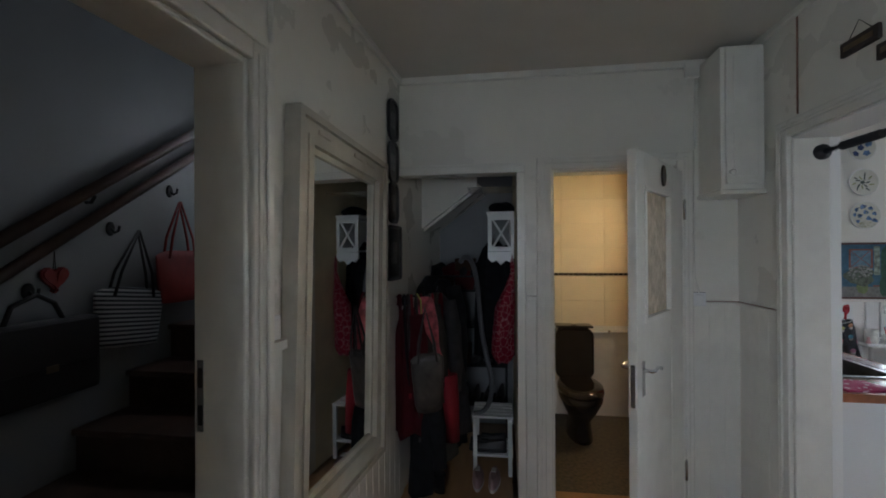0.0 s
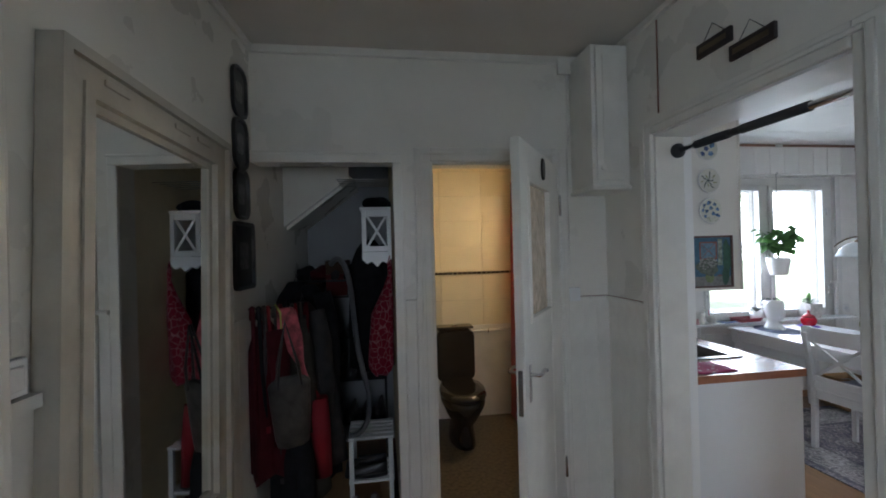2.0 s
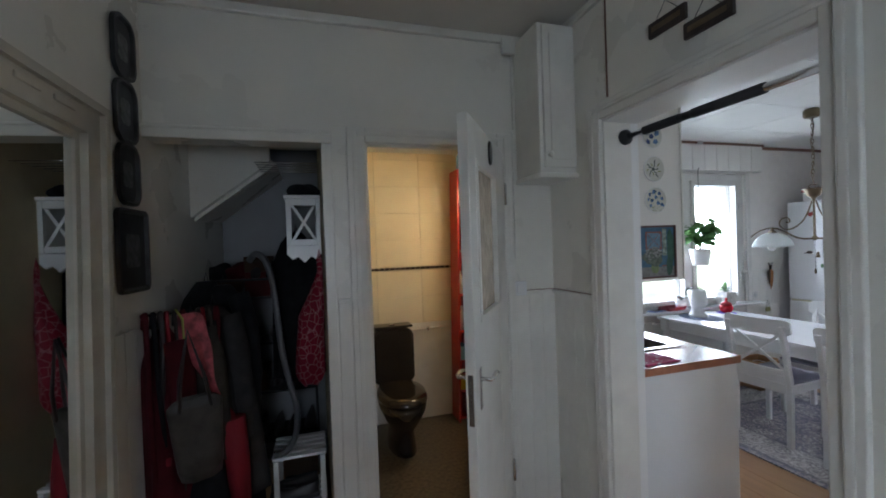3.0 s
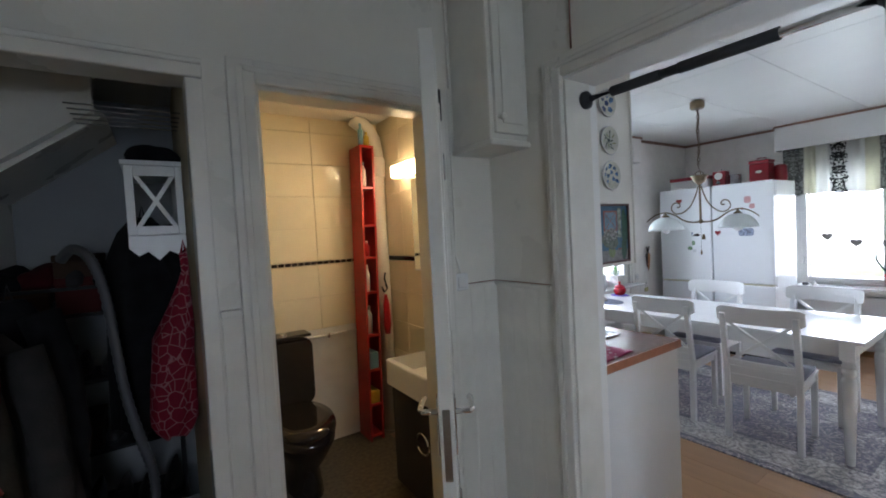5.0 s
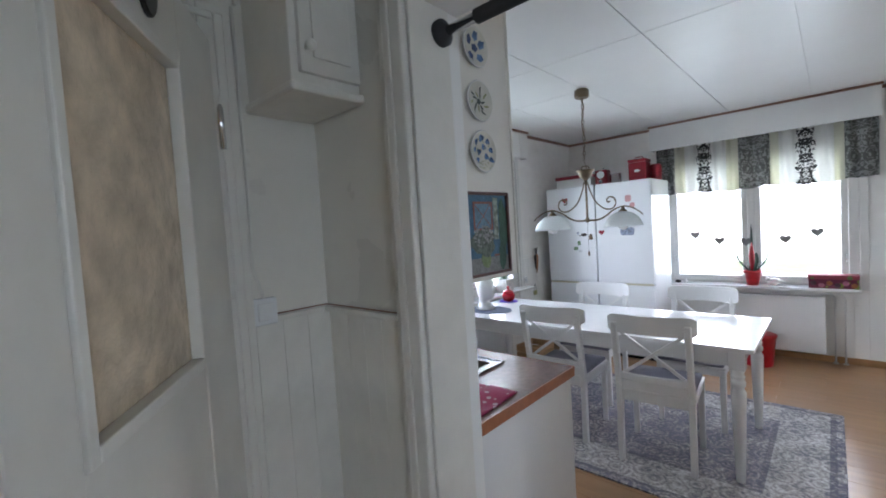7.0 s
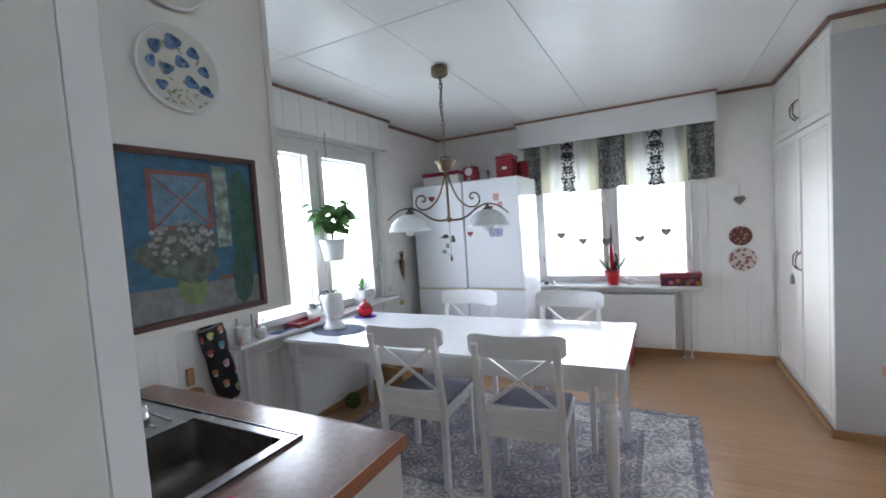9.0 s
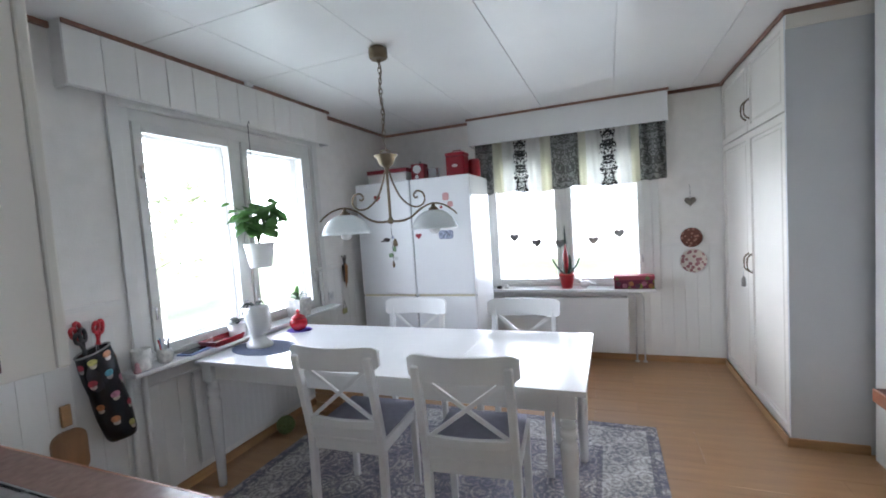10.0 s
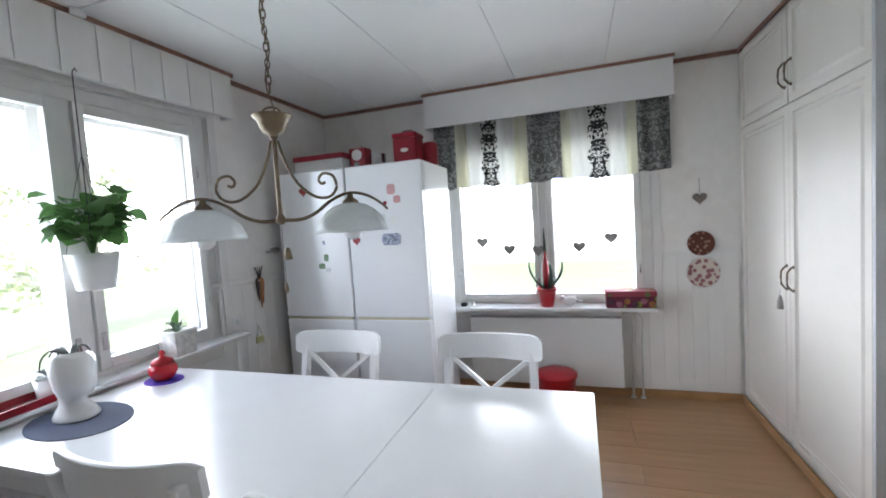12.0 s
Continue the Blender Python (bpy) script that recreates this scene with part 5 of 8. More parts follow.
# white wall rack with a crossed side
rk = thing("wall_rack", (-0.112, 3.15, 1.475), "white wooden wall rack with crossed side panel", "rack")
part("side_frame", boxes((0, 0, 0.10, 0.028, 0.02, 0.37), (0.165, 0, 0.10, 0.19, 0.02, 0.37), (0.0285, 0, 0.33, 0.1645, 0.02, 0.37), (0.0285, 0, 0.10, 0.1645, 0.02, 0.135), bevel=0.002), M_CHAIR, rk)
for s in (-1, 1):
    bm = bmesh.new()
    loop_solid(bm, [(0.0965 - s * 0.068, 0.135), (0.0965 - s * 0.05, 0.135), (0.0965 + s * 0.068, 0.33), (0.0965 + s * 0.05, 0.33)], "y", 0.004 + 0.003 * (s + 1), 0.009 + 0.003 * (s + 1))
    part("cross_bar", bm, M_CHAIR, rk)
bm = bmesh.new()
loop_solid(bm, [(0.0, 0.098), (0.0, 0.05), (0.03, 0.02), (0.06, 0.035), (0.095, 0.0), (0.13, 0.035), (0.16, 0.02), (0.19, 0.05), (0.19, 0.098)], "y", 0.0, 0.02)
part("scalloped_apron", bm, M_CHAIR, rk)
part("top_board", boxes((-0.01, -0.01, 0.371, 0.19, 0.55, 0.39), bevel=0.003), M_CHAIR, rk)
part("side_panel", boxes((0.165, 0.021, 0.05, 0.183, 0.55, 0.37)), M_CHAIR, rk)
part("shelf_board", boxes((0.0, 0.021, 0.10, 0.164, 0.55, 0.115)), M_CHAIR, rk)
bg = thing("dark_bag", (-0.01, 3.28, 1.866), "dark soft bag lying on the white rack", "bag")
bm = bmesh.new()
bmesh.ops.create_icosphere(bm, subdivisions=3, radius=1, matrix=Matrix.Diagonal((0.09, 0.13, 0.05, 1)))
for v in bm.verts:
    v.co += 0.015 * Vector((math.sin(40 * v.co.y), math.sin(50 * v.co.x), 0.6 * math.sin(35 * v.co.x + 30 * v.co.y)))
    v.co.z = max(v.co.z, -0.03) + 0.03
for f in bm.faces:
    f.smooth = True
part("pouch", bm, M_BLACKCLOTH, bg)
fb = thing("shopping_bag", (0.0, 3.11, 1.50), "red floral cloth bag hanging under the white rack", "bag")
bm = bmesh.new()
rows = []
for v in [i / 20 for i in range(21)]:
    k = max(0.0, min(1.0, (v - 0.10) / 0.36))
    ww = 0.014 + 0.062 * k ** 1.3 - (0.045 * ((v - 0.88) / 0.12) ** 2 if v > 0.88 else 0)
    dd = 0.010 + 0.040 * k * (1 - 0.6 * max(0, v - 0.8) / 0.2)
    cx = 0.060 * (1 - k) + 0.008 * math.sin(5 * v)
    rows.append([bm.verts.new((cx + ww * math.cos(q) * (1 + 0.07 * math.sin(4 * q + 9 * v)), dd * math.sin(q) * (1 + 0.28 * math.sin(6 * q + 4 * v)), -0.72 * v - 0.012 * math.cos(2 * q) * v)) for q in [2 * math.pi * i / 24 for i in range(24)]])
for r0, r1 in zip(rows, rows[1:]):
    for i in range(24):
        f = bm.faces.new((r0[i], r0[(i + 1) % 24], r1[(i + 1) % 24], r1[i]))
        f.smooth = True
bm.faces.new(rows[0])
bm.faces.new(rows[-1][::-1])
bmesh.ops.recalc_face_normals(bm, faces=bm.faces)
part("cloth", bm, M_FLORAL, fb)
part("strap", tube(bmesh.new(), [(0.052, 0, -0.01), (0.062, 0, 0.05), (0.070, 0, -0.01)], 0.006, 6), M_FLORAL, fb)
# wire shelf under the niche ceiling
ws = thing("wire_shelf", (0, 0, 0), "white wire shelf under the niche ceiling", "shelf")
for i in range(5):
    part("wire", tube(bmesh.new(), [(-0.25, 3.0 + 0.07 * i, 2.02), (0.08, 3.0 + 0.07 * i, 2.02)], 0.003, 6), M_STEEL, ws)
# vacuum hose
vh = thing("vacuum_hose", (0, 0, 0), "grey ribbed vacuum hose hanging down in the niche", "hose")
pts = [(-0.32, 3.22, 1.50), (-0.28, 3.17, 1.535), (-0.23, 3.13, 1.50), (-0.195, 3.12, 1.38), (-0.175, 3.12, 1.18), (-0.155, 3.11, 0.98), (-0.12, 3.10, 0.80), (-0.09, 3.09, 0.66), (-0.10, 3.08, 0.52), (-0.15, 3.07, 0.44), (-0.22, 3.07, 0.42)]
fine = []
for i in range(len(pts) - 1):
    p0, p1, p2, p3 = (Vector(pts[max(0, min(len(pts) - 1, i + q))]) for q in (-1, 0, 1, 2))
    for k in range(12):
        t = k / 12
        fine.append(0.5 * ((2 * p1) + (p2 - p0) * t + (2 * p0 - 5 * p1 + 4 * p2 - p3) * t * t + (3 * p1 - p0 - 3 * p2 + p3) * t ** 3))
bm = tube(bmesh.new(), fine, 0.019, 10)
bm.verts.ensure_lookup_table()
for i, p in enumerate(fine):
    if i % 2:
        for v in bm.verts[i * 10:i * 10 + 10]:
            v.co = p + (v.co - p) * 0.80
part("hose", bm, mat("grey_plastic", (0.09, 0.09, 0.095), 0.4), vh)
# white slatted bench
be = thing("shoe_bench", (-0.22, 3.04, 0), "small white slatted shoe bench", "bench")
for x in (0.0, 0.245):
    for y in (0.0, 0.28):
        part("leg", boxes((x, y, 0, x + 0.028, y + 0.028, 0.40), bevel=0.003), M_CHAIR, be)
for z in (0.40, 0.13):
    for i in range(5):
        part("slat", boxes((-0.005, 0.005 + 0.06 * i, z, 0.28, 0.045 + 0.06 * i, z + 0.016), bevel=0.002), M_CHAIR, be)
copy_thing(s1, pose(-0.12, 3.20, 0.147, 0, 0, 180))
copy_thing(s1, pose(-0.12, 3.10, 0.147, 0, 0, 176))

# ---- toilet ----
tw = struct("tiles_back", boxes((0.205, 4.262, 1.335, 1.495, 4.2695, 1.365)), M_GROUT, "narrow black mosaic stripe along the tiles", "tiles")
TWD, THT = 0.40, 0.235
tile = mesh_of("tile", boxes((0.001, 0, 0.001, TWD - 0.001, 0.009, THT - 0.001), bevel=0.001), M_TILE)
rowz = [1.368 + THT * i for i in range(5)] + [1.332 - THT * (i + 1) for i in range(2)]
for z in rowz:
    top = min(THT, 2.42 - z)
    places = [T((x, 4.2615, z)) @ Matrix.Diagonal((w / TWD, 1, top / THT, 1)) for x, w in ((0.20, 0.355), (0.555, 0.40), (0.955, 0.40), (1.355, 0.135))]
    pieces("tile", tile, places, tw)
mos = mesh_of("mosaic", boxes((0.001, 0, 0.001, 0.041, 0.004, 0.024)), mat("dark_mosaic", (0.035, 0.025, 0.02), 0.15, rnd=0.5, bump=0))
pieces("mosaic", mos, [(0.21 + 0.046 * i, 4.2575, 1.338) for i in range(28)], tw)
part("lower_wall", boxes((0.205, 4.262, 0, 1.495, 4.2695, 0.858)), M_TRIM, tw, "white painted lower wall")
tr = struct("tiles_side", boxes((1.4905, 2.87, 1.335, 1.4985, 4.26, 1.365), (0.2005, 2.87, 1.335, 0.208, 4.26, 1.365)), M_BLACKCER, "black mosaic stripe along the side tiles", "tiles")
tile2 = mesh_of("tile", boxes((0, 0.001, 0.001, 0.008, TWD - 0.001, THT - 0.001), bevel=0.001), M_TILE)
for z in rowz + [1.332 - THT * (i + 1) for i in range(2, 5)]:
    top = min(THT, 2.42 - z)
    pieces("tile", tile2, [T((xx, 2.87 + 0.345 * i, z)) @ Matrix.Diagonal((1, 0.8625, top / THT, 1)) for i in range(4) for xx in (1.4905, 0.2005)], tr)


def sweep(bm, rows, n, close=True):
    for a, b in zip(rows, rows[1:]):
        for i in range(n):
            f = bm.faces.new((a[i], a[(i + 1) % n], b[(i + 1) % n], b[i]))
            f.smooth = True
    if close:
        bm.faces.new(rows[0][::-1])
        bm.faces.new(rows[-1])


def oval(bm, cx, cy, z, rx, ry, n=28, flat=0.0):
    out = []
    for i in range(n):
        a = 2 * math.pi * i / n
        y = ry * math.sin(a)
        if y > 0:
            y *= 1 - flat
        out.append(bm.verts.new((cx + rx * math.copysign(abs(math.cos(a)) ** 0.9, math.cos(a)), cy + y, z)))
    return out


to = thing("toilet", (0.64, 3.82, 0.0), "dark brown-black ceramic toilet with closed lid", "toilet")
bm = bmesh.new()
sweep(bm, [oval(bm, 0, 0.02, 0.0, 0.105, 0.24), oval(bm, 0, 0.02, 0.05, 0.10, 0.235), oval(bm, 0, 0.02, 0.16, 0.085, 0.21), oval(bm, 0, -0.02, 0.24, 0.13, 0.25), oval(bm, 0, -0.05, 0.34, 0.175, 0.28), oval(bm, 0, -0.05, 0.395, 0.18, 0.285)], 28)
part("bowl", bm, M_BLACKCER, to)
bm = bmesh.new()
sweep(bm, [oval(bm, 0, -0.05, 0.397, 0.185, 0.292), oval(bm, 0, -0.05, 0.42, 0.187, 0.294), oval(bm, 0, -0.05, 0.445, 0.178, 0.285), oval(bm, 0, -0.05, 0.455, 0.12, 0.2)], 28)
part("lid", bm, M_BLACKCER, to)
bm = bmesh.new()
loop_solid(bm, rounded_rect(0.34, 0.46, 0.07, 6), "y", 0.20, 0.37)
bmesh.ops.translate(bm, verts=bm.verts, vec=(0, 0, 0.64))
bmesh.ops.bevel(bm, geom=[e for e in bm.edges if abs(e.verts[0].co.y - e.verts[1].co.y) < 1e-5], offset=0.02, segments=3, affect="EDGES")
part("cistern", bm, M_BLACKCER, to)
part("cistern_lid", boxes((-0.165, 0.205, 0.872, 0.165, 0.365, 0.892), bevel=0.008), M_BLACKCER, to)
part("flush_button", lathe(bmesh.new(), [(0.022, 0), (0.022, 0.006), (0.016, 0.01)], 16, T((0, 0.285, 0.892))), M_CHROME, to)
pr = thing("waste_pipe", (1.425, 4.16, 0), "thick cream painted vertical waste pipe with a collar", "pipe")
part("pipe", tube(bmesh.new(), [(0, 0, 0), (0, 0, 1.0), (0, 0, 2.18), (-0.015, 0, 2.27), (-0.06, 0, 2.34), (-0.11, 0, 2.38), (-0.17, 0, 2.419)], 0.058, 20), M_TRIM, pr)
part("collar", lathe(bmesh.new(), [(0.068, 1.98), (0.068, 2.12), (0.060, 2.13)], 24), M_TRIM, pr)
hp = thing("water_pipe", (0, 0, 0), "white painted water pipe along the tiles", "pipe")
part("pipe", tube(bmesh.new(), [(0.60, 4.245, 0.80), (1.0, 4.245, 0.805), (1.36, 4.245, 0.81)], 0.012, 10), M_TRIM, hp)
part("valve", tube(bmesh.new(), [(0.98, 4.235, 0.80), (0.98, 4.20, 0.80), (0.98, 4.195, 0.83)], 0.009, 8), M_CHROME, hp)
SHELF = T((1.195, 4.04, 0)) @ pose(0, 0, 0, 0, 1.3, 0)
rs = thing("red_shelf", SHELF, "tall narrow leaning red wooden shelf filled with bottles", "shelf")
part("side", boxes((0, 0, 0, 0.014, 0.205, 2.20)), M_REDWOOD, rs)
part("side", boxes((0.096, 0, 0, 0.11, 0.205, 2.20)), M_REDWOOD, rs)
part("back", boxes((0.0145, 0.197, 0, 0.0955, 0.205, 2.20)), M_REDWOOD, rs)
for z in (0.03, 0.26, 0.52, 0.78, 1.10, 1.36, 1.60, 1.88, 2.184):
    part("shelf_board", boxes((0.0145, 0.002, z, 0.0955, 0.1965, z + 0.016)), M_REDWOOD, rs)


def bottle(m, r, h, col, label, capcol):
    b = thing("bottle", m, label, "bottle", "bottles on the red shelf")
    part("container", lathe(bmesh.new(), [(r, 0), (r, h * 0.68), (r * 0.5, h * 0.78), (r * 0.42, h * 0.85)], 16), col, b)
    part("cap", lathe(bmesh.new(), [(r * 0.5, h * 0.851), (r * 0.5, h)], 14), capcol, b)


M_YEL = mat("yellow_plastic", (0.62, 0.46, 0.05), 0.4)
M_BLUEP = mat("pale_blue_plastic", (0.18, 0.36, 0.48), 0.4)
for x, y, z, r, h, c1, lab, c2 in ((0.040, 0.05, 1.117, 0.020, 0.20, M_CERAMIC, "white plastic bottle on the red shelf", M_CERAMIC), (0.066, 0.10, 1.117, 0.019, 0.17, M_CERAMIC, "white plastic bottle with a red cap on the red shelf", M_RED),
                                 (0.050, 0.06, 0.797, 0.022, 0.21, M_CERAMIC, "white plastic bottle on the red shelf", M_CERAMIC), (0.060, 0.08, 1.377, 0.020, 0.12, M_RED, "small red jar on the red shelf", M_CERAMIC),
                                 (0.045, 0.06, 1.897, 0.020, 0.19, M_CERAMIC, "white plastic bottle with a blue cap on the red shelf", M_BLUEP), (0.035, 0.06, 2.201, 0.020, 0.17, M_BLUEP, "pale blue bottle on top of the red shelf", M_BLUEP), (0.080, 0.06, 2.201, 0.022, 0.11, M_YEL, "yellow bottle on top of the red shelf", M_YEL)):
    bottle(SHELF @ T((x, y, z)), r, h, c1, lab, c2)
solid("package", boxes((0.018, 0.01, 0.537, 0.092, 0.16, 0.66), bevel=0.008), M_BLUEP, "pale blue package on the red shelf", "package", "packages on the red shelf", SHELF)
solid("package", boxes((0.018, 0.01, 0.277, 0.092, 0.16, 0.37), bevel=0.008), M_YEL, "yellow package on the red shelf", "package", "packages on the red shelf", SHELF)
va = thing("vanity", T((1.085, 2.985, 0)) @ Matrix.Diagonal((0.90, 1, 0.93, 1)), "cream wash basin on a dark vanity cabinet", "vanity")
bm = boxes((0, 0, 0.66, 0.450, 0.50, 0.83), bevel=0.012)
part("cabinet", boxes((0.03, 0.02, 0.02, 0.450, 0.48, 0.658), bevel=0.003), mat("dark_vanity_front", (0.03, 0.022, 0.018), 0.3, vary=0.2), va)
f = max(bm.faces, key=lambda q: q.calc_center_median().z)
bmesh.ops.inset_region(bm, faces=[f], thickness=0.03, depth=0)
bmesh.ops.inset_region(bm, faces=[f], thickness=0.02, depth=-0.10)
part("basin", bm, M_CERAMIC, va)
part("tap", tube(bmesh.new(), [(0.40, 0.25, 0.83), (0.40, 0.25, 0.93), (0.36, 0.25, 0.95), (0.28, 0.25, 0.93)], 0.013, 12), M_CHROME, va)
part("towel_ring", tube(bmesh.new(), arc((0.005, 0.10, 0.42), 0.06, 0, 330, 20), 0.008, 8), M_CHROME, va)
mc = thing("mirror_cabinet", (1.40, 3.10, 1.28), "narrow wall mirror above the wash basin", "mirror")
part("cabinet", boxes((0.012, 0, 0, 0.088, 0.52, 0.62)), M_CERAMIC, mc)
part("mirror_glass", boxes((0.008, 0.01, 0.01, 0.0115, 0.51, 0.61)), M_MIRROR, mc)
lf = thing("mirror_lamp", (1.40, 3.55, 1.98), "glowing warm white lamp over the toilet mirror", "lamp")
part("shade", boxes((0.0, 0, -0.045, 0.075, 0.34, 0.045), bevel=0.015), glow("lamp_glow", (1.0, 0.72, 0.40), 2.2), lf)
part("holder", boxes((0.0755, 0.05, -0.03, 0.089, 0.29, 0.03)), M_CHROME, lf)
hk = thing("towel_hook", (1.36, 4.20, 1.10), "black iron hook with a hanging red brush", "hook")
part("hook", tube(bmesh.new(), [(0.06, -0.10, 0.14), (0.04, -0.12, 0.10), (0.05, -0.14, 0.02), (0.02, -0.15, 0.0), (0.0, -0.15, 0.04)], 0.007, 8), M_IRONB, hk)
part("brush", lathe(bmesh.new(), [(0.02, -0.32), (0.03, -0.25), (0.024, -0.10), (0.010, -0.02)], 14, T((0.03, -0.15, 0.0))), M_RED, hk, "red hanging brush")
tp = thing("paper_holder", (0.2095, 3.07, 1.065), "black toilet paper holder with a roll on the wall", "paper holder")
part("roll", lathe(bmesh.new(), [(0.055, -0.05), (0.055, 0.05)], 24, T((0.07, 0, 0)) @ pose(0, 0, 0, 90)), M_CERAMIC, tp)
part("cover", lathe(bmesh.new(), [(0.062, 0), (0.062, 0.02), (0.03, 0.026)], 24, T((0.07, -0.051, 0)) @ pose(0, 0, 0, 90)), M_BLACK, tp)
part("arm", tube(bmesh.new(), [(0, 0, 0.03), (0.07, 0, 0)], 0.008, 8), M_CHROME, tp)

# ---- kitchen: upper cabinet with plates and a painting on its side ----
uc = thing("upper_cabinet", (0, 0, 0), "white wall cabinet up to the ceiling over the sink", "cabinet")
part("body", boxes((KX0 + 0.008, 2.305, 1.335, 1.83, 3.45, KZ - 0.002)), M_WHITE, uc)
part("side_panel", boxes((KX0 + 0.008, 2.296, 1.33, 1.848, 2.3045, KZ - 0.002), bevel=0.001), M_CAB, uc)
part("corner_strip", boxes((1.8485, 2.293, 1.33, 1.862, 2.318, KZ - 0.002), bevel=0.003), M_TRIM, uc)
for i in range(3):
    part("door", boxes((1.831, 2.32 + 0.377 * i, 1.338, 1.848, 2.32 + 0.377 * (i + 1) - 0.004, KZ - 0.01), bevel=0.002), M_WHITE, uc)

M_PLATE_BR = spotted("brown_relief_glaze", (0.13, 0.05, 0.035), (0.36, 0.20, 0.15), 30, 0.30)
M_PLATE_R = spotted("rose_glaze", (0.62, 0.55, 0.48), (0.30, 0.13, 0.14), 27, 0.42)


def plate(m, r, pattern, label, group):
    """Hung plate; local z points away from the wall."""
    p = thing("wall_plate", m, label, "plate", group)
    part("rim", lathe(bmesh.new(), [(r * 0.55, 0.002), (r * 0.97, 0.012), (r, 0.015), (r * 0.97, 0.0175), (r * 0.93, 0.0165)], 36, None, False), M_CERAMIC, p)
    part("face", lathe(bmesh.new(), [(0.001, 0.0085), (r * 0.60, 0.0095), (r * 0.71, 0.0115), (r * 0.94, 0.0178)], 36, None, False), pattern, p, "painted flower pattern")
    return p


def on_plate(p, r, cx, cy, rx, ry, turn, lift, material, name, lobes=0):
    """Painted shape lying on the plate's face."""
    bm = bmesh.new()
    pts = []
    for i in range(20):
        a = 2 * math.pi * i / 20
        k = 1 + (0.16 * math.cos(lobes * a) if lobes else 0)
        u, v = rx * k * math.cos(a), ry * k * math.sin(a)
        ca, sa = math.cos(radians(turn)), math.sin(radians(turn))
        pts.append((cx + u * ca - v * sa, cy + u * sa + v * ca))

    def height(x, y):
        d = math.hypot(x, y) / r
        return 0.0095 + max(0.0, (d - 0.55) / 0.39) * 0.0086 + lift
    top = [bm.verts.new((x * r, y * r, height(x * r, y * r))) for x, y in pts]
    bm.faces.new(top)
    part(name, bm, material, p)


M_GLAZE = mat("cream_glaze", (0.62, 0.60, 0.52), 0.2, vary=0.06, scale=25, bump=0.05)
M_BLUEPET = mat("blue_glaze", (0.11, 0.18, 0.31), 0.25, vary=0.55, scale=60, bump=0.1)
M_DARKPET = mat("dark_blue_glaze", (0.06, 0.085, 0.18), 0.25, vary=0.4, scale=60, bump=0.1)
M_OLIVEGL = mat("olive_glaze", (0.26, 0.27, 0.13), 0.3, vary=0.4, scale=60, bump=0.1)
M_INKGL = mat("ink_green_glaze", (0.07, 0.085, 0.075), 0.3, vary=0.4, scale=60, bump=0.1)
SIDE = pose(0, 0, 0, 90)
p1 = plate(T((1.672, 2.2955, 1.737)) @ SIDE, 0.066, M_GLAZE, "round cream plate painted with blue bellflowers", "plates on the cabinet side")
for i, (cx, cy, k, a) in enumerate(((-0.1, 0.62, 0.20, 10), (0.38, 0.50, 0.15, -30), (-0.50, 0.42, 0.17, 40), (0.10, 0.22, 0.17, -10), (-0.62, 0.05, 0.15, 60), (-0.28, -0.02, 0.17, 20), (0.62, 0.12, 0.14, -50), (0.30, -0.22, 0.18, -20), (-0.42, -0.42, 0.15, 30), (0.62, -0.36, 0.16, -40))):
    on_plate(p1, 0.066, cx, cy, k, k * 0.8, a, 0.0006, M_BLUEPET, "painted_flower", 3)
    on_plate(p1, 0.066, cx + 0.03, cy + 0.05, k * 0.45, k * 0.3, a, 0.0010, M_DARKPET, "painted_centre")
rg = random.Random(44)
for i in range(34):
    on_plate(p1, 0.066, rg.uniform(-0.45, 0.55), rg.uniform(-0.80, -0.42) if i < 22 else rg.uniform(-0.3, 0.6), rg.uniform(0.05, 0.09), 0.022, rg.uniform(0, 180), 0.0004 + 0.00001 * i, M_OLIVEGL, "painted_leaf")
p2 = plate(T((1.667, 2.2955, 1.892)) @ SIDE, 0.064, M_GLAZE, "round cream plate painted with a dark leafy branch", "plates on the cabinet side")
for i in range(14):
    a = 360 * i / 14 + 9 * (i % 3)
    d = 0.34 + 0.24 * (i % 2)
    on_plate(p2, 0.064, d * math.cos(radians(a)), d * math.sin(radians(a)), 0.17, 0.055, a + 20, 0.0006, (M_INKGL, M_OLIVEGL, M_INKGL)[i % 3], "painted_leaf")
on_plate(p2, 0.064, 0, 0, 0.16, 0.14, 0, 0.0006, M_INKGL, "painted_flower", 5)
p3 = plate(T((1.660, 2.2955, 2.055)) @ SIDE, 0.062, M_GLAZE, "round cream plate painted with deep blue flowers", "plates on the cabinet side")
for i, (cx, cy) in enumerate(((0.0, 0.0), (0.5, 0.25), (-0.45, 0.32), (0.05, 0.58), (-0.35, -0.45), (0.38, -0.42))):
    on_plate(p3, 0.062, cx, cy, 0.23, 0.2, 40 * i, 0.0006, (M_DARKPET, M_BLUEPET)[i % 2], "painted_flower", 5)

pa = thing("painting", (1.677, 2.2955, 1.478), "small oil painting of a flower pot by a blue window", "painting")
PW, PH = 0.235, 0.265
M_PF = mat("dark_red_brown_frame", (0.10, 0.045, 0.035), 0.4, vary=0.2, scale=30)
part("frame", boxes((-PW / 2, -0.016, -PH / 2, -PW / 2 + 0.010, 0, PH / 2), (PW / 2 - 0.010, -0.016, -PH / 2, PW / 2, 0, PH / 2), (-PW / 2 + 0.010, -0.016, -PH / 2, PW / 2 - 0.010, 0, -PH / 2 + 0.010), (-PW / 2 + 0.010, -0.016, PH / 2 - 0.010, PW / 2 - 0.010, 0, PH / 2), bevel=0.002), M_PF, pa)
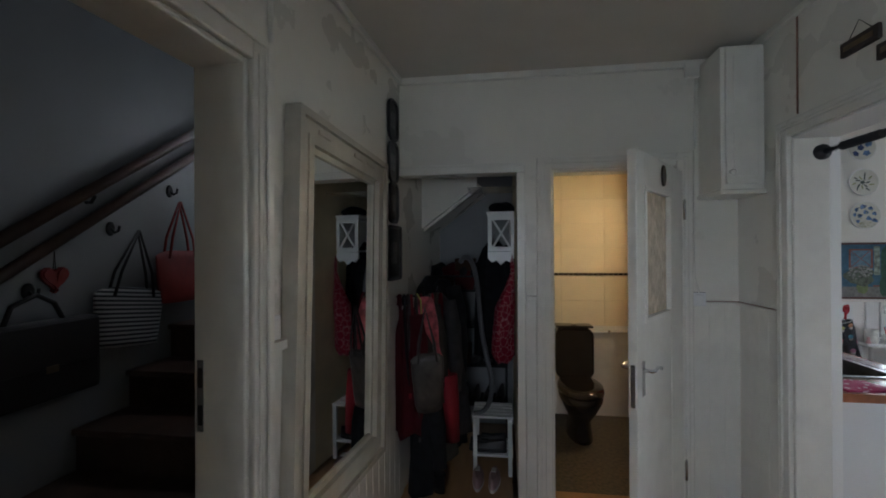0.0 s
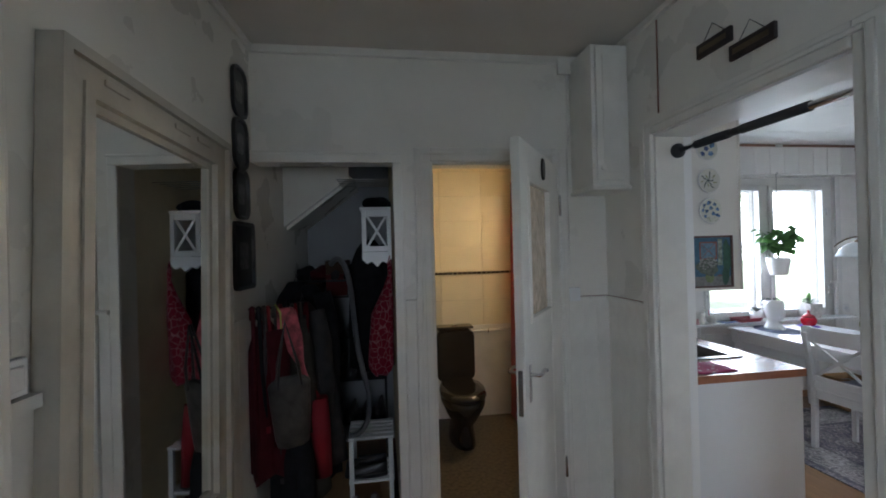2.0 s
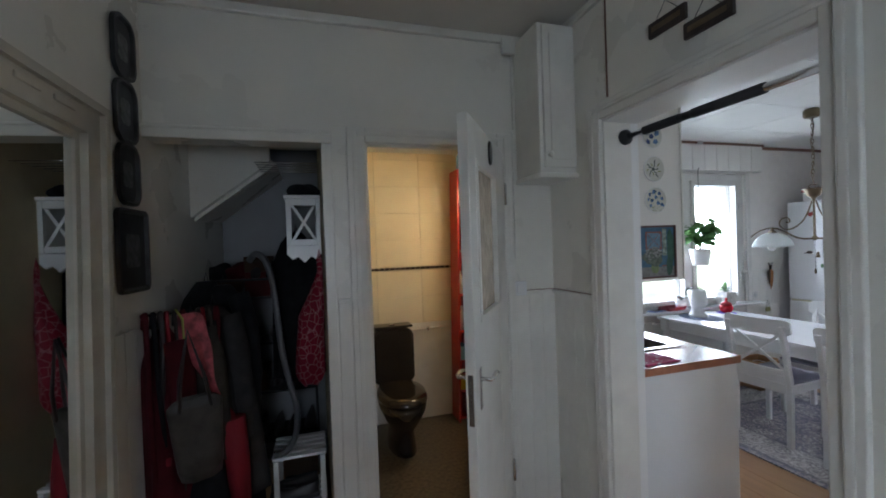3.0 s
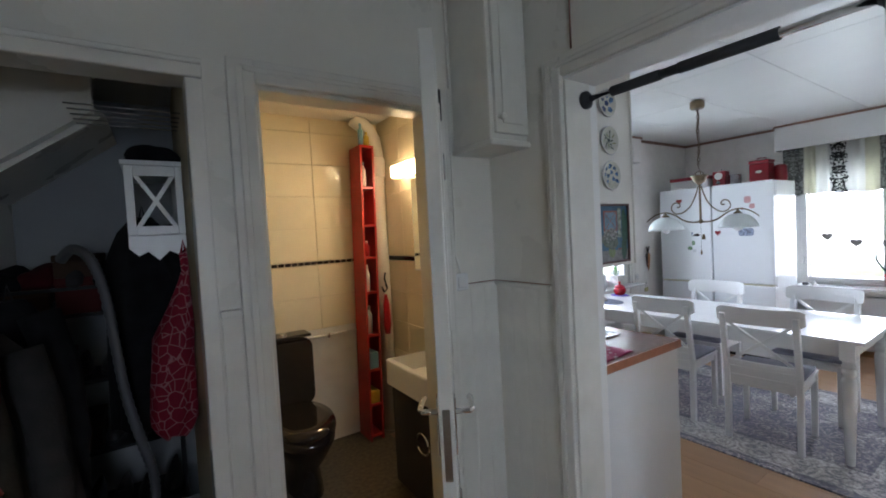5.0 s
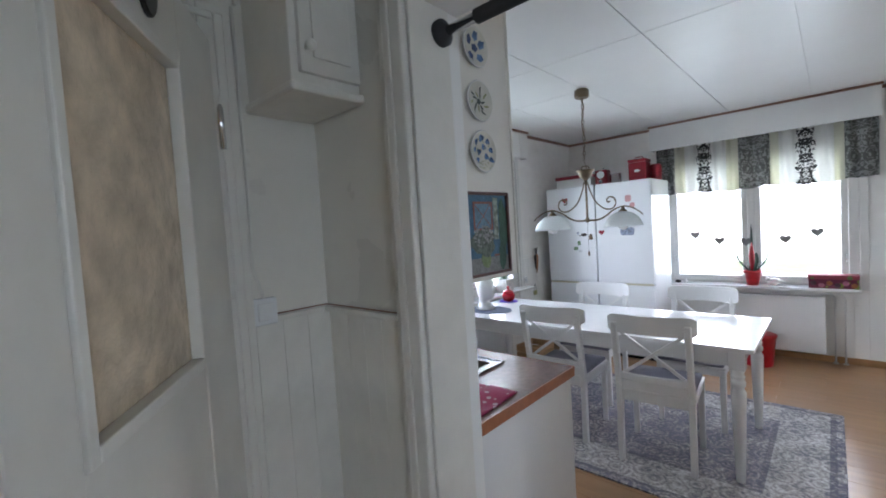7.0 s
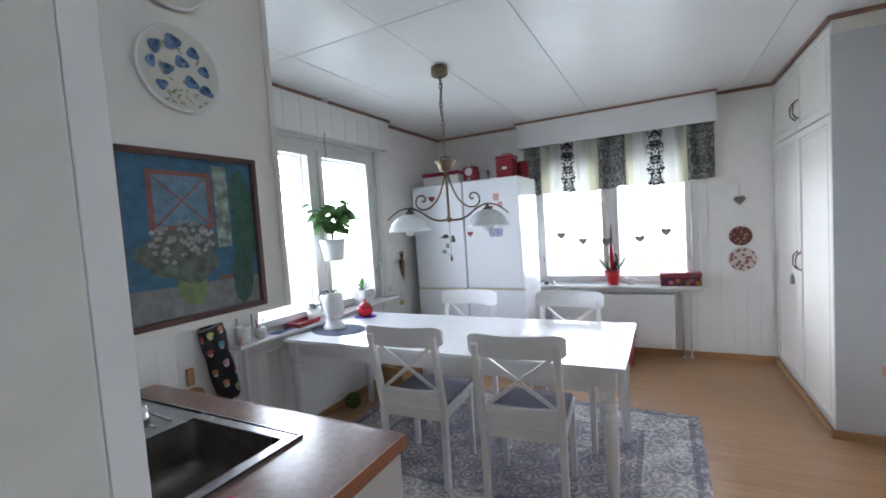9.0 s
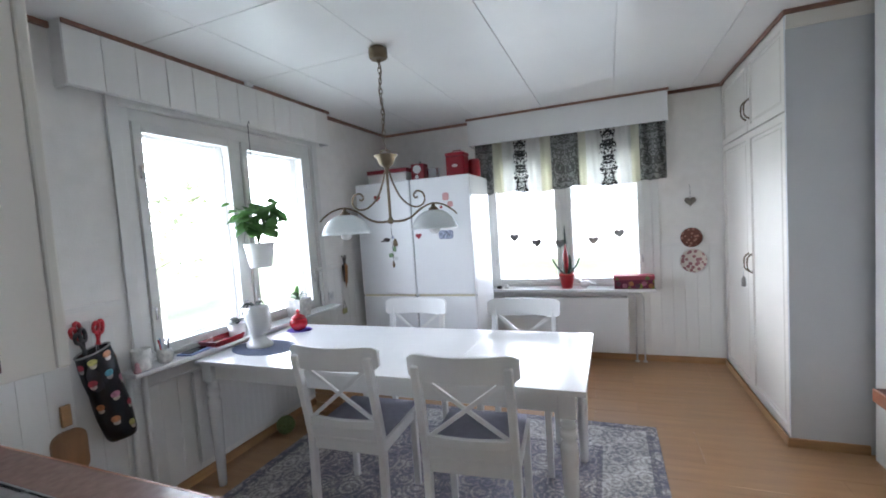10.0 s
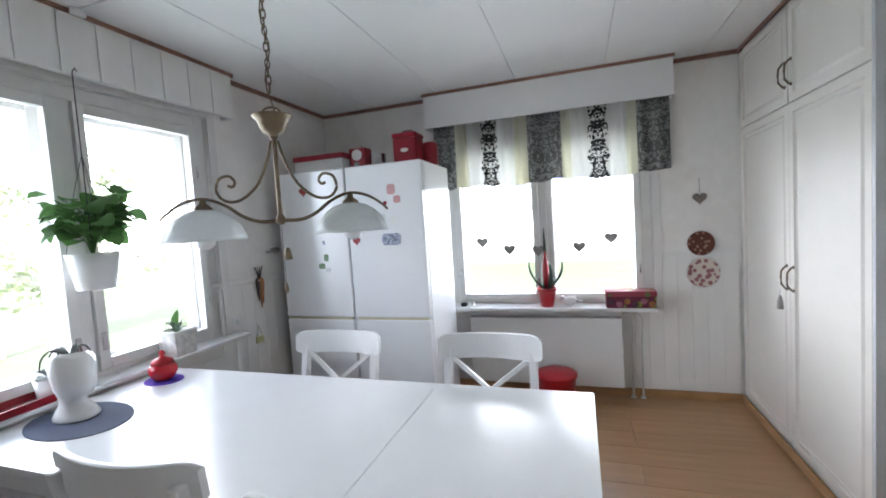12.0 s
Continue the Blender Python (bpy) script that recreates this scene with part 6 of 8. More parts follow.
paint = lambda n, c, v=0.25: mat("oil_" + n, c, 0.45, vary=v, scale=70, bump=0.6, bscale=120)
part("canvas", boxes((-PW / 2 + 0.010, -0.008, -PH / 2 + 0.010, PW / 2 - 0.010, -0.001, PH / 2 - 0.010)), paint("blue", (0.045, 0.125, 0.20)), pa)


def blob(cx, cz, rx, rz, y, seed, wob=0.12):
    r_ = random.Random(seed)
    ph = [r_.uniform(0, 6) for _ in range(3)]
    pts = []
    for i in range(30):
        a = 2 * math.pi * i / 30
        k = 1 + wob * (math.sin(3 * a + ph[0]) + 0.6 * math.sin(7 * a + ph[1]))
        pts.append((cx + rx * k * math.cos(a), cz + rz * k * math.sin(a)))
    return loop_solid(bmesh.new(), pts, "y", y, y + 0.0004)


part("painted_window", boxes((-0.062, -0.0086, 0.018, 0.022, -0.0081, 0.095)), paint("pale_blue", (0.13, 0.22, 0.29)), pa)
M_RUST = paint("rust", (0.24, 0.085, 0.065))
for b in ((-0.070, 0.012, -0.062, 0.102), (0.022, 0.012, 0.030, 0.102), (-0.0618, 0.012, 0.0218, 0.018), (-0.0618, 0.095, 0.0218, 0.102)):
    part("painted_bar", boxes((b[0], -0.0092, b[1], b[2], -0.0087, b[3])), M_RUST, pa)
for s in (-1, 1):
    bm = loop_solid(bmesh.new(), [(-0.02 - s * 0.042, 0.018), (-0.016 - s * 0.042, 0.018), (-0.02 + s * 0.042, 0.095), (-0.024 + s * 0.042, 0.095)], "y", -0.0092 - 0.0003 * s, -0.0089 - 0.0003 * s)
    part("painted_bar", bm, M_RUST, pa)
part("painted_sill", boxes((0.030, -0.0092, -0.074, 0.075, -0.0087, -0.068)), M_RUST, pa)
part("painted_table", boxes((-0.107, -0.0086, -0.122, 0.107, -0.0081, -0.075)), paint("grey_table", (0.20, 0.20, 0.19)), pa)
part("painted_drape", boxes((0.035, -0.0086, -0.02, 0.06, -0.0081, 0.115)), paint("pale_drape", (0.24, 0.29, 0.24), 0.7), pa)
part("painted_foliage", blob(0.085, 0.015, 0.024, 0.095, -0.0092, 3, 0.1), paint("dark_green", (0.035, 0.10, 0.065)), pa)
part("painted_bottle", blob(0.075, -0.075, 0.020, 0.045, -0.0097, 4, 0.05), paint("green", (0.03, 0.085, 0.055)), pa)
part("painted_pot", blob(-0.015, -0.075, 0.024, 0.034, -0.0097, 5, 0.05), paint("moss", (0.17, 0.22, 0.09)), pa)
part("painted_leaves", blob(-0.025, -0.025, 0.062, 0.045, -0.0102, 6, 0.12), paint("leaf", (0.10, 0.12, 0.09), 0.5), pa)
rp = random.Random(8)
M_PETAL = paint("petal", (0.29, 0.28, 0.27), 0.5)
for i in range(64):
    a, d = rp.uniform(0, 6.28), rp.uniform(0, 1) ** 0.5
    part("painted_petal", blob(-0.025 + 0.056 * d * math.cos(a), -0.008 + 0.032 * d * math.sin(a), 0.0040, 0.0034, -0.0107 - 0.00001 * i, i, 0.12), M_PETAL, pa)

# ---- kitchen: sink ----
sk = thing("sink", (0, 0, 0), "stainless steel sink with a drainer set into the worktop", "sink")
bm = bmesh.new()
for b in ((1.64, SY0 - 0.035, 0.9025, 2.08, SY0, 0.908), (1.64, SY1, 0.9025, 2.08, 3.38, 0.906), (1.64, SY0, 0.9025, SX0, SY1, 0.908), (SX1, SY0, 0.9025, 2.08, SY1, 0.908)):
    box(bm, *b, bevel=0.0015)
part("rim", bm, M_SINK, sk)
bm = bmesh.new()
loop_solid(bm, [(1.636, SY0 - 0.039), (2.084, SY0 - 0.039), (2.084, 3.384), (1.636, 3.384)], "z", 0.9025, 0.911)
fs = [f for f in bm.faces if abs(f.normal.z) > 0.9]
r = bmesh.ops.inset_region(bm, faces=fs, thickness=0.007, depth=0)
bmesh.ops.delete(bm, geom=fs, context="FACES")
part("raised_edge", bm, M_SINK, sk)
bm = boxes((SX0 + 0.004, SY0 + 0.004, 0.745, SX1 - 0.004, SY1 - 0.004, 0.9076))
f = max(bm.faces, key=lambda q: q.calc_center_median().z)
bmesh.ops.delete(bm, geom=[f], context="FACES")
es = [e for e in bm.edges if abs(e.verts[0].co.z - e.verts[1].co.z) > 0.1 or max(v.co.z for v in e.verts) < 0.75]
bmesh.ops.bevel(bm, geom=es, offset=0.05, segments=5, affect="EDGES", profile=0.5)
for f in bm.faces:
    f.smooth = True
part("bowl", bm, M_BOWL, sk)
part("drain", lathe(bmesh.new(), [(0.04, 0.7465), (0.04, 0.750), (0.02, 0.7515)], 24, T((1.9, 2.76, 0))), M_CHROME, sk)
for i in range(7):
    part("drainer_rib", tube(bmesh.new(), [(1.72 + 0.048 * i, SY1 + 0.06, 0.9065), (1.70 + 0.055 * i, 3.34, 0.9065)], 0.004, 8), M_SINK, sk)
fc = thing("tap", (1.605, 2.98, 0.903), "chrome kitchen tap with a black lever", "tap")
part("base", lathe(bmesh.new(), [(0.026, 0), (0.026, 0.01), (0.020, 0.02), (0.020, 0.10), (0.012, 0.12)], 20), M_CHROME, fc)
part("spout", tube(bmesh.new(), [(0, 0, 0.08), (0.10, 0.0, 0.14), (0.22, -0.005, 0.13), (0.285, -0.005, 0.10)], 0.013, 12), M_CHROME, fc)
part("spray_head", lathe(bmesh.new(), [(0.022, -0.03), (0.024, -0.01), (0.018, 0.03)], 16, T((0.288, -0.005, 0.075))), M_CHROME, fc)
part("lever", tube(bmesh.new(), [(0, 0, 0.12), (0.08, -0.03, 0.16), (0.21, -0.075, 0.15)], 0.010, 8), M_BLACK, fc, "black lever")
tw_ = thing("dish_cloth", pose(1.715, 2.397, 0.903, 0, 0, 4), "flat crimson patterned dish cloth on the worktop", "cloth")
bm = bmesh.new()
bmesh.ops.create_grid(bm, x_segments=22, y_segments=16, size=0.5, matrix=Matrix.Diagonal((0.23, 0.18, 1, 1)))
r = bmesh.ops.extrude_face_region(bm, geom=bm.faces[:])
for v in [q for q in r["geom"] if isinstance(q, bmesh.types.BMVert)]:
    v.co.z += 0.007 + 0.0025 * math.sin(38 * v.co.x + 9 * v.co.y) + 0.002 * math.cos(47 * v.co.y)
for f in bm.faces:
    f.smooth = True
part("cloth", bm, spotted("crimson_pattern_cloth", (0.30, 0.012, 0.07), (0.52, 0.30, 0.36), 26, 0.26), tw_)

# second counter along the south wall
c2 = thing("base_cabinet", (0, 0, 0), "pale base cabinet with panelled doors against the wall", "cabinet")
part("body", boxes((KX0 + 0.012, KY0 + 0.01, 0.10, 3.01, 0.985, 0.90)), M_CAB, c2)
part("plinth", boxes((KX0 + 0.02, KY0 + 0.01, 0.0, 3.0, 0.95, 0.10)), M_CABSIDE, c2)
for i in range(3):
    d = part("door", panel_door(1.004, 1.57 + 0.48 * i, 1.57 + 0.48 * (i + 1), 0.105, 0.893), M_CAB, c2)
    part("handle", wire_handle(1.62 + 0.48 * i, 1.004, 0.78), M_BRONZE, d)
w2 = thing("worktop", (0, 0, 0), "brown laminate worktop with a rounded pale front edge", "worktop")
part("slab", boxes((KX0 + 0.012, KY0 + 0.01, 0.902, 3.035, 1.02, 0.94), bevel=0.004), M_TOP, w2)
part("edge_band", boxes((KX0 + 0.012, 1.0205, 0.902, 3.035, 1.027, 0.94), bevel=0.003), M_TOPEDGE, w2)

# ---- kitchen: chandelier ----
def shade_material():
    m = bpy.data.materials.new("frosted_white_glass")
    m.use_nodes = True
    n, l = m.node_tree.nodes, m.node_tree.links
    b = n["Principled BSDF"]
    nz, r = n.new("ShaderNodeTexNoise"), n.new("ShaderNodeValToRGB")
    nz.inputs["Scale"].default_value = 14
    r.color_ramp.elements[0].color, r.color_ramp.elements[1].color = (0.82, 0.86, 0.86, 1), (0.93, 0.94, 0.93, 1)
    l.new(nz.outputs[0], r.inputs[0])
    l.new(r.outputs[0], b.inputs["Base Color"])
    b.inputs["Roughness"].default_value = 0.25
    tr, mx = n.new("ShaderNodeBsdfTranslucent"), n.new("ShaderNodeMixShader")
    l.new(r.outputs[0], tr.inputs[0])
    mx.inputs[0].default_value = 0.5
    l.new(b.outputs[0], mx.inputs[1])
    l.new(tr.outputs[0], mx.inputs[2])
    l.new(mx.outputs[0], n["Material Output"].inputs[0])
    return m


M_SHADE = shade_material()
ch_ = thing("chandelier", pose(3.82, 2.90, 0, 0, 0, -58), "aged brass two-armed pendant lamp with frosted glass shades", "pendant lamp")
part("ceiling_rose", lathe(bmesh.new(), [(0.045, KZ - 0.07), (0.055, KZ - 0.06), (0.055, KZ - 0.012), (0.04, KZ - 0.001)], 24), M_BRONZE, ch_)
z, k = KZ - 0.075, 0
links = []
while z > 1.97:
    links.append((z, k % 2))
    z -= 0.030
    k += 1
lk = mesh_of("chain_link", tube(bmesh.new(), [(0.008 * math.cos(a), 0, 0.019 * math.sin(a)) for a in [2 * math.pi * i / 14 for i in range(15)]], 0.0028, 6), M_BRONZE)
pieces("chain_link", lk, [T((0, 0, z)) @ pose(0, 0, 0, 0, 0, 90 * o) for z, o in links], ch_)
part("cord", tube(bmesh.new(), [(0.012 * math.sin(i * 0.9), 0.012 * math.cos(i * 0.9), KZ - 0.07 - (KZ - 0.07 - 1.88) * i / 16) for i in range(17)], 0.003, 6), M_BRONZE, ch_)
part("cup", lathe(bmesh.new(), [(0.016, 1.815), (0.022, 1.826), (0.040, 1.834), (0.050, 1.856), (0.056, 1.876), (0.072, 1.888), (0.073, 1.892), (0.060, 1.892), (0.02, 1.880)], 28), M_BRONZE, ch_)
part("hanging_ring", tube(bmesh.new(), [(0.030 * math.cos(radians(20 * i)), 0, 1.908 + 0.016 * math.sin(radians(20 * i))) for i in range(19)], 0.004, 8), M_BRONZE, ch_)
part("column", lathe(bmesh.new(), [(0.010, 1.50), (0.009, 1.52), (0.008, 1.80), (0.016, 1.816)], 16), M_BRONZE, ch_)
part("bottom_joint", lathe(bmesh.new(), [(0.006, 1.482), (0.018, 1.492), (0.018, 1.508), (0.010, 1.522)], 16), M_BRONZE, ch_)
for s in (-1, 1):
    part("arm", tube(bmesh.new(), smooth([(0, 0, 1.500), (s * 0.07, 0, 1.498), (s * 0.13, 0, 1.520), (s * 0.19, 0, 1.565), (s * 0.26, 0, 1.592), (s * 0.33, 0, 1.580), (s * 0.385, 0, 1.545), (s * 0.41, 0, 1.52)]), 0.0075, 10, 0.6), M_BRONZE, ch_)
    part("scroll", tube(bmesh.new(), smooth([(s * 0.012, 0, 1.80), (s * 0.03, 0, 1.73), (s * 0.07, 0, 1.64), (s * 0.13, 0, 1.585), (s * 0.185, 0, 1.58), (s * 0.215, 0, 1.615), (s * 0.205, 0, 1.66), (s * 0.17, 0, 1.672), (s * 0.15, 0, 1.65), (s * 0.16, 0, 1.632), (s * 0.175, 0, 1.638)]), 0.0055, 8), M_BRONZE, ch_)
    sx = s * 0.265
    part("shade_holder", lathe(bmesh.new(), [(0.034, 1.545), (0.030, 1.56), (0.012, 1.575), (0.010, 1.590)], 20, T((sx, 0, 0))), M_BRONZE, ch_)
    bm = bmesh.new()
    prof = [(0.030, 1.552), (0.060, 1.545), (0.095, 1.522), (0.122, 1.490), (0.138, 1.455), (0.142, 1.438), (0.138, 1.438), (0.133, 1.455), (0.117, 1.487), (0.090, 1.517), (0.055, 1.539), (0.030, 1.546)]
    seg = 48
    rings = [[bm.verts.new((sx + rr * math.cos(2 * math.pi * i / seg), rr * math.sin(2 * math.pi * i / seg), zz + (0.0012 * math.cos(8 * 2 * math.pi * i / seg) if zz < 1.45 else 0))) for i in range(seg)] for rr, zz in prof]
    for a, b in zip(rings, rings[1:] + rings[:1]):
        for i in range(seg):
            f = bm.faces.new((a[i], a[(i + 1) % seg], b[(i + 1) % seg], b[i]))
            f.smooth = True
    part("shade", bm, M_SHADE, ch_, "frosted scalloped glass shade")
    part("bulb", lathe(bmesh.new(), [(0.012, 1.53), (0.016, 1.50), (0.032, 1.465), (0.036, 1.44), (0.028, 1.418), (0.010, 1.408)], 20, T((sx, 0, 0))), M_CERAMIC, ch_, "white unlit bulb")
cm = thing("bird_chime", (3.82, 2.90, 1.478), "small dark bird and brass bell hanging under the lamp", "ornament")
part("thread", tube(bmesh.new(), [(0, 0, 0), (0, 0, -0.22)], 0.0012, 6), M_BLACK, cm)
bm = bmesh.new()
bmesh.ops.create_icosphere(bm, subdivisions=2, radius=1, matrix=T((-0.02, 0.025, -0.09)) @ pose(0, 0, 0, 0, 20, 0) @ Matrix.Diagonal((0.016, 0.024, 0.012, 1)))
box(bm, -0.023, 0.045, -0.100, -0.017, 0.065, -0.094)
part("bird", bm, M_SLATE, cm)
part("bell", lathe(bmesh.new(), [(0.016, -0.13), (0.012, -0.10), (0.006, -0.085)], 14, T((0.0, -0.02, 0))), M_BRONZE, cm)
part("drop", lathe(bmesh.new(), [(0.004, -0.26), (0.009, -0.245), (0.004, -0.22)], 12), M_BRONZE, cm)

# ---- kitchen: short curtain ----
def cloth_mat(name, c, motif=None, scale=30, size=0.3, thru=0.45, core=0.0):
    m = mat(name, c, 0.85, vary=0.05, scale=40, bump=0.3, bscale=260)
    n, l = m.node_tree.nodes, m.node_tree.links
    b = n["Principled BSDF"]
    tr, mx = n.new("ShaderNodeBsdfTranslucent"), n.new("ShaderNodeMixShader")
    if motif:
        tc, sep, ab, com = n.new("ShaderNodeTexCoord"), n.new("ShaderNodeSeparateXYZ"), n.new("ShaderNodeMath"), n.new("ShaderNodeCombineXYZ")
        ab.operation = "ABSOLUTE"
        l.new(tc.outputs["Object"], sep.inputs[0])
        l.new(sep.outputs[1], ab.inputs[0])
        l.new(ab.outputs[0], com.inputs[1])
        l.new(sep.outputs[2], com.inputs[2])
        nz = n.new("ShaderNodeTexNoise")
        nz.inputs["Scale"].default_value, nz.inputs["Detail"].default_value, nz.inputs["Distortion"].default_value = scale, 1.0, 1.8
        l.new(com.outputs[0], nz.inputs["Vector"])
        r = n.new("ShaderNodeValToRGB")
        r.color_ramp.elements[0].color, r.color_ramp.elements[1].color = (*motif, 1), (*c, 1)
        r.color_ramp.elements[0].position, r.color_ramp.elements[1].position = size, size + 0.03
        val_ = nz.outputs[0]
        if core:
            wave, k1, k2, k3 = (n.new("ShaderNodeMath") for _ in range(4))
            wave.operation, k1.operation, k2.operation, k3.operation = "SINE", "MULTIPLY_ADD", "SUBTRACT", "MULTIPLY_ADD"
            kz = n.new("ShaderNodeMath")
            kz.operation = "MULTIPLY"
            kz.inputs[1].default_value = 34.0
            l.new(sep.outputs[2], kz.inputs[0])
            l.new(kz.outputs[0], wave.inputs[0])
            l.new(wave.outputs[0], k1.inputs[0])
            k1.inputs[1].default_value, k1.inputs[2].default_value = 0.014, core
            l.new(ab.outputs[0], k2.inputs[0])
            l.new(k1.outputs[0], k2.inputs[1])
            k2.use_clamp = True
            l.new(k2.outputs[0], k3.inputs[0])
            k3.inputs[1].default_value = 14.0
            l.new(nz.outputs[0], k3.inputs[2])
            val_ = k3.outputs[0]
        l.new(val_, r.inputs[0])
        l.new(r.outputs[0], b.inputs["Base Color"])
        l.new(r.outputs[0], tr.inputs[0])
    else:
        tr.inputs[0].default_value = (*c, 1)
    mx.inputs[0].default_value = thru
    l.new(b.outputs[0], mx.inputs[1])
    l.new(tr.outputs[0], mx.inputs[2])
    l.new(mx.outputs[0], n["Material Output"].inputs[0])
    return m


M_CW = cloth_mat("white_curtain", (0.78, 0.78, 0.75))
M_CY = cloth_mat("pale_yellow_curtain", (0.70, 0.69, 0.58))
M_CG = cloth_mat("grey_damask_curtain", (0.40, 0.41, 0.39), (0.17, 0.175, 0.165), 24, 0.49, 0.34)
M_CB = cloth_mat("white_curtain_black_motif", (0.78, 0.78, 0.75), (0.035, 0.035, 0.035), 27, 0.515, 0.45, 0.058)
val = thing("valance_curtain", (5.93, 0, 0), "short gathered curtain with grey, yellow and black damask stripes", "curtain")
for y0, y1, m_ in ((1.17, 1.39, M_CG), (1.39, 1.46, M_CY), (1.46, 1.565, M_CW), (1.565, 1.755, M_CB), (1.755, 1.86, M_CW), (1.86, 1.93, M_CY), (1.93, 2.19, M_CG), (2.19, 2.29, M_CY), (2.29, 2.40, M_CW), (2.40, 2.59, M_CB), (2.59, 2.68, M_CW), (2.68, 2.78, M_CY), (2.78, 2.97, M_CG)):
    bm = bmesh.new()
    c = (y0 + y1) / 2
    ny, nz_ = max(3, int((y1 - y0) / 0.012)), 10
    grid = []
    for i in range(ny + 1):
        y = y0 + (y1 - y0) * i / ny
        col = []
        for j in range(nz_ + 1):
            v = j / nz_
            zz = 2.34 - (0.615 + 0.012 * math.sin(9 * y) + 0.006 * math.sin(31 * y)) * v
            xx = (0.014 + 0.014 * v) * math.sin(44 * y + 2.0 * math.sin(5 * y)) + 0.006 * math.sin(95 * y + 3 * v)
            col.append((bm.verts.new((xx, y - c, zz)), bm.verts.new((xx + 0.0015, y - c, zz))))
        grid.append(col)
    for a, b in zip(grid, grid[1:]):
        for j in range(nz_):
            for q in (0, 1):
                vs = (a[j][q], b[j][q], b[j + 1][q], a[j + 1][q])
                f = bm.faces.new(vs if q else vs[::-1])
                f.smooth = True
    o = part("curtain_strip", bm, m_, val)
    o.location = (0, c, 0)
part("curtain_rod", tube(bmesh.new(), [(0.0, 1.19, 2.345), (0.0, 3.0, 2.345)], 0.008, 10), M_WHITE, val)

# paper hearts on the window glass
M_HEART = mat("grey_paper", (0.24, 0.235, 0.23), 0.8)
for y, z in ((2.62, 1.26), (2.39, 1.19), (2.15, 1.175), (1.83, 1.19), (1.59, 1.25)):
    bm = bmesh.new()
    loop_solid(bm, heart_outline(0.050), "x", 0.0, 0.0015)
    solid("paper_heart", bm, M_HEART, "grey paper heart on the window glass", "ornament", "hearts on the window", T((6.0185 if abs(y - 2.15) > 0.1 else 5.985, y, z)))

# ---- kitchen: window sill things, east ----
M_AGAVE = mat("blue_green_agave", (0.055, 0.095, 0.075), 0.45, vary=0.25, scale=10, stretch=(1, 1, 0.3))
ag = thing("potted_agave", (5.88, 2.09, 0.735), "agave with a red bract in a red enamel pot", "plant")
part("pot", lathe(bmesh.new(), [(0.050, 0), (0.058, 0.05), (0.068, 0.125), (0.076, 0.127), (0.077, 0.15), (0.070, 0.15), (0.066, 0.13)], 28), M_RED, ag)
part("soil", lathe(bmesh.new(), [(0.066, 0.125), (0.066, 0.135)], 20), M_DARKWOOD, ag)


def blade(L_, w_, az, out, curl):
    bm = bmesh.new()
    rows = []
    for j in range(10):
        v = j / 9
        r_ = out * v ** 0.8 + curl * math.sin(math.pi * v)
        zz = L_ * v
        ww = w_ * (0.55 + 1.2 * v) * (1 - v) ** 0.7 + 0.001
        rows.append([bm.verts.new((r_ - 0.25 * abs(q) * ww, q * ww, zz)) for q in (-1, -0.4, 0.4, 1)] + [bm.verts.new((r_ + 0.012 * (1 - v), q * ww * 0.7, zz)) for q in (0.6, -0.6)])
    sweep(bm, rows, 6)
    bmesh.ops.transform(bm, matrix=pose(0, 0, 0.13, 0, 0, az), verts=bm.verts)
    return bm


for L_, w_, az, out, curl in ((0.30, 0.050, 95, 0.11, 0.06), (0.27, 0.052, -85, 0.12, 0.05), (0.24, 0.045, 170, 0.03, 0.0), (0.50, 0.016, 20, 0.01, 0.0), (0.20, 0.04, -20, 0.08, 0.02)):
    part("leaf", blade(L_, w_, az, out, curl), M_AGAVE, ag)
part("bract", lathe(bmesh.new(), [(0.010, 0.13), (0.022, 0.20), (0.026, 0.28), (0.016, 0.36), (0.003, 0.42)], 14, T((-0.02, 0, 0.02))), M_RED, ag, "upright red bract")
bx = thing("storage_box", (5.87, 1.485, 0.735), "rectangular tin box with colourful retro flowers", "box")
M_FLOWERBOX = spotted("retro_flower_print", (0.13, 0.025, 0.05), (0.20, 0.24, 0.05), 15, 0.34)
part("body", boxes((-0.07, -0.17, 0, 0.07, 0.17, 0.085), bevel=0.004), M_FLOWERBOX, bx)
part("lid", boxes((-0.075, -0.175, 0.0855, 0.075, 0.175, 0.125), bevel=0.005), spotted("retro_lid_print", (0.26, 0.05, 0.07), (0.12, 0.17, 0.06), 17, 0.34), bx)
M_PRINTS = (mat("orange_flower", (0.32, 0.12, 0.04), 0.5, vary=0.3, scale=60), mat("pink_flower", (0.34, 0.11, 0.17), 0.5, vary=0.3, scale=60), mat("dark_flower", (0.06, 0.02, 0.035), 0.5, vary=0.3, scale=60))
for i in range(6):
    part("printed_flower", lathe(bmesh.new(), [(0.022, 0), (0.022, 0.0008), (0.010, 0.0016)], 12, T((-0.0702, -0.14 + 0.055 * i, 0.03 + 0.02 * (i % 2))) @ pose(0, 0, 0, 0, -90, 0)), M_PRINTS[i % 3], bx)
bd_ = thing("china_bird", (5.90, 1.92, 0.735), "small white china bird on the window sill", "figurine")
bm = bmesh.new()
bmesh.ops.create_icosphere(bm, subdivisions=3, radius=1, matrix=T((0, 0, 0.038)) @ pose(0, 0, 0, -12, 0, 0) @ Matrix.Diagonal((0.028, 0.055, 0.034, 1)))
bmesh.ops.create_icosphere(bm, subdivisions=2, radius=0.022, matrix=T((0, 0.05, 0.062)))
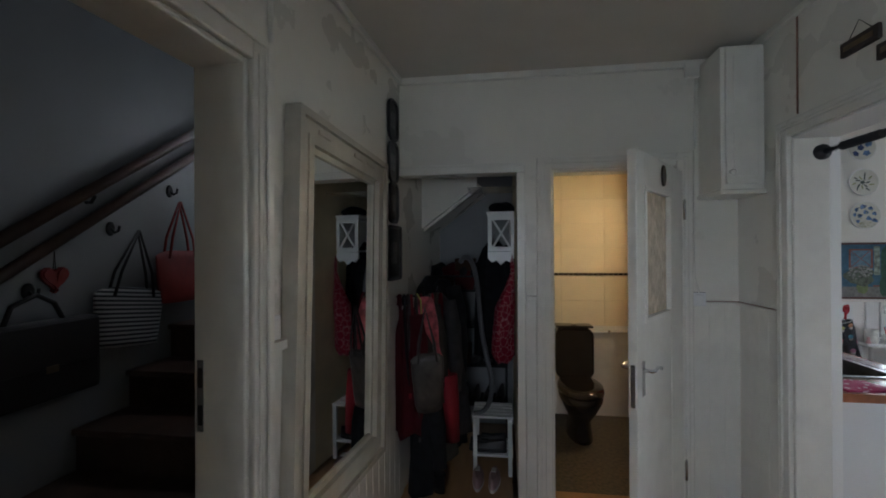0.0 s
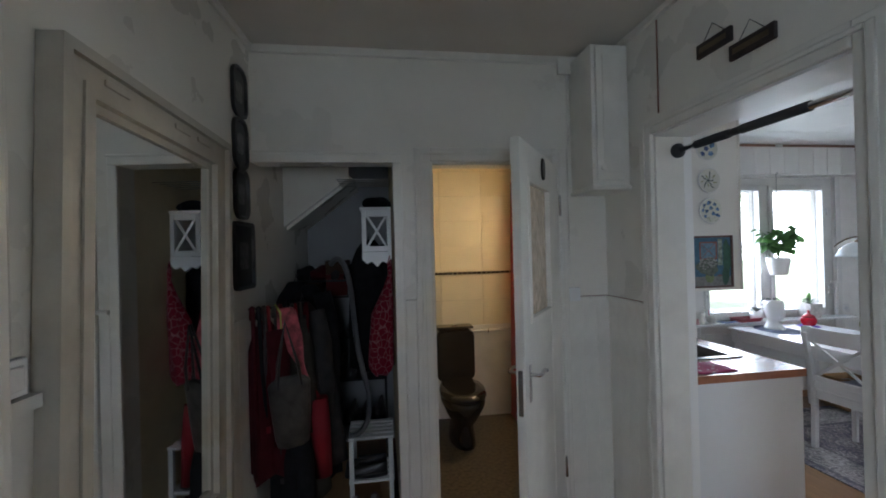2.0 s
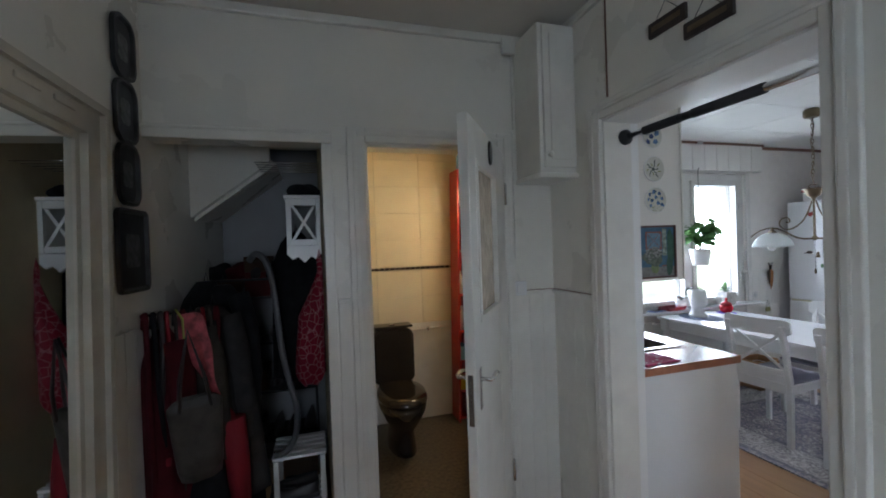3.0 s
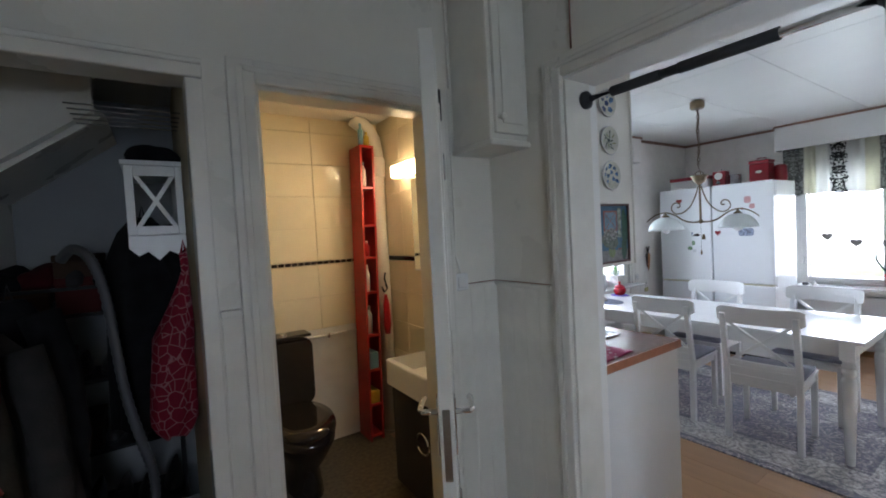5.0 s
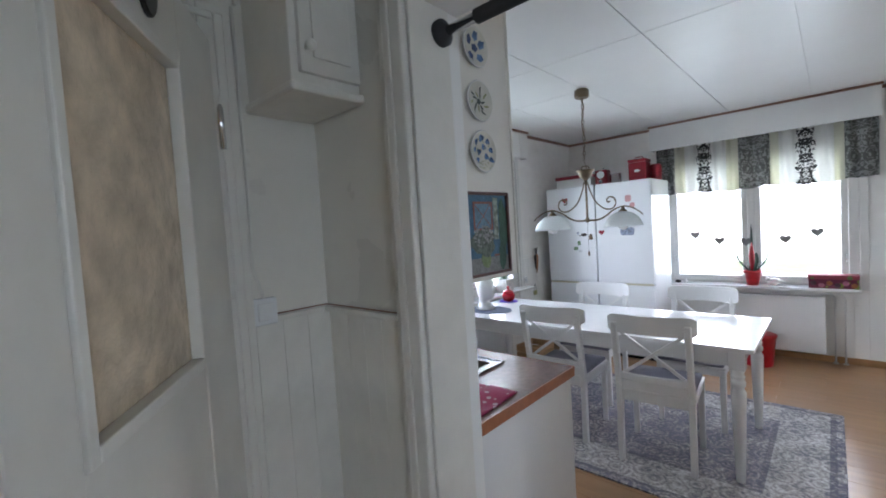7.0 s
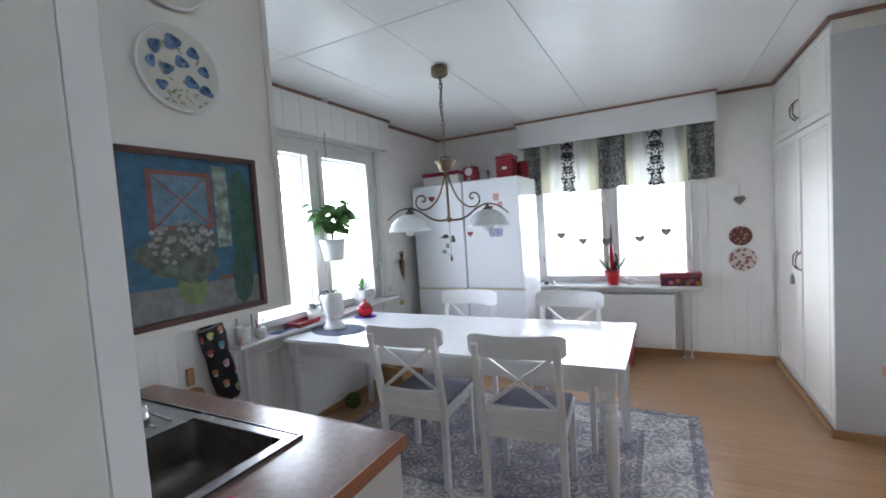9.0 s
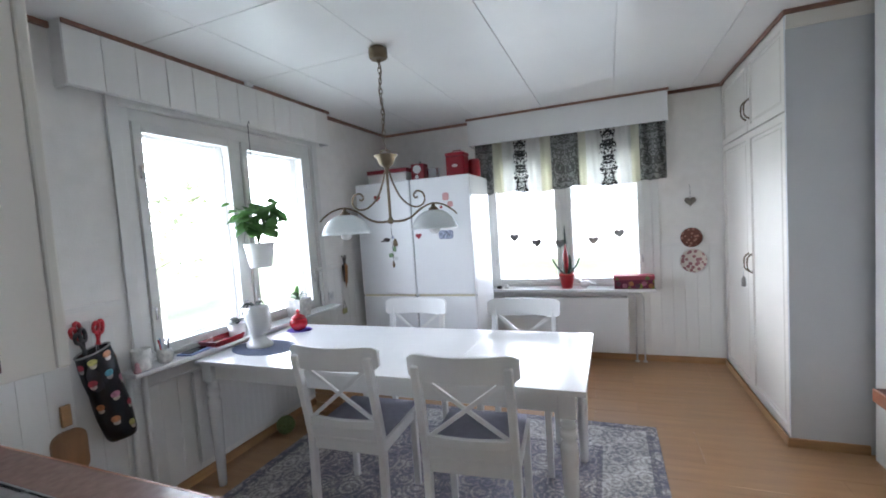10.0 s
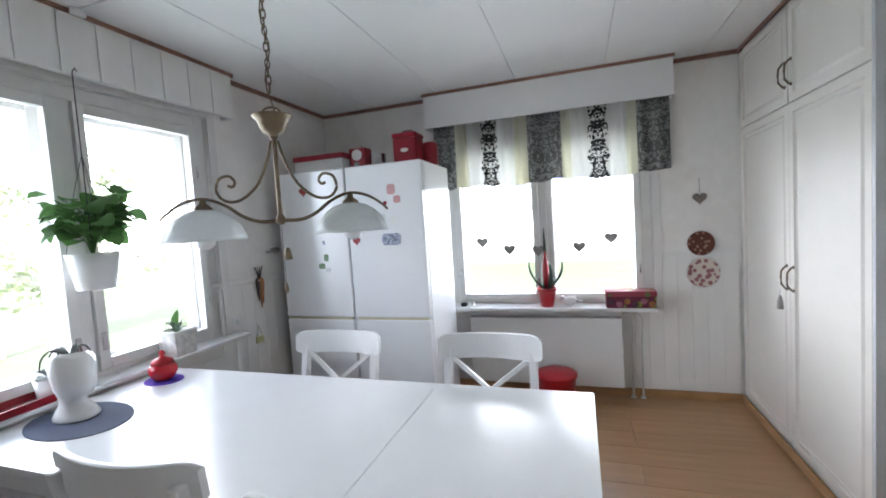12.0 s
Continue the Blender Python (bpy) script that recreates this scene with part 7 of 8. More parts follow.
tube(bm, [(0, -0.04, 0.045), (0, -0.075, 0.035), (0, -0.10, 0.03)], 0.014, 8, 0.5)
lathe(bm, [(0.02, 0.0), (0.022, 0.012), (0.012, 0.02)], 12)
part("body", bm, M_CERAMIC, bd_)
sc_ = thing("sill_clutter", (5.88, 2.74, 0.735), "small black and white trinkets on the window sill", "trinket")
part("black_figure", boxes((-0.03, 0.01, 0, 0.02, 0.06, 0.03), bevel=0.01), M_BLACK, sc_)
part("white_figure", lathe(bmesh.new(), [(0.028, 0), (0.030, 0.012), (0.014, 0.028), (0.016, 0.04), (0.004, 0.048)], 14, T((0, -0.04, 0))), M_CERAMIC, sc_)

# wall ornaments, east wall
plate(T((KX1 - 0.012, 0.985, 1.18)) @ pose(0, 0, 0, 0, -90, 0), 0.095, M_PLATE_BR, "round dark brown relief plate on the wall", "plates on the east wall")
plate(T((KX1 - 0.012, 0.975, 0.965)) @ pose(0, 0, 0, 0, -90, 0), 0.115, M_PLATE_R, "round cream plate painted with roses on the wall", "plates on the east wall")
wh = thing("hanging_heart", (KX1 - 0.012, 0.985, 1.51), "small metal heart on a string", "ornament")
bm = bmesh.new()
loop_solid(bm, heart_outline(0.046), "x", -0.018, -0.004)
part("heart", bm, mat("weathered_metal", (0.22, 0.19, 0.16), 0.5, 0.4, vary=0.3, scale=40), wh)
part("string", tube(bmesh.new(), [(-0.01, 0, 0.035), (-0.006, 0, 0.15)], 0.0015, 6), M_BLACK, wh)

# radiators
def radiator(m, length, height, label, fins=True):
    r = thing("radiator", m, label, "radiator", "radiators")
    part("front_panel", boxes((0, 0, 0, length, 0.018, height), bevel=0.006), M_WHITE, r)
    n = int(length / 0.05)
    fin = mesh_of("fin", boxes((-0.012, -0.007, 0.03, 0.012, -0.0005, height - 0.03), bevel=0.003), M_WHITE)
    pieces("fin", fin, [(0.03 + 0.05 * i, 0, 0) for i in range(n if fins else 0)], r)
    part("top_grille", boxes((0.004, 0.019, height - 0.02, length - 0.004, 0.075, height), bevel=0.003), M_WHITE, r)
    part("back_panel", boxes((0, 0.0755, 0, length, 0.085, height), bevel=0.003), M_WHITE, r)
    return r


radiator(T((5.895, 2.74, 0.09)) @ pose(0, 0, 0, 0, 0, -90), 1.20, 0.545, "flat white panel radiator under the east window", False)
radiator(T((3.30, 4.022, 0.12)) @ Matrix.Diagonal((1, 0.36, 1, 1)), 1.05, 0.56, "thin white fluted panel radiator under the north window")
for y in (1.475, 1.405):
    p_ = thing("heating_pipe", (0, 0, 0), "white vertical heating pipe beside the radiator", "pipe", "heating pipes")
    part("pipe", tube(bmesh.new(), [(5.955, y, 0.0), (5.955, y, 0.62), (5.955, y + 0.02, 0.66), (5.955, y + 0.06, 0.665)], 0.009, 10), M_WHITE, p_)
    part("floor_collar", lathe(bmesh.new(), [(0.022, 0), (0.018, 0.012)], 14, T((5.955, y, 0))), M_WHITE, p_)
for x in (2.955, 3.03):
    p_ = thing("heating_pipe", (0, 0, 0), "white painted heating pipe under the window sill", "pipe", "heating pipes")
    part("pipe", tube(bmesh.new(), [(x, 4.040, 0.0), (x, 4.040, 0.775)], 0.014, 12), M_KPANEL, p_)
# red bucket
bk = thing("red_bucket", (5.60, 2.03, 0), "red plastic bin with a lid on the floor", "bin")
part("bin", lathe(bmesh.new(), [(0.115, 0), (0.118, 0.01), (0.140, 0.27), (0.146, 0.275)], 32), M_RED, bk)
part("lid", lathe(bmesh.new(), [(0.150, 0.276), (0.152, 0.30), (0.12, 0.312), (0.02, 0.316)], 32), M_RED, bk)

# ---- kitchen: on top of the fridges, magnets ----
FT = 1.8825
b_ = thing("storage_box", (5.42, 3.70, FT), "white storage box with a red lid on the fridge", "box")
part("body", boxes((-0.13, -0.21, 0, 0.13, 0.21, 0.105), bevel=0.006), M_CERAMIC, b_)
part("lid", boxes((-0.14, -0.22, 0.106, 0.14, 0.22, 0.145), bevel=0.008), M_TIN, b_)
rd = thing("kitchen_scale", (5.42, 3.40, FT), "red retro kitchen scale on the fridge", "scale")
part("body", boxes((-0.06, -0.07, 0, 0.06, 0.07, 0.175), bevel=0.012), M_TIN, rd)
part("dial", lathe(bmesh.new(), [(0.042, 0), (0.042, 0.003)], 24, T((-0.0605, 0.0, 0.12)) @ pose(0, 0, 0, 0, -90, 0)), M_CERAMIC, rd)
part("knob", lathe(bmesh.new(), [(0.02, 0), (0.02, 0.012)], 16, T((-0.0605, 0.0, 0.045)) @ pose(0, 0, 0, 0, -90, 0)), M_CHROME, rd)
pt = thing("saucepan", (5.42, 3.255, FT), "small steel saucepan on the fridge", "saucepan")
part("pan", lathe(bmesh.new(), [(0.055, 0), (0.060, 0.01), (0.062, 0.11), (0.068, 0.114), (0.060, 0.112), (0.057, 0.02)], 28), M_STEEL, pt)
part("pan_handle", tube(bmesh.new(), [(0.0, 0.06, 0.10), (0.02, 0.12, 0.16), (0.03, 0.15, 0.20)], 0.007, 8), M_STEEL, pt)
tn = thing("bread_tin", (5.42, 3.00, FT), "tall red enamel tin with a rounded lid on the fridge", "tin")
part("body", boxes((-0.085, -0.09, 0, 0.085, 0.09, 0.20), bevel=0.012), M_TIN, tn)
part("lid", boxes((-0.09, -0.095, 0.2005, 0.09, 0.095, 0.235), bevel=0.012), M_TIN, tn)
part("lid_handle", tube(bmesh.new(), [(0, -0.05, 0.233), (0, -0.035, 0.26), (0, 0.035, 0.26), (0, 0.05, 0.233)], 0.006, 8), M_TIN, tn)
part("label_mark", lathe(bmesh.new(), [(0.03, 0), (0.03, 0.001)], 24, T((-0.0852, 0, 0.11)) @ pose(0, 0, 0, 0, -90, 0) @ Matrix.Diagonal((0.5, 1, 1, 1))), M_CERAMIC, tn, "small pale oval mark")
solid("red_jar", lathe(bmesh.new(), [(0.055, 0), (0.058, 0.01), (0.058, 0.15), (0.045, 0.17), (0.02, 0.175)], 24), M_TIN, "round red enamel jar on the fridge", "jar", "", T((5.50, 2.86, FT)))
solid("cardboard_lid", boxes((-0.1, -0.14, 0, 0.1, 0.14, 0.035), bevel=0.004), M_CABSIDE, "flat pale cardboard lid on the fridge", "lid", "", T((5.62, 3.60, FT)))
M_PINKM = mat("pink_magnet", (0.55, 0.30, 0.30), 0.5)
M_BLUEM = mat("photo_print", (0.25, 0.28, 0.38), 0.4, vary=0.8, scale=60)
M_GREENM = mat("leaf_magnet", (0.16, 0.26, 0.14), 0.5, vary=0.5, scale=50)
for y, z, w_, h_, m_, kind in ((3.70, 1.74, 0.035, 0.035, M_REDBAG, "heart"), (3.00, 1.70, 0.06, 0.07, M_PINKM, "h"), (2.96, 1.63, 0.05, 0.05, M_PINKM, "b"), (3.05, 1.61, 0.025, 0.025, M_TIN, "b"), (3.08, 1.50, 0.05, 0.07, M_CABSIDE, "b"), (2.99, 1.49, 0.06, 0.06, M_CERAMIC, "b"), (3.02, 1.36, 0.14, 0.08, M_BLUEM, "b"), (3.29, 1.36, 0.03, 0.03, M_TIN, "heart"), (3.56, 1.36, 0.02, 0.03, M_BLUEM, "b"), (3.55, 1.25, 0.035, 0.05, M_GREENM, "b"), (3.59, 1.19, 0.05, 0.04, M_GREENM, "b"), (3.54, 1.16, 0.04, 0.03, M_CABSIDE, "b")):
    bm = bmesh.new()
    if kind == "heart":
        loop_solid(bm, heart_outline(w_), "x", -0.004, 0)
    else:
        loop_solid(bm, rounded_rect(w_, h_, min(w_, h_) * 0.3, 3), "x", -0.003, 0)
    solid("fridge_magnet", bm, m_, "small coloured magnet on the fridge door", "magnet", "fridge magnets", T((5.1195, y + 0.03, z)))

M_LEAF = cloth_mat("green_leaf", (0.075, 0.17, 0.045), None, thru=0.36)

# ---- kitchen: table things ----
def disc(rx, ry, h, n=48):
    return lathe(bmesh.new(), [(1, 0), (1, h)], n, Matrix.Diagonal((rx, ry, 1, 1)))


solid("placemat", disc(0.155, 0.225, 0.003), mat("slate_blue_felt", (0.075, 0.09, 0.14), 0.9, bump=0.4, bscale=200), "oval slate blue placemat on the table", "placemat", "", pose(3.555, 3.715, TH + 0.0005, 0, 0, -8))
solid("coaster", disc(0.075, 0.095, 0.003), mat("violet_felt", (0.10, 0.035, 0.40), 0.9, bump=0.4, bscale=200), "oval violet coaster on the table", "coaster", "", T((3.965, 3.785, TH + 0.0005)))
hd = thing("head_planter", T((3.575, 3.765, TH + 0.0037)) @ Matrix.Scale(1.14, 4), "white ceramic head-shaped planter with a trailing plant", "planter")
bm = bmesh.new()
prof = [(0.066, 0.055, 0.0, 0.0), (0.068, 0.056, 0.008, 0.0), (0.058, 0.048, 0.025, -0.004), (0.038, 0.036, 0.045, -0.012), (0.034, 0.034, 0.068, -0.012), (0.046, 0.042, 0.085, 0.004), (0.058, 0.050, 0.11, 0.008), (0.062, 0.054, 0.145, 0.004), (0.064, 0.056, 0.18, 0.0), (0.066, 0.057, 0.205, -0.004), (0.060, 0.052, 0.217, -0.006)]
rings = []
for rx_, ry_, zz, off in prof:
    ring = []
    for i in range(32):
        a = 2 * math.pi * i / 32
        k, front = 1.0, max(0, math.cos(a))
        # nose, brow, lips and chin
        k += 0.30 * front ** 16 * math.exp(-((zz - 0.135) / 0.014) ** 2) + 0.10 * front ** 3 * math.exp(-((zz - 0.172) / 0.014) ** 2)
        k += 0.14 * front ** 6 * math.exp(-((zz - 0.108) / 0.008) ** 2) + 0.22 * front ** 3 * math.exp(-((zz - 0.086) / 0.010) ** 2)
        k += 0.05 * math.sin(5 * a + 1) if zz > 0.19 else 0
        ring.append(bm.verts.new((off + 1.15 * rx_ * k * math.cos(a), 1.15 * ry_ * k * math.sin(a), zz + (0.014 * math.cos(a + 0.6) + 0.006 * math.sin(5 * a) if zz > 0.2 else 0))))
    rings.append(ring)
sweep(bm, rings, 32)
bmesh.ops.transform(bm, matrix=pose(0, 0, 0, 0, 0, -95), verts=bm.verts)
planter_mesh = part("head", bm, M_CERAMIC, hd)
M_SUCC = mat("grey_green_leaf", (0.13, 0.19, 0.13), 0.5, vary=0.3, scale=20)
M_VINE = mat("dark_vine", (0.05, 0.065, 0.05), 0.6)
rp = random.Random(21)
for i in range(6):
    a = rp.uniform(0.3, 2.6)
    L_ = rp.uniform(0.02, 0.07)
    d_ = Vector((math.cos(a), math.sin(a), 0))
    part("tendril", tube(bmesh.new(), smooth([(0, 0, 0.215), d_ * 0.05 + Vector((0, 0, 0.24)), d_ * (0.07 + L_ * 0.3) + Vector((0, 0, 0.215)), d_ * (0.075 + L_ * 0.4) + Vector((0, 0, 0.215 - L_))], 5), 0.005, 6, 0.5), M_VINE, hd)
sb = thing("sugar_bowl", (3.965, 3.785, TH + 0.0037), "red glass sugar bowl with a lid", "bowl")
part("bowl", lathe(bmesh.new(), [(0.030, 0), (0.048, 0.012), (0.062, 0.04), (0.062, 0.06), (0.050, 0.082)], 28), mat("red_glass", (0.42, 0.008, 0.02), 0.08, bump=0.1, bscale=60), sb)
part("lid", lathe(bmesh.new(), [(0.052, 0.083), (0.044, 0.098), (0.020, 0.110), (0.008, 0.118), (0.014, 0.130), (0.012, 0.142), (0.003, 0.148)], 28), M_RED, sb)

# ---- kitchen: north sill things ----
SZ = 0.8055
cup = thing("mug", (3.00, 3.995, SZ), "white mug with a faint grey pattern", "mug")
part("cup", lathe(bmesh.new(), [(0.040, 0), (0.044, 0.005), (0.046, 0.11), (0.043, 0.11), (0.040, 0.01)], 28), mat("patterned_mug", (0.68, 0.67, 0.63), 0.25, vary=0.25, scale=35), cup)
part("mug_handle", tube(bmesh.new(), arc((0.046, 0, 0.055), 0.030, -80, 80, 10, "xz"), 0.005, 8), M_CERAMIC, cup)
ph = thing("pen_holder", (3.13, 4.00, SZ), "white ceramic animal pen holder with pens", "pen holder")
bm = lathe(bmesh.new(), [(0.030, 0), (0.038, 0.015), (0.040, 0.05), (0.030, 0.075), (0.026, 0.075), (0.030, 0.045)], 24)
part("pot", bm, mat("spotted_ceramic", (0.62, 0.60, 0.56), 0.3, vary=0.4, scale=30), ph)
for i, m_ in enumerate((M_BLACK, M_BLUEP, M_RED, M_CHROME)):
    a = i * 1.6
    part("pen", tube(bmesh.new(), [(0.010 * math.cos(a), 0.010 * math.sin(a), 0.012), (0.030 * math.cos(a), 0.030 * math.sin(a), 0.13)], 0.004, 6), m_, ph)
solid("small_figure", lathe(bmesh.new(), [(0.016, 0), (0.018, 0.01), (0.010, 0.03), (0.012, 0.045), (0.003, 0.055)], 14), M_PINKM, "tiny reddish ornament on the sill", "figurine", "", T((2.955, 3.963, SZ)))
phn = thing("mobile_phone", pose(3.30, 3.995, SZ, 0, 0, 12), "black mobile phone lying on a notebook", "phone")
part("notebook", boxes((-0.08, -0.05, 0, 0.08, 0.05, 0.008), bevel=0.002), mat("grey_blue_cover", (0.10, 0.14, 0.30), 0.6), phn)
part("phone_body", boxes((-0.065, -0.032, 0.0085, 0.065, 0.032, 0.016), bevel=0.004), M_BLACKCER, phn)
rt = thing("red_tray", pose(3.50, 3.998, SZ, 0, 0, 4), "red square-edged dish with small papers", "dish")
bm = boxes((-0.105, -0.062, 0, 0.105, 0.062, 0.035))
f = max(bm.faces, key=lambda q: q.calc_center_median().z)
for v in f.verts:
    v.co.x *= 1.15
    v.co.y *= 1.15
bmesh.ops.inset_region(bm, faces=[f], thickness=0.006, depth=0)
bmesh.ops.inset_region(bm, faces=[f], thickness=0.012, depth=-0.028)
part("dish", bm, mat("dark_red_plastic", (0.24, 0.008, 0.016), 0.3, bump=0.05), rt)
part("paper", boxes((-0.03, -0.02, 0.0075, 0.04, 0.012, 0.010)), M_CERAMIC, rt)


def leafmesh(L_, W_):
    """One leaf with a fold along the midrib, tip along +x."""
    bm = bmesh.new()
    rows = []
    for j in range(7):
        v = j / 6
        w_ = W_ * math.sin(math.pi * min(0.98, 0.06 + 0.92 * v)) ** 0.8
        zz = 0.10 * L_ * math.sin(math.pi * v) - 0.22 * L_ * v * v
        rows.append([bm.verts.new((L_ * v, -w_, zz + 0.15 * w_)), bm.verts.new((L_ * v, 0, zz)), bm.verts.new((L_ * v, w_, zz + 0.15 * w_))])
    for a, b in zip(rows, rows[1:]):
        for i in (0, 1):
            f = bm.faces.new((a[i], a[i + 1], b[i + 1], b[i]))
            f.smooth = True
    return bm


def leafy(name, m, pot_fn, count, spread, height, lens, seed, label):
    p = thing(name, m, label, "plant")
    pot_fn(p)
    rp = random.Random(seed)
    mesh = [mesh_of("leaf", leafmesh(l_, l_ * 0.50), M_LEAF) for l_ in lens]
    stems = bmesh.new()
    n = 0
    while n < count:
        a, d = rp.uniform(0, 6.28), rp.uniform(0.15, 1) ** 0.7
        top = Vector((spread * d * math.cos(a), spread * d * math.sin(a) * 0.8, height * rp.uniform(0.35, 1) * (1.15 - 0.45 * d)))
        tube(stems, smooth([(0, 0, -0.02), (top.x * 0.3, top.y * 0.3, top.z * 0.7), top], 4), 0.0022, 5)
        for q in range(3):
            b = top * (0.72 + 0.14 * q) + Vector((0, 0, 0.006 * q))
            ob = new("leaf", mesh[rp.randrange(len(mesh))])
            ob.parent = p
            ob.matrix_local = pose(b.x, b.y, b.z, rp.uniform(-35, 35), rp.uniform(-25, 35), math.degrees(a) + rp.uniform(-85, 85))
            n += 1
    part("stems", stems, M_LEAF, p)
    return p


def hang_pot(p):
    part("pot", lathe(bmesh.new(), [(0.058, -0.15), (0.066, -0.145), (0.082, -0.05), (0.092, 0.0), (0.087, 0.0), (0.080, -0.03)], 32), M_CERAMIC, p)
    part("soil", lathe(bmesh.new(), [(0.079, -0.035), (0.076, -0.025)], 20), M_DARKWOOD, p)
    part("hanger_wire", tube(bmesh.new(), [(0, 0, 0.0), (0, 0, 0.55), (0, 0.0, 0.73), (0.012, 0, 0.75), (0.018, 0, 0.735)], 0.0022, 6), M_BLACK, p)
    for a in (0.3, 2.4, 4.5):
        part("hanger_strand", tube(bmesh.new(), [(0.085 * math.cos(a), 0.085 * math.sin(a), -0.005), (0.05 * math.cos(a), 0.05 * math.sin(a), 0.2), (0, 0, 0.40)], 0.0012, 5), M_BLACK, p)


leafy("hanging_plant", T((3.795, 3.915, 1.415)) @ Matrix.Scale(1.1, 4), hang_pot, 81, 0.155, 0.30, (0.066, 0.078, 0.090), 3, "green leafy plant in a white hanging pot before the window")
solid("ceiling_clip", boxes((-0.03, -0.012, -0.03, 0.03, 0.012, 0.0), bevel=0.004), M_WHITE, "small white clip at the ceiling for the plant wire", "clip", "", T((3.86, 3.935, KZ - 0.001)))


def square_pot(p):
    bm = boxes((-0.062, -0.062, 0, 0.062, 0.062, 0.14), bevel=0.004)
    for v in bm.verts:
        k = 1 + 0.18 * v.co.z / 0.14
        v.co.x *= k
        v.co.y *= k
    f = max(bm.faces, key=lambda q: q.calc_center_median().z)
    bmesh.ops.inset_region(bm, faces=[f], thickness=0.008, depth=0)
    bmesh.ops.inset_region(bm, faces=[f], thickness=0.002, depth=-0.02)
    part("pot", bm, mat("faint_printed_pot", (0.68, 0.66, 0.62), 0.35, vary=0.22, scale=30), p)


sp_ = thing("potted_succulent", (4.24, 4.01, SZ), "succulent in a square patterned white pot", "plant")
square_pot(sp_)
rp = random.Random(31)
for i in range(14):
    a = 360 * i / 14 + rp.uniform(-10, 10)
    bm = bmesh.new()
    tube(bm, smooth([(0.0, 0, 0.12), (0.03, 0, 0.15 + 0.02 * (i % 3)), (rp.uniform(0.05, 0.10), 0, 0.15 + rp.uniform(0.0, 0.05))], 4), 0.006, 6, 0.2)
    bmesh.ops.transform(bm, matrix=pose(0, 0, 0, 0, 0, a), verts=bm.verts)
    part("leaf", bm, M_SUCC, sp_)
bm = leafmesh(0.12, 0.02)
part("leaf", bm, M_LEAF, sp_).matrix_local = pose(-0.01, 0, 0.135, 0, -75, 30)
wp = thing("white_pot", (3.635, 4.01, SZ), "plain white pot with a low green plant", "plant")
part("pot", lathe(bmesh.new(), [(0.045, 0), (0.052, 0.01), (0.060, 0.09), (0.056, 0.09), (0.050, 0.03)], 28), M_CERAMIC, wp)
for i in range(5):
    part("leaf", leafmesh(0.09, 0.025), M_VINE, wp).matrix_local = pose(0, 0, 0.085, 0, -25 - 8 * (i % 3), 72 * i)

# ---- kitchen: north wall, beside the window ----
oc = thing("wall_pocket", (2.835, 4.055, 0.50), "black oilcloth pocket bag printed with cupcakes, hung on the wall", "wall pocket")


def pocket_point(a, z, out=0.0):
    """Point on the rounded bag; a = 0 faces the room, the bag hangs askew."""
    k = math.sqrt(max(0.0, 1 - (1 - min(1, (z + 0.004) / 0.075)) ** 2))
    rx, ry = 0.077 * (0.55 + 0.45 * k), 0.048 * (0.3 + 0.7 * k)
    sag = 0.003 * math.sin(31 * z + 2 * a)
    return Vector(((rx + out + sag) * math.sin(a) + 0.19 * (0.235 - z), -0.050 - (ry + out + sag) * math.cos(a), z + 0.020 * math.sin(a) * (z / 0.47)))


bm = bmesh.new()
rings = []
for zz in (0.0, 0.006, 0.018, 0.04, 0.075, 0.13, 0.2, 0.27, 0.34, 0.41, 0.455, 0.47):
    rings.append([bm.verts.new(pocket_point(2 * math.pi * i / 28, zz)) for i in range(28)])
rings.append([bm.verts.new(pocket_point(2 * math.pi * i / 28, 0.47, -0.006)) for i in range(28)])
rings.append([bm.verts.new(pocket_point(2 * math.pi * i / 28, 0.30, -0.008)) for i in range(28)])
sweep(bm, rings, 28)
bmesh.ops.recalc_face_normals(bm, faces=bm.faces)
part("pocket", bm, mat("black_oilcloth", (0.012, 0.012, 0.018), 0.24, bump=0.25, bscale=25), oc)
bm = tube(bmesh.new(), [pocket_point(2 * math.pi * i / 28, 0.472, -0.002) for i in range(29)], 0.005, 6)
part("binding", bm, mat("grey_binding", (0.30, 0.29, 0.28), 0.8), oc, "grey edge binding")
M_CUPS = (mat("pink_print", (0.50, 0.20, 0.28), 0.4, vary=0.4, scale=60), mat("orange_print", (0.50, 0.20, 0.08), 0.4, vary=0.4, scale=60), mat("cream_print", (0.50, 0.42, 0.36), 0.4, vary=0.4, scale=60), mat("red_print", (0.36, 0.03, 0.05), 0.4, vary=0.4, scale=60), mat("blue_print", (0.12, 0.38, 0.44), 0.4, vary=0.4, scale=60), mat("yellow_print", (0.45, 0.42, 0.14), 0.4, vary=0.4, scale=60))


def bag_patch(a0, z0, w, h, out, material, name):
    """Printed oval lying on the bag."""
    bm = bmesh.new()
    ring = [[], []]
    for i in range(14):
        t = 2 * math.pi * i / 14
        for j, o in enumerate((out, out + 0.0008)):
            ring[j].append(bm.verts.new(pocket_point(a0 + w * math.cos(t) / 0.07, z0 + h * math.sin(t), o)))
    mid = bm.verts.new(pocket_point(a0, z0, out + 0.0012))
    for i in range(14):
        k = (i + 1) % 14
        bm.faces.new((ring[0][i], ring[0][k], ring[1][k], ring[1][i]))
        bm.faces.new((ring[1][i], ring[1][k], mid))
    bmesh.ops.recalc_face_normals(bm, faces=bm.faces)
    part(name, bm, material, oc)


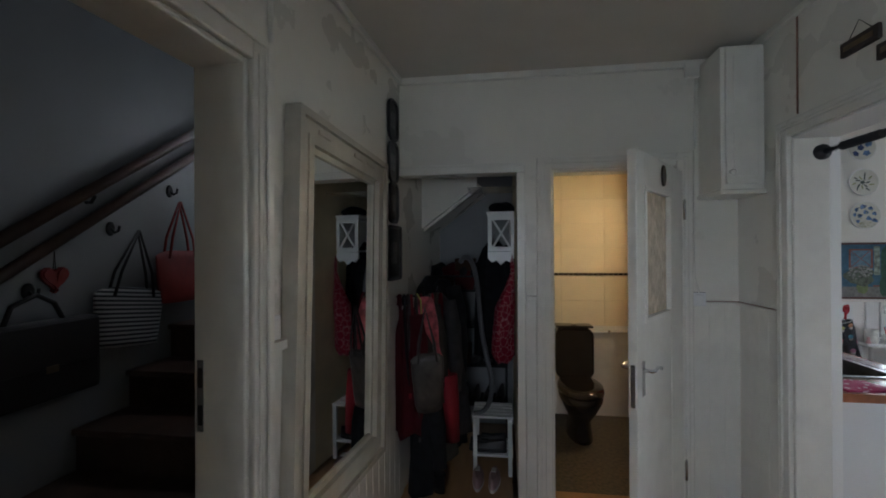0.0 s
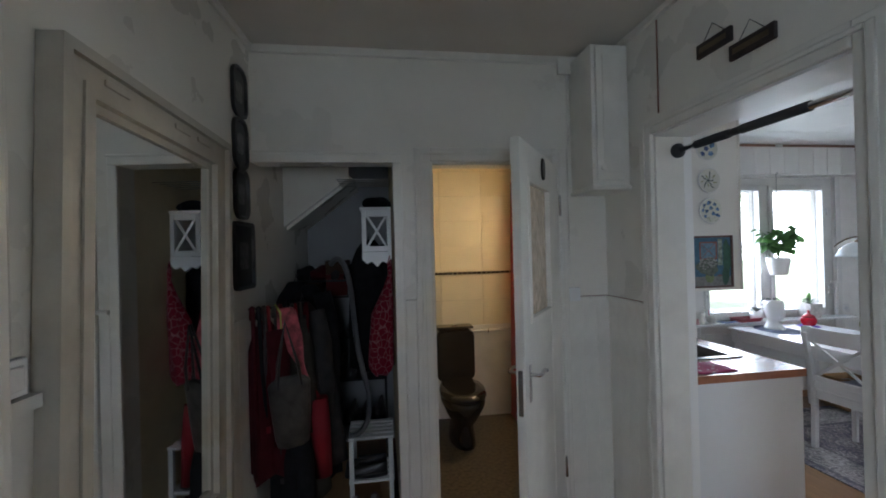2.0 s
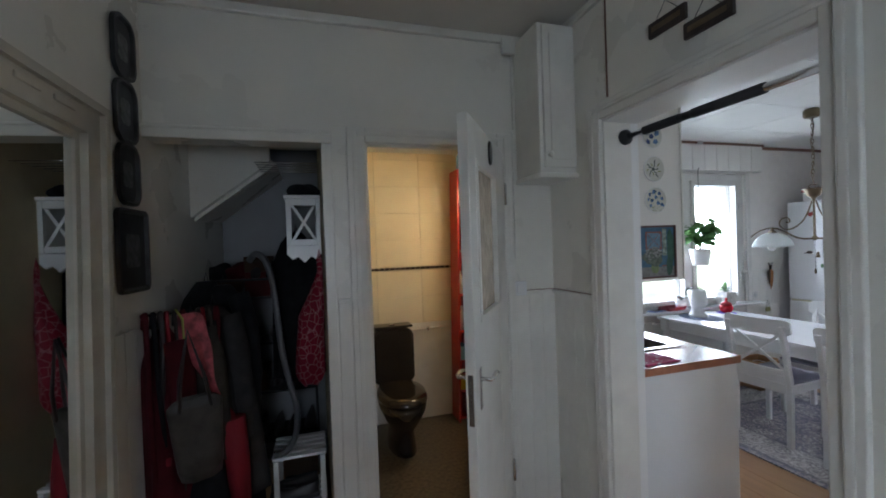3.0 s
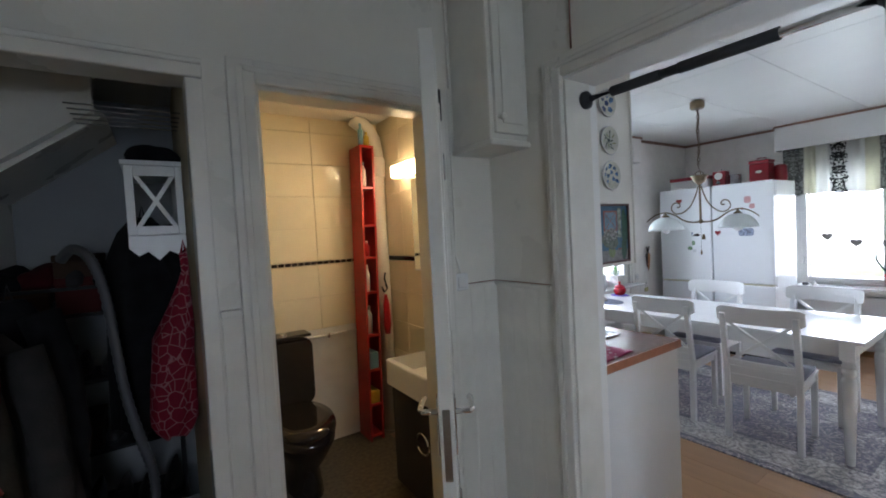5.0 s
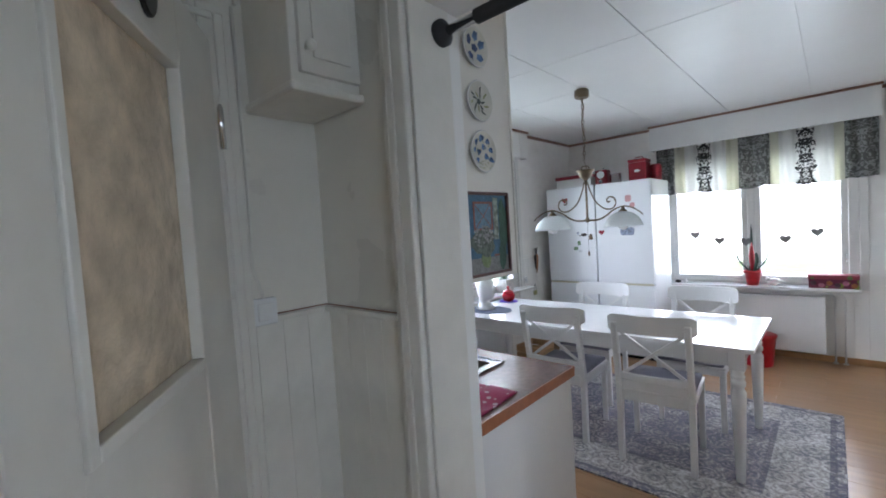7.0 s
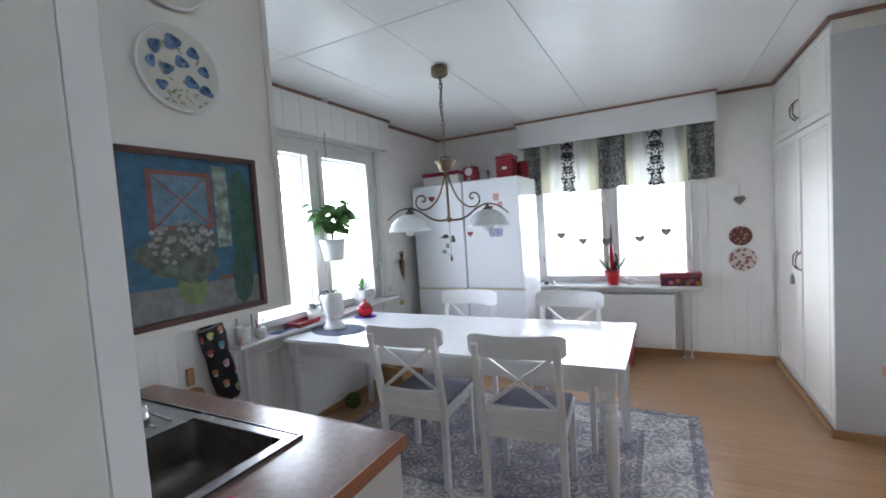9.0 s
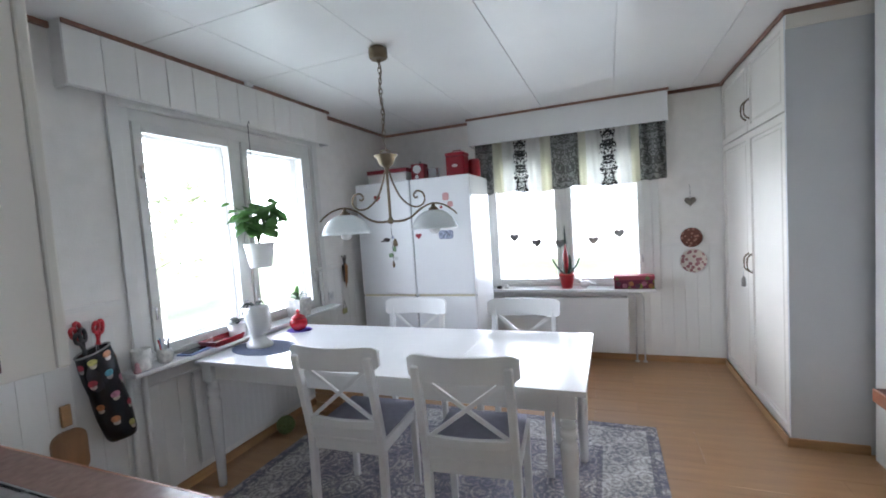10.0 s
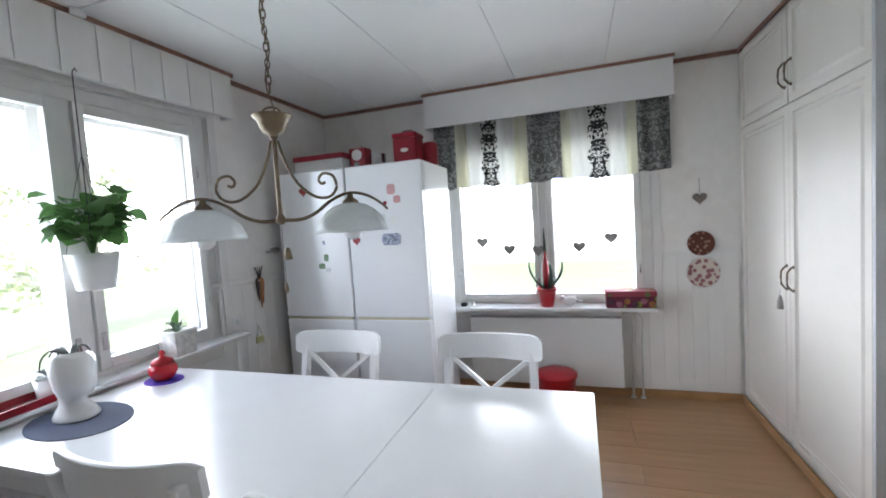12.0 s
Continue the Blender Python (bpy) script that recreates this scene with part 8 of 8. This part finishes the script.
prints = [(-0.5, 0.43, 5), (0.35, 0.44, 1), (0.15, 0.35, 4), (-0.85, 0.33, 3), (0.95, 0.30, 0), (0.05, 0.24, 0), (-0.95, 0.20, 1), (0.85, 0.17, 3), (-0.35, 0.12, 1), (0.5, 0.07, 5), (-1.3, 0.42, 3), (1.4, 0.40, 1)]
for aa, zz, k in prints:
    bag_patch(aa, zz - 0.013, 0.014, 0.014, 0.0008, M_CUPS[2], "cupcake_print")
    bag_patch(aa, zz + 0.005, 0.019, 0.016, 0.0014, M_CUPS[k], "cupcake_icing")


def scissors(m, material, label, turn):
    us = thing("scissors", m @ pose(0, 0, 0, 0, turn, 25), label, "scissors", "scissors in the pocket")
    for s in (-1, 1):
        part("handle_ring", tube(bmesh.new(), [(0.020 * s + 0.016 * math.cos(a), 0.004 * s, 0.055 + (0.028 + 0.004 * s) * math.sin(a)) for a in [2 * math.pi * i / 14 for i in range(15)]], 0.0085, 8), material, us)
        part("shank", tube(bmesh.new(), [(0.016 * s, 0.004 * s, 0.03), (0.005 * s, 0.002 * s, 0.0), (-0.004 * s, 0.002 * s, -0.03)], 0.007, 8), material, us)
        part("blade", boxes((-0.004 * s - 0.004, 0.003 * s - 0.0015, -0.13, -0.004 * s + 0.004, 0.003 * s + 0.0015, -0.03)), M_STEEL, us)


scissors(T((2.82, 4.005, 1.025)), M_RED, "red-handled scissors standing in the wall pocket", 8)
scissors(T((2.75, 3.995, 1.00)), M_BLACK, "black-handled scissors standing in the wall pocket", -12)
scissors(T((2.755, 4.025, 1.03)), M_RED, "second red-handled scissors standing in the wall pocket", -20)
cbd = thing("cutting_board", (2.675, 4.055, 0.52), "worn wooden cutting board hanging on the wall", "cutting board")
bm = bmesh.new()
loop_solid(bm, rounded_rect(0.14, 0.22, 0.05), "y", -0.018, 0)
part("board", bm, mat("worn_beech", (0.30, 0.16, 0.075), 0.5, vary=0.3, scale=14, stretch=(1, 1, 0.25)), cbd)
part("grip", boxes((-0.02, -0.018, 0.13, 0.02, 0, 0.23), bevel=0.004), M_BASEB, cbd)
ca = thing("hanging_carrots", (4.935, 4.055, 1.17), "bunch of wooden carrots and herbs hanging on the wall", "ornament")
M_CARROT = mat("carrot_wood", (0.40, 0.17, 0.06), 0.6, vary=0.25)
for i, (dx, L_) in enumerate(((-0.012, 0.20), (0.012, 0.25), (0.03, 0.22))):
    part("carrot", lathe(bmesh.new(), [(0.003, -L_), (0.012, -L_ * 0.6), (0.016, -0.05), (0.006, -0.03)], 12, T((dx, -0.02, 0))), (M_SLATE, M_CARROT, M_CARROT)[i], ca)
for i in range(4):
    part("stalk", tube(bmesh.new(), [(0.005 * i, -0.02, -0.04), (-0.02 + 0.015 * i, -0.025, 0.02), (-0.03 + 0.025 * i, -0.02, 0.05)], 0.004, 6), M_SLATE, ca)
tg = thing("small_sign", (4.91, 4.055, 0.70), "small yellow wooden tag on a string", "sign")
part("tag", boxes((-0.035, -0.010, -0.03, 0.035, -0.002, 0.02), bevel=0.002), mat("pale_yellow_paint", (0.45, 0.43, 0.20), 0.5), tg)
part("string", tube(bmesh.new(), [(-0.025, -0.006, 0.02), (0, -0.004, 0.10), (0.025, -0.006, 0.02)], 0.0015, 5), M_BLACK, tg)
so = thing("wall_socket", (4.715, 4.058, 0.87), "white wall socket beside the window", "socket")
part("plate", boxes((-0.038, -0.014, -0.04, 0.038, 0, 0.04), bevel=0.004), M_WHITE, so)
part("insert", lathe(bmesh.new(), [(0.021, 0), (0.019, 0.002), (0.006, 0.0015)], 20, T((0, -0.0142, 0)) @ pose(0, 0, 0, 90)), M_CABSIDE, so)
gb = thing("lattice_ball", (3.92, 3.95, 0.0), "green rubber lattice ball on the floor", "ball")
M_LATT = mat("green_rubber", (0.12, 0.18, 0.05), 0.6)
for ax in range(3):
    for k in (-0.5, 0.0, 0.5):
        rr = 0.058 * math.sqrt(1 - k * k)
        bm = tube(bmesh.new(), [(rr * math.cos(a), rr * math.sin(a), 0.058 * k) for a in [2 * math.pi * i / 22 for i in range(23)]], 0.0085, 6)
        o = part("band", bm, M_LATT, gb)
        o.matrix_local = T((0, 0, 0.0668)) @ pose(0, 0, 0, *((0, 0, 0), (90, 0, 20), (0, 90, 35))[ax])
cr = thing("wooden_crate", (4.30, 3.72, 0.0), "small brown wooden crate on the floor under the table", "crate")
for i in range(4):
    for s in (-1, 1):
        part("slat", boxes((-0.14, s * 0.12 - 0.006, 0.02 + 0.07 * i, 0.14, s * 0.12 + 0.006, 0.08 + 0.07 * i)), M_BASEB, cr)
        part("slat", boxes((s * 0.147 - 0.006, -0.126, 0.02 + 0.07 * i, s * 0.147 + 0.006, 0.126, 0.08 + 0.07 * i)), M_BASEB, cr)
part("bottom", boxes((-0.14, -0.11, 0.0, 0.14, 0.11, 0.012)), M_BASEB, cr)
ky = thing("key_tassel", (5.303, 0.757, 0.96), "small grey tassel hanging from the closet handle", "tassel")
part("cord", tube(bmesh.new(), [(0, 0, 0.0), (0, 0.003, -0.04)], 0.002, 6), M_CABSIDE, ky)
part("tassel", lathe(bmesh.new(), [(0.016, -0.12), (0.014, -0.07), (0.008, -0.05), (0.004, -0.04)], 12), mat("grey_thread", (0.30, 0.28, 0.25), 0.9, bump=0.5), ky)

# ---- outside ----
M_GRASS = mat("bright_lawn", (0.10, 0.13, 0.06), 0.9, vary=0.3, scale=3, bump=0.5)
bm = bmesh.new()
box(bm, -400, -400, -0.9, 400, 400, -0.8)
tagged(part("ground", bm, M_GRASS), "pale lawn round the house", "ground", "", "structure")
bm = lathe(bmesh.new(), [(70, -5), (70, 40)], 48, None, False)
tagged(part("backdrop", bm, glow("bright_haze", (0.92, 0.94, 1.0), 1.7)), "bright hazy sky behind the trees", "backdrop", "", "structure")
hs = thing("neighbour_house", (24.0, 3.5, -0.8), "pale neighbouring house with a grey gabled roof", "house")
M_HOUSE = mat("pale_render", (0.72, 0.72, 0.70), 0.8)
part("wall", boxes((0, -5, 0, 8, 5, 2.9)), M_HOUSE, hs)
bm = bmesh.new()
loop_solid(bm, [(-0.5, 2.85), (4, 5.2), (8.5, 2.85), (8.5, 3.05), (4, 5.4), (-0.5, 3.05)], "y", -5.4, 5.4)
part("roof", bm, mat("grey_roof", (0.42, 0.44, 0.47), 0.7), hs)
M_PV = mat("blue_panel", (0.16, 0.22, 0.36), 0.3)
for i in range(4):
    part("roof_panel", boxes((0, -0.45, 0, 1.9, 0.45, 0.04)), M_PV, hs).matrix_local = pose(0.75, -1.6 + 0.95 * i, 3.76, 0, -27.6, 0)
for y in (-3, 0, 3):
    w_ = part("window", boxes((-0.06, y - 0.6, 0.9, -0.01, y + 0.6, 2.1)), M_WHITE, hs)
    part("pane", boxes((-0.07, y - 0.5, 1.0, -0.061, y + 0.5, 2.0)), M_CABSIDE, w_)


def tree(m, h, crown, seed, label):
    t = thing("tree", m, label, "tree", "trees outside")
    rp = random.Random(seed)
    tk = tube(bmesh.new(), smooth([(0, 0, 0), (0.05, 0.03, h * 0.35), (-0.04, 0.02, h * 0.7), (0.03, 0, h * 0.95)], 5), 0.13, 10, 0.25)
    tips = []
    for i in range(16):
        a, z0 = rp.uniform(0, 6.28), h * rp.uniform(0.3, 0.85)
        L_ = crown * rp.uniform(0.6, 1.0) * (1.2 - z0 / h * 0.6)
        e = Vector((L_ * math.cos(a), L_ * math.sin(a), z0 + L_ * rp.uniform(0.2, 0.6)))
        tube(tk, [(0, 0, z0), (e.x * 0.5, e.y * 0.5, z0 + (e.z - z0) * 0.6), e], 0.04, 6, 0.2)
        tips.append((Vector((0, 0, z0)), e))
    part("trunk", tk, M_BIRCH, t)
    vs, fs = [], []
    for i in range(2600):
        b, e = tips[rp.randrange(len(tips))]
        p = b.lerp(e, rp.uniform(0.35, 1.05)) + Vector([rp.gauss(0, 0.22) for _ in range(3)])
        u = Vector([rp.gauss(0, 1) for _ in range(3)]).normalized()
        v = u.orthogonal().normalized()
        s = rp.uniform(0.05, 0.10)
        k = len(vs)
        vs += [p - u * s, p + v * s * 0.45, p + u * s, p - v * s * 0.45]
        fs.append((k, k + 1, k + 2, k + 3))
    me = bpy.data.meshes.new("crown")
    me.from_pydata(vs, [], fs)
    me.materials.append(M_TREE)
    c = new("crown", me)
    c.parent = t


M_BIRCH = mat("birch_bark", (0.62, 0.60, 0.56), 0.8, vary=0.2, scale=4)
M_TREE = mat("sunlit_leaves", (0.36, 0.40, 0.24), 0.6, vary=0.4, scale=2, bump=0)
tree(T((6.6, 9.2, -0.8)), 4.2, 1.6, 4, "leafy green tree outside the north window")
tree(T((7.8, 13.5, -0.8)), 5.5, 2.2, 9, "leafy green tree outside the north window")
shed = thing("garden_shed", (5.0, 17.0, -0.8), "low pale garden shed across the lawn", "shed")
part("wall", boxes((-3, 0, 0, 2.0, 3, 1.7)), M_HOUSE, shed)
bm = bmesh.new()
loop_solid(bm, [(-0.4, 1.7), (1.5, 2.5), (3.4, 1.7), (3.4, 1.78), (1.5, 2.6), (-0.4, 1.78)], "x", -3.3, 2.3)
part("roof", bm, mat("shed_roof", (0.35, 0.38, 0.44), 0.7), shed)
part("chimney_pipe", lathe(bmesh.new(), [(0.08, 2.2), (0.08, 3.1)], 12, T((0, 1.5, 0))), M_CABSIDE, shed)

# ---- floor planks ----
fl = struct("floor", boxes((-2.0, -1.5, -0.0118, KX1, 4.2, -0.0095)), M_FLOORDARK, "warm brown laminate plank floor", "floor")
plank = mesh_of("plank", boxes((0.0008, 0.0008, -0.0095, 0.1912, 1.2192, 0.0), bevel=0.0008), M_PLANK)
rp = random.Random(2)


def lay(x0, x1, y0, y1):
    out = []
    n = int(math.ceil((x1 - x0) / 0.192))
    for i in range(n):
        y = y0 - rp.choice((0.0, 0.3, 0.61, 0.9))
        x = x0 + 0.192 * i
        sx = min(1, (x1 - x) / 0.192)
        while y < y1:
            a, b = max(y, y0), min(y + 1.22, y1)
            if b - a > 0.03:
                out.append(T((x, a, 0)) @ Matrix.Diagonal((sx, (b - a) / 1.22, 1, 1)))
            y += 1.22
    return out


pieces("plank", plank, lay(1.36, KX1, 0.0, KY1), fl)
pieces("plank", plank, lay(-0.80, 1.36, -1.4, 2.735), fl)
pieces("plank", plank, lay(-0.80, 0.085, 2.735, 3.95), fl)
pieces("plank", plank, lay(-1.95, -0.80, -1.4, 0.9), fl)
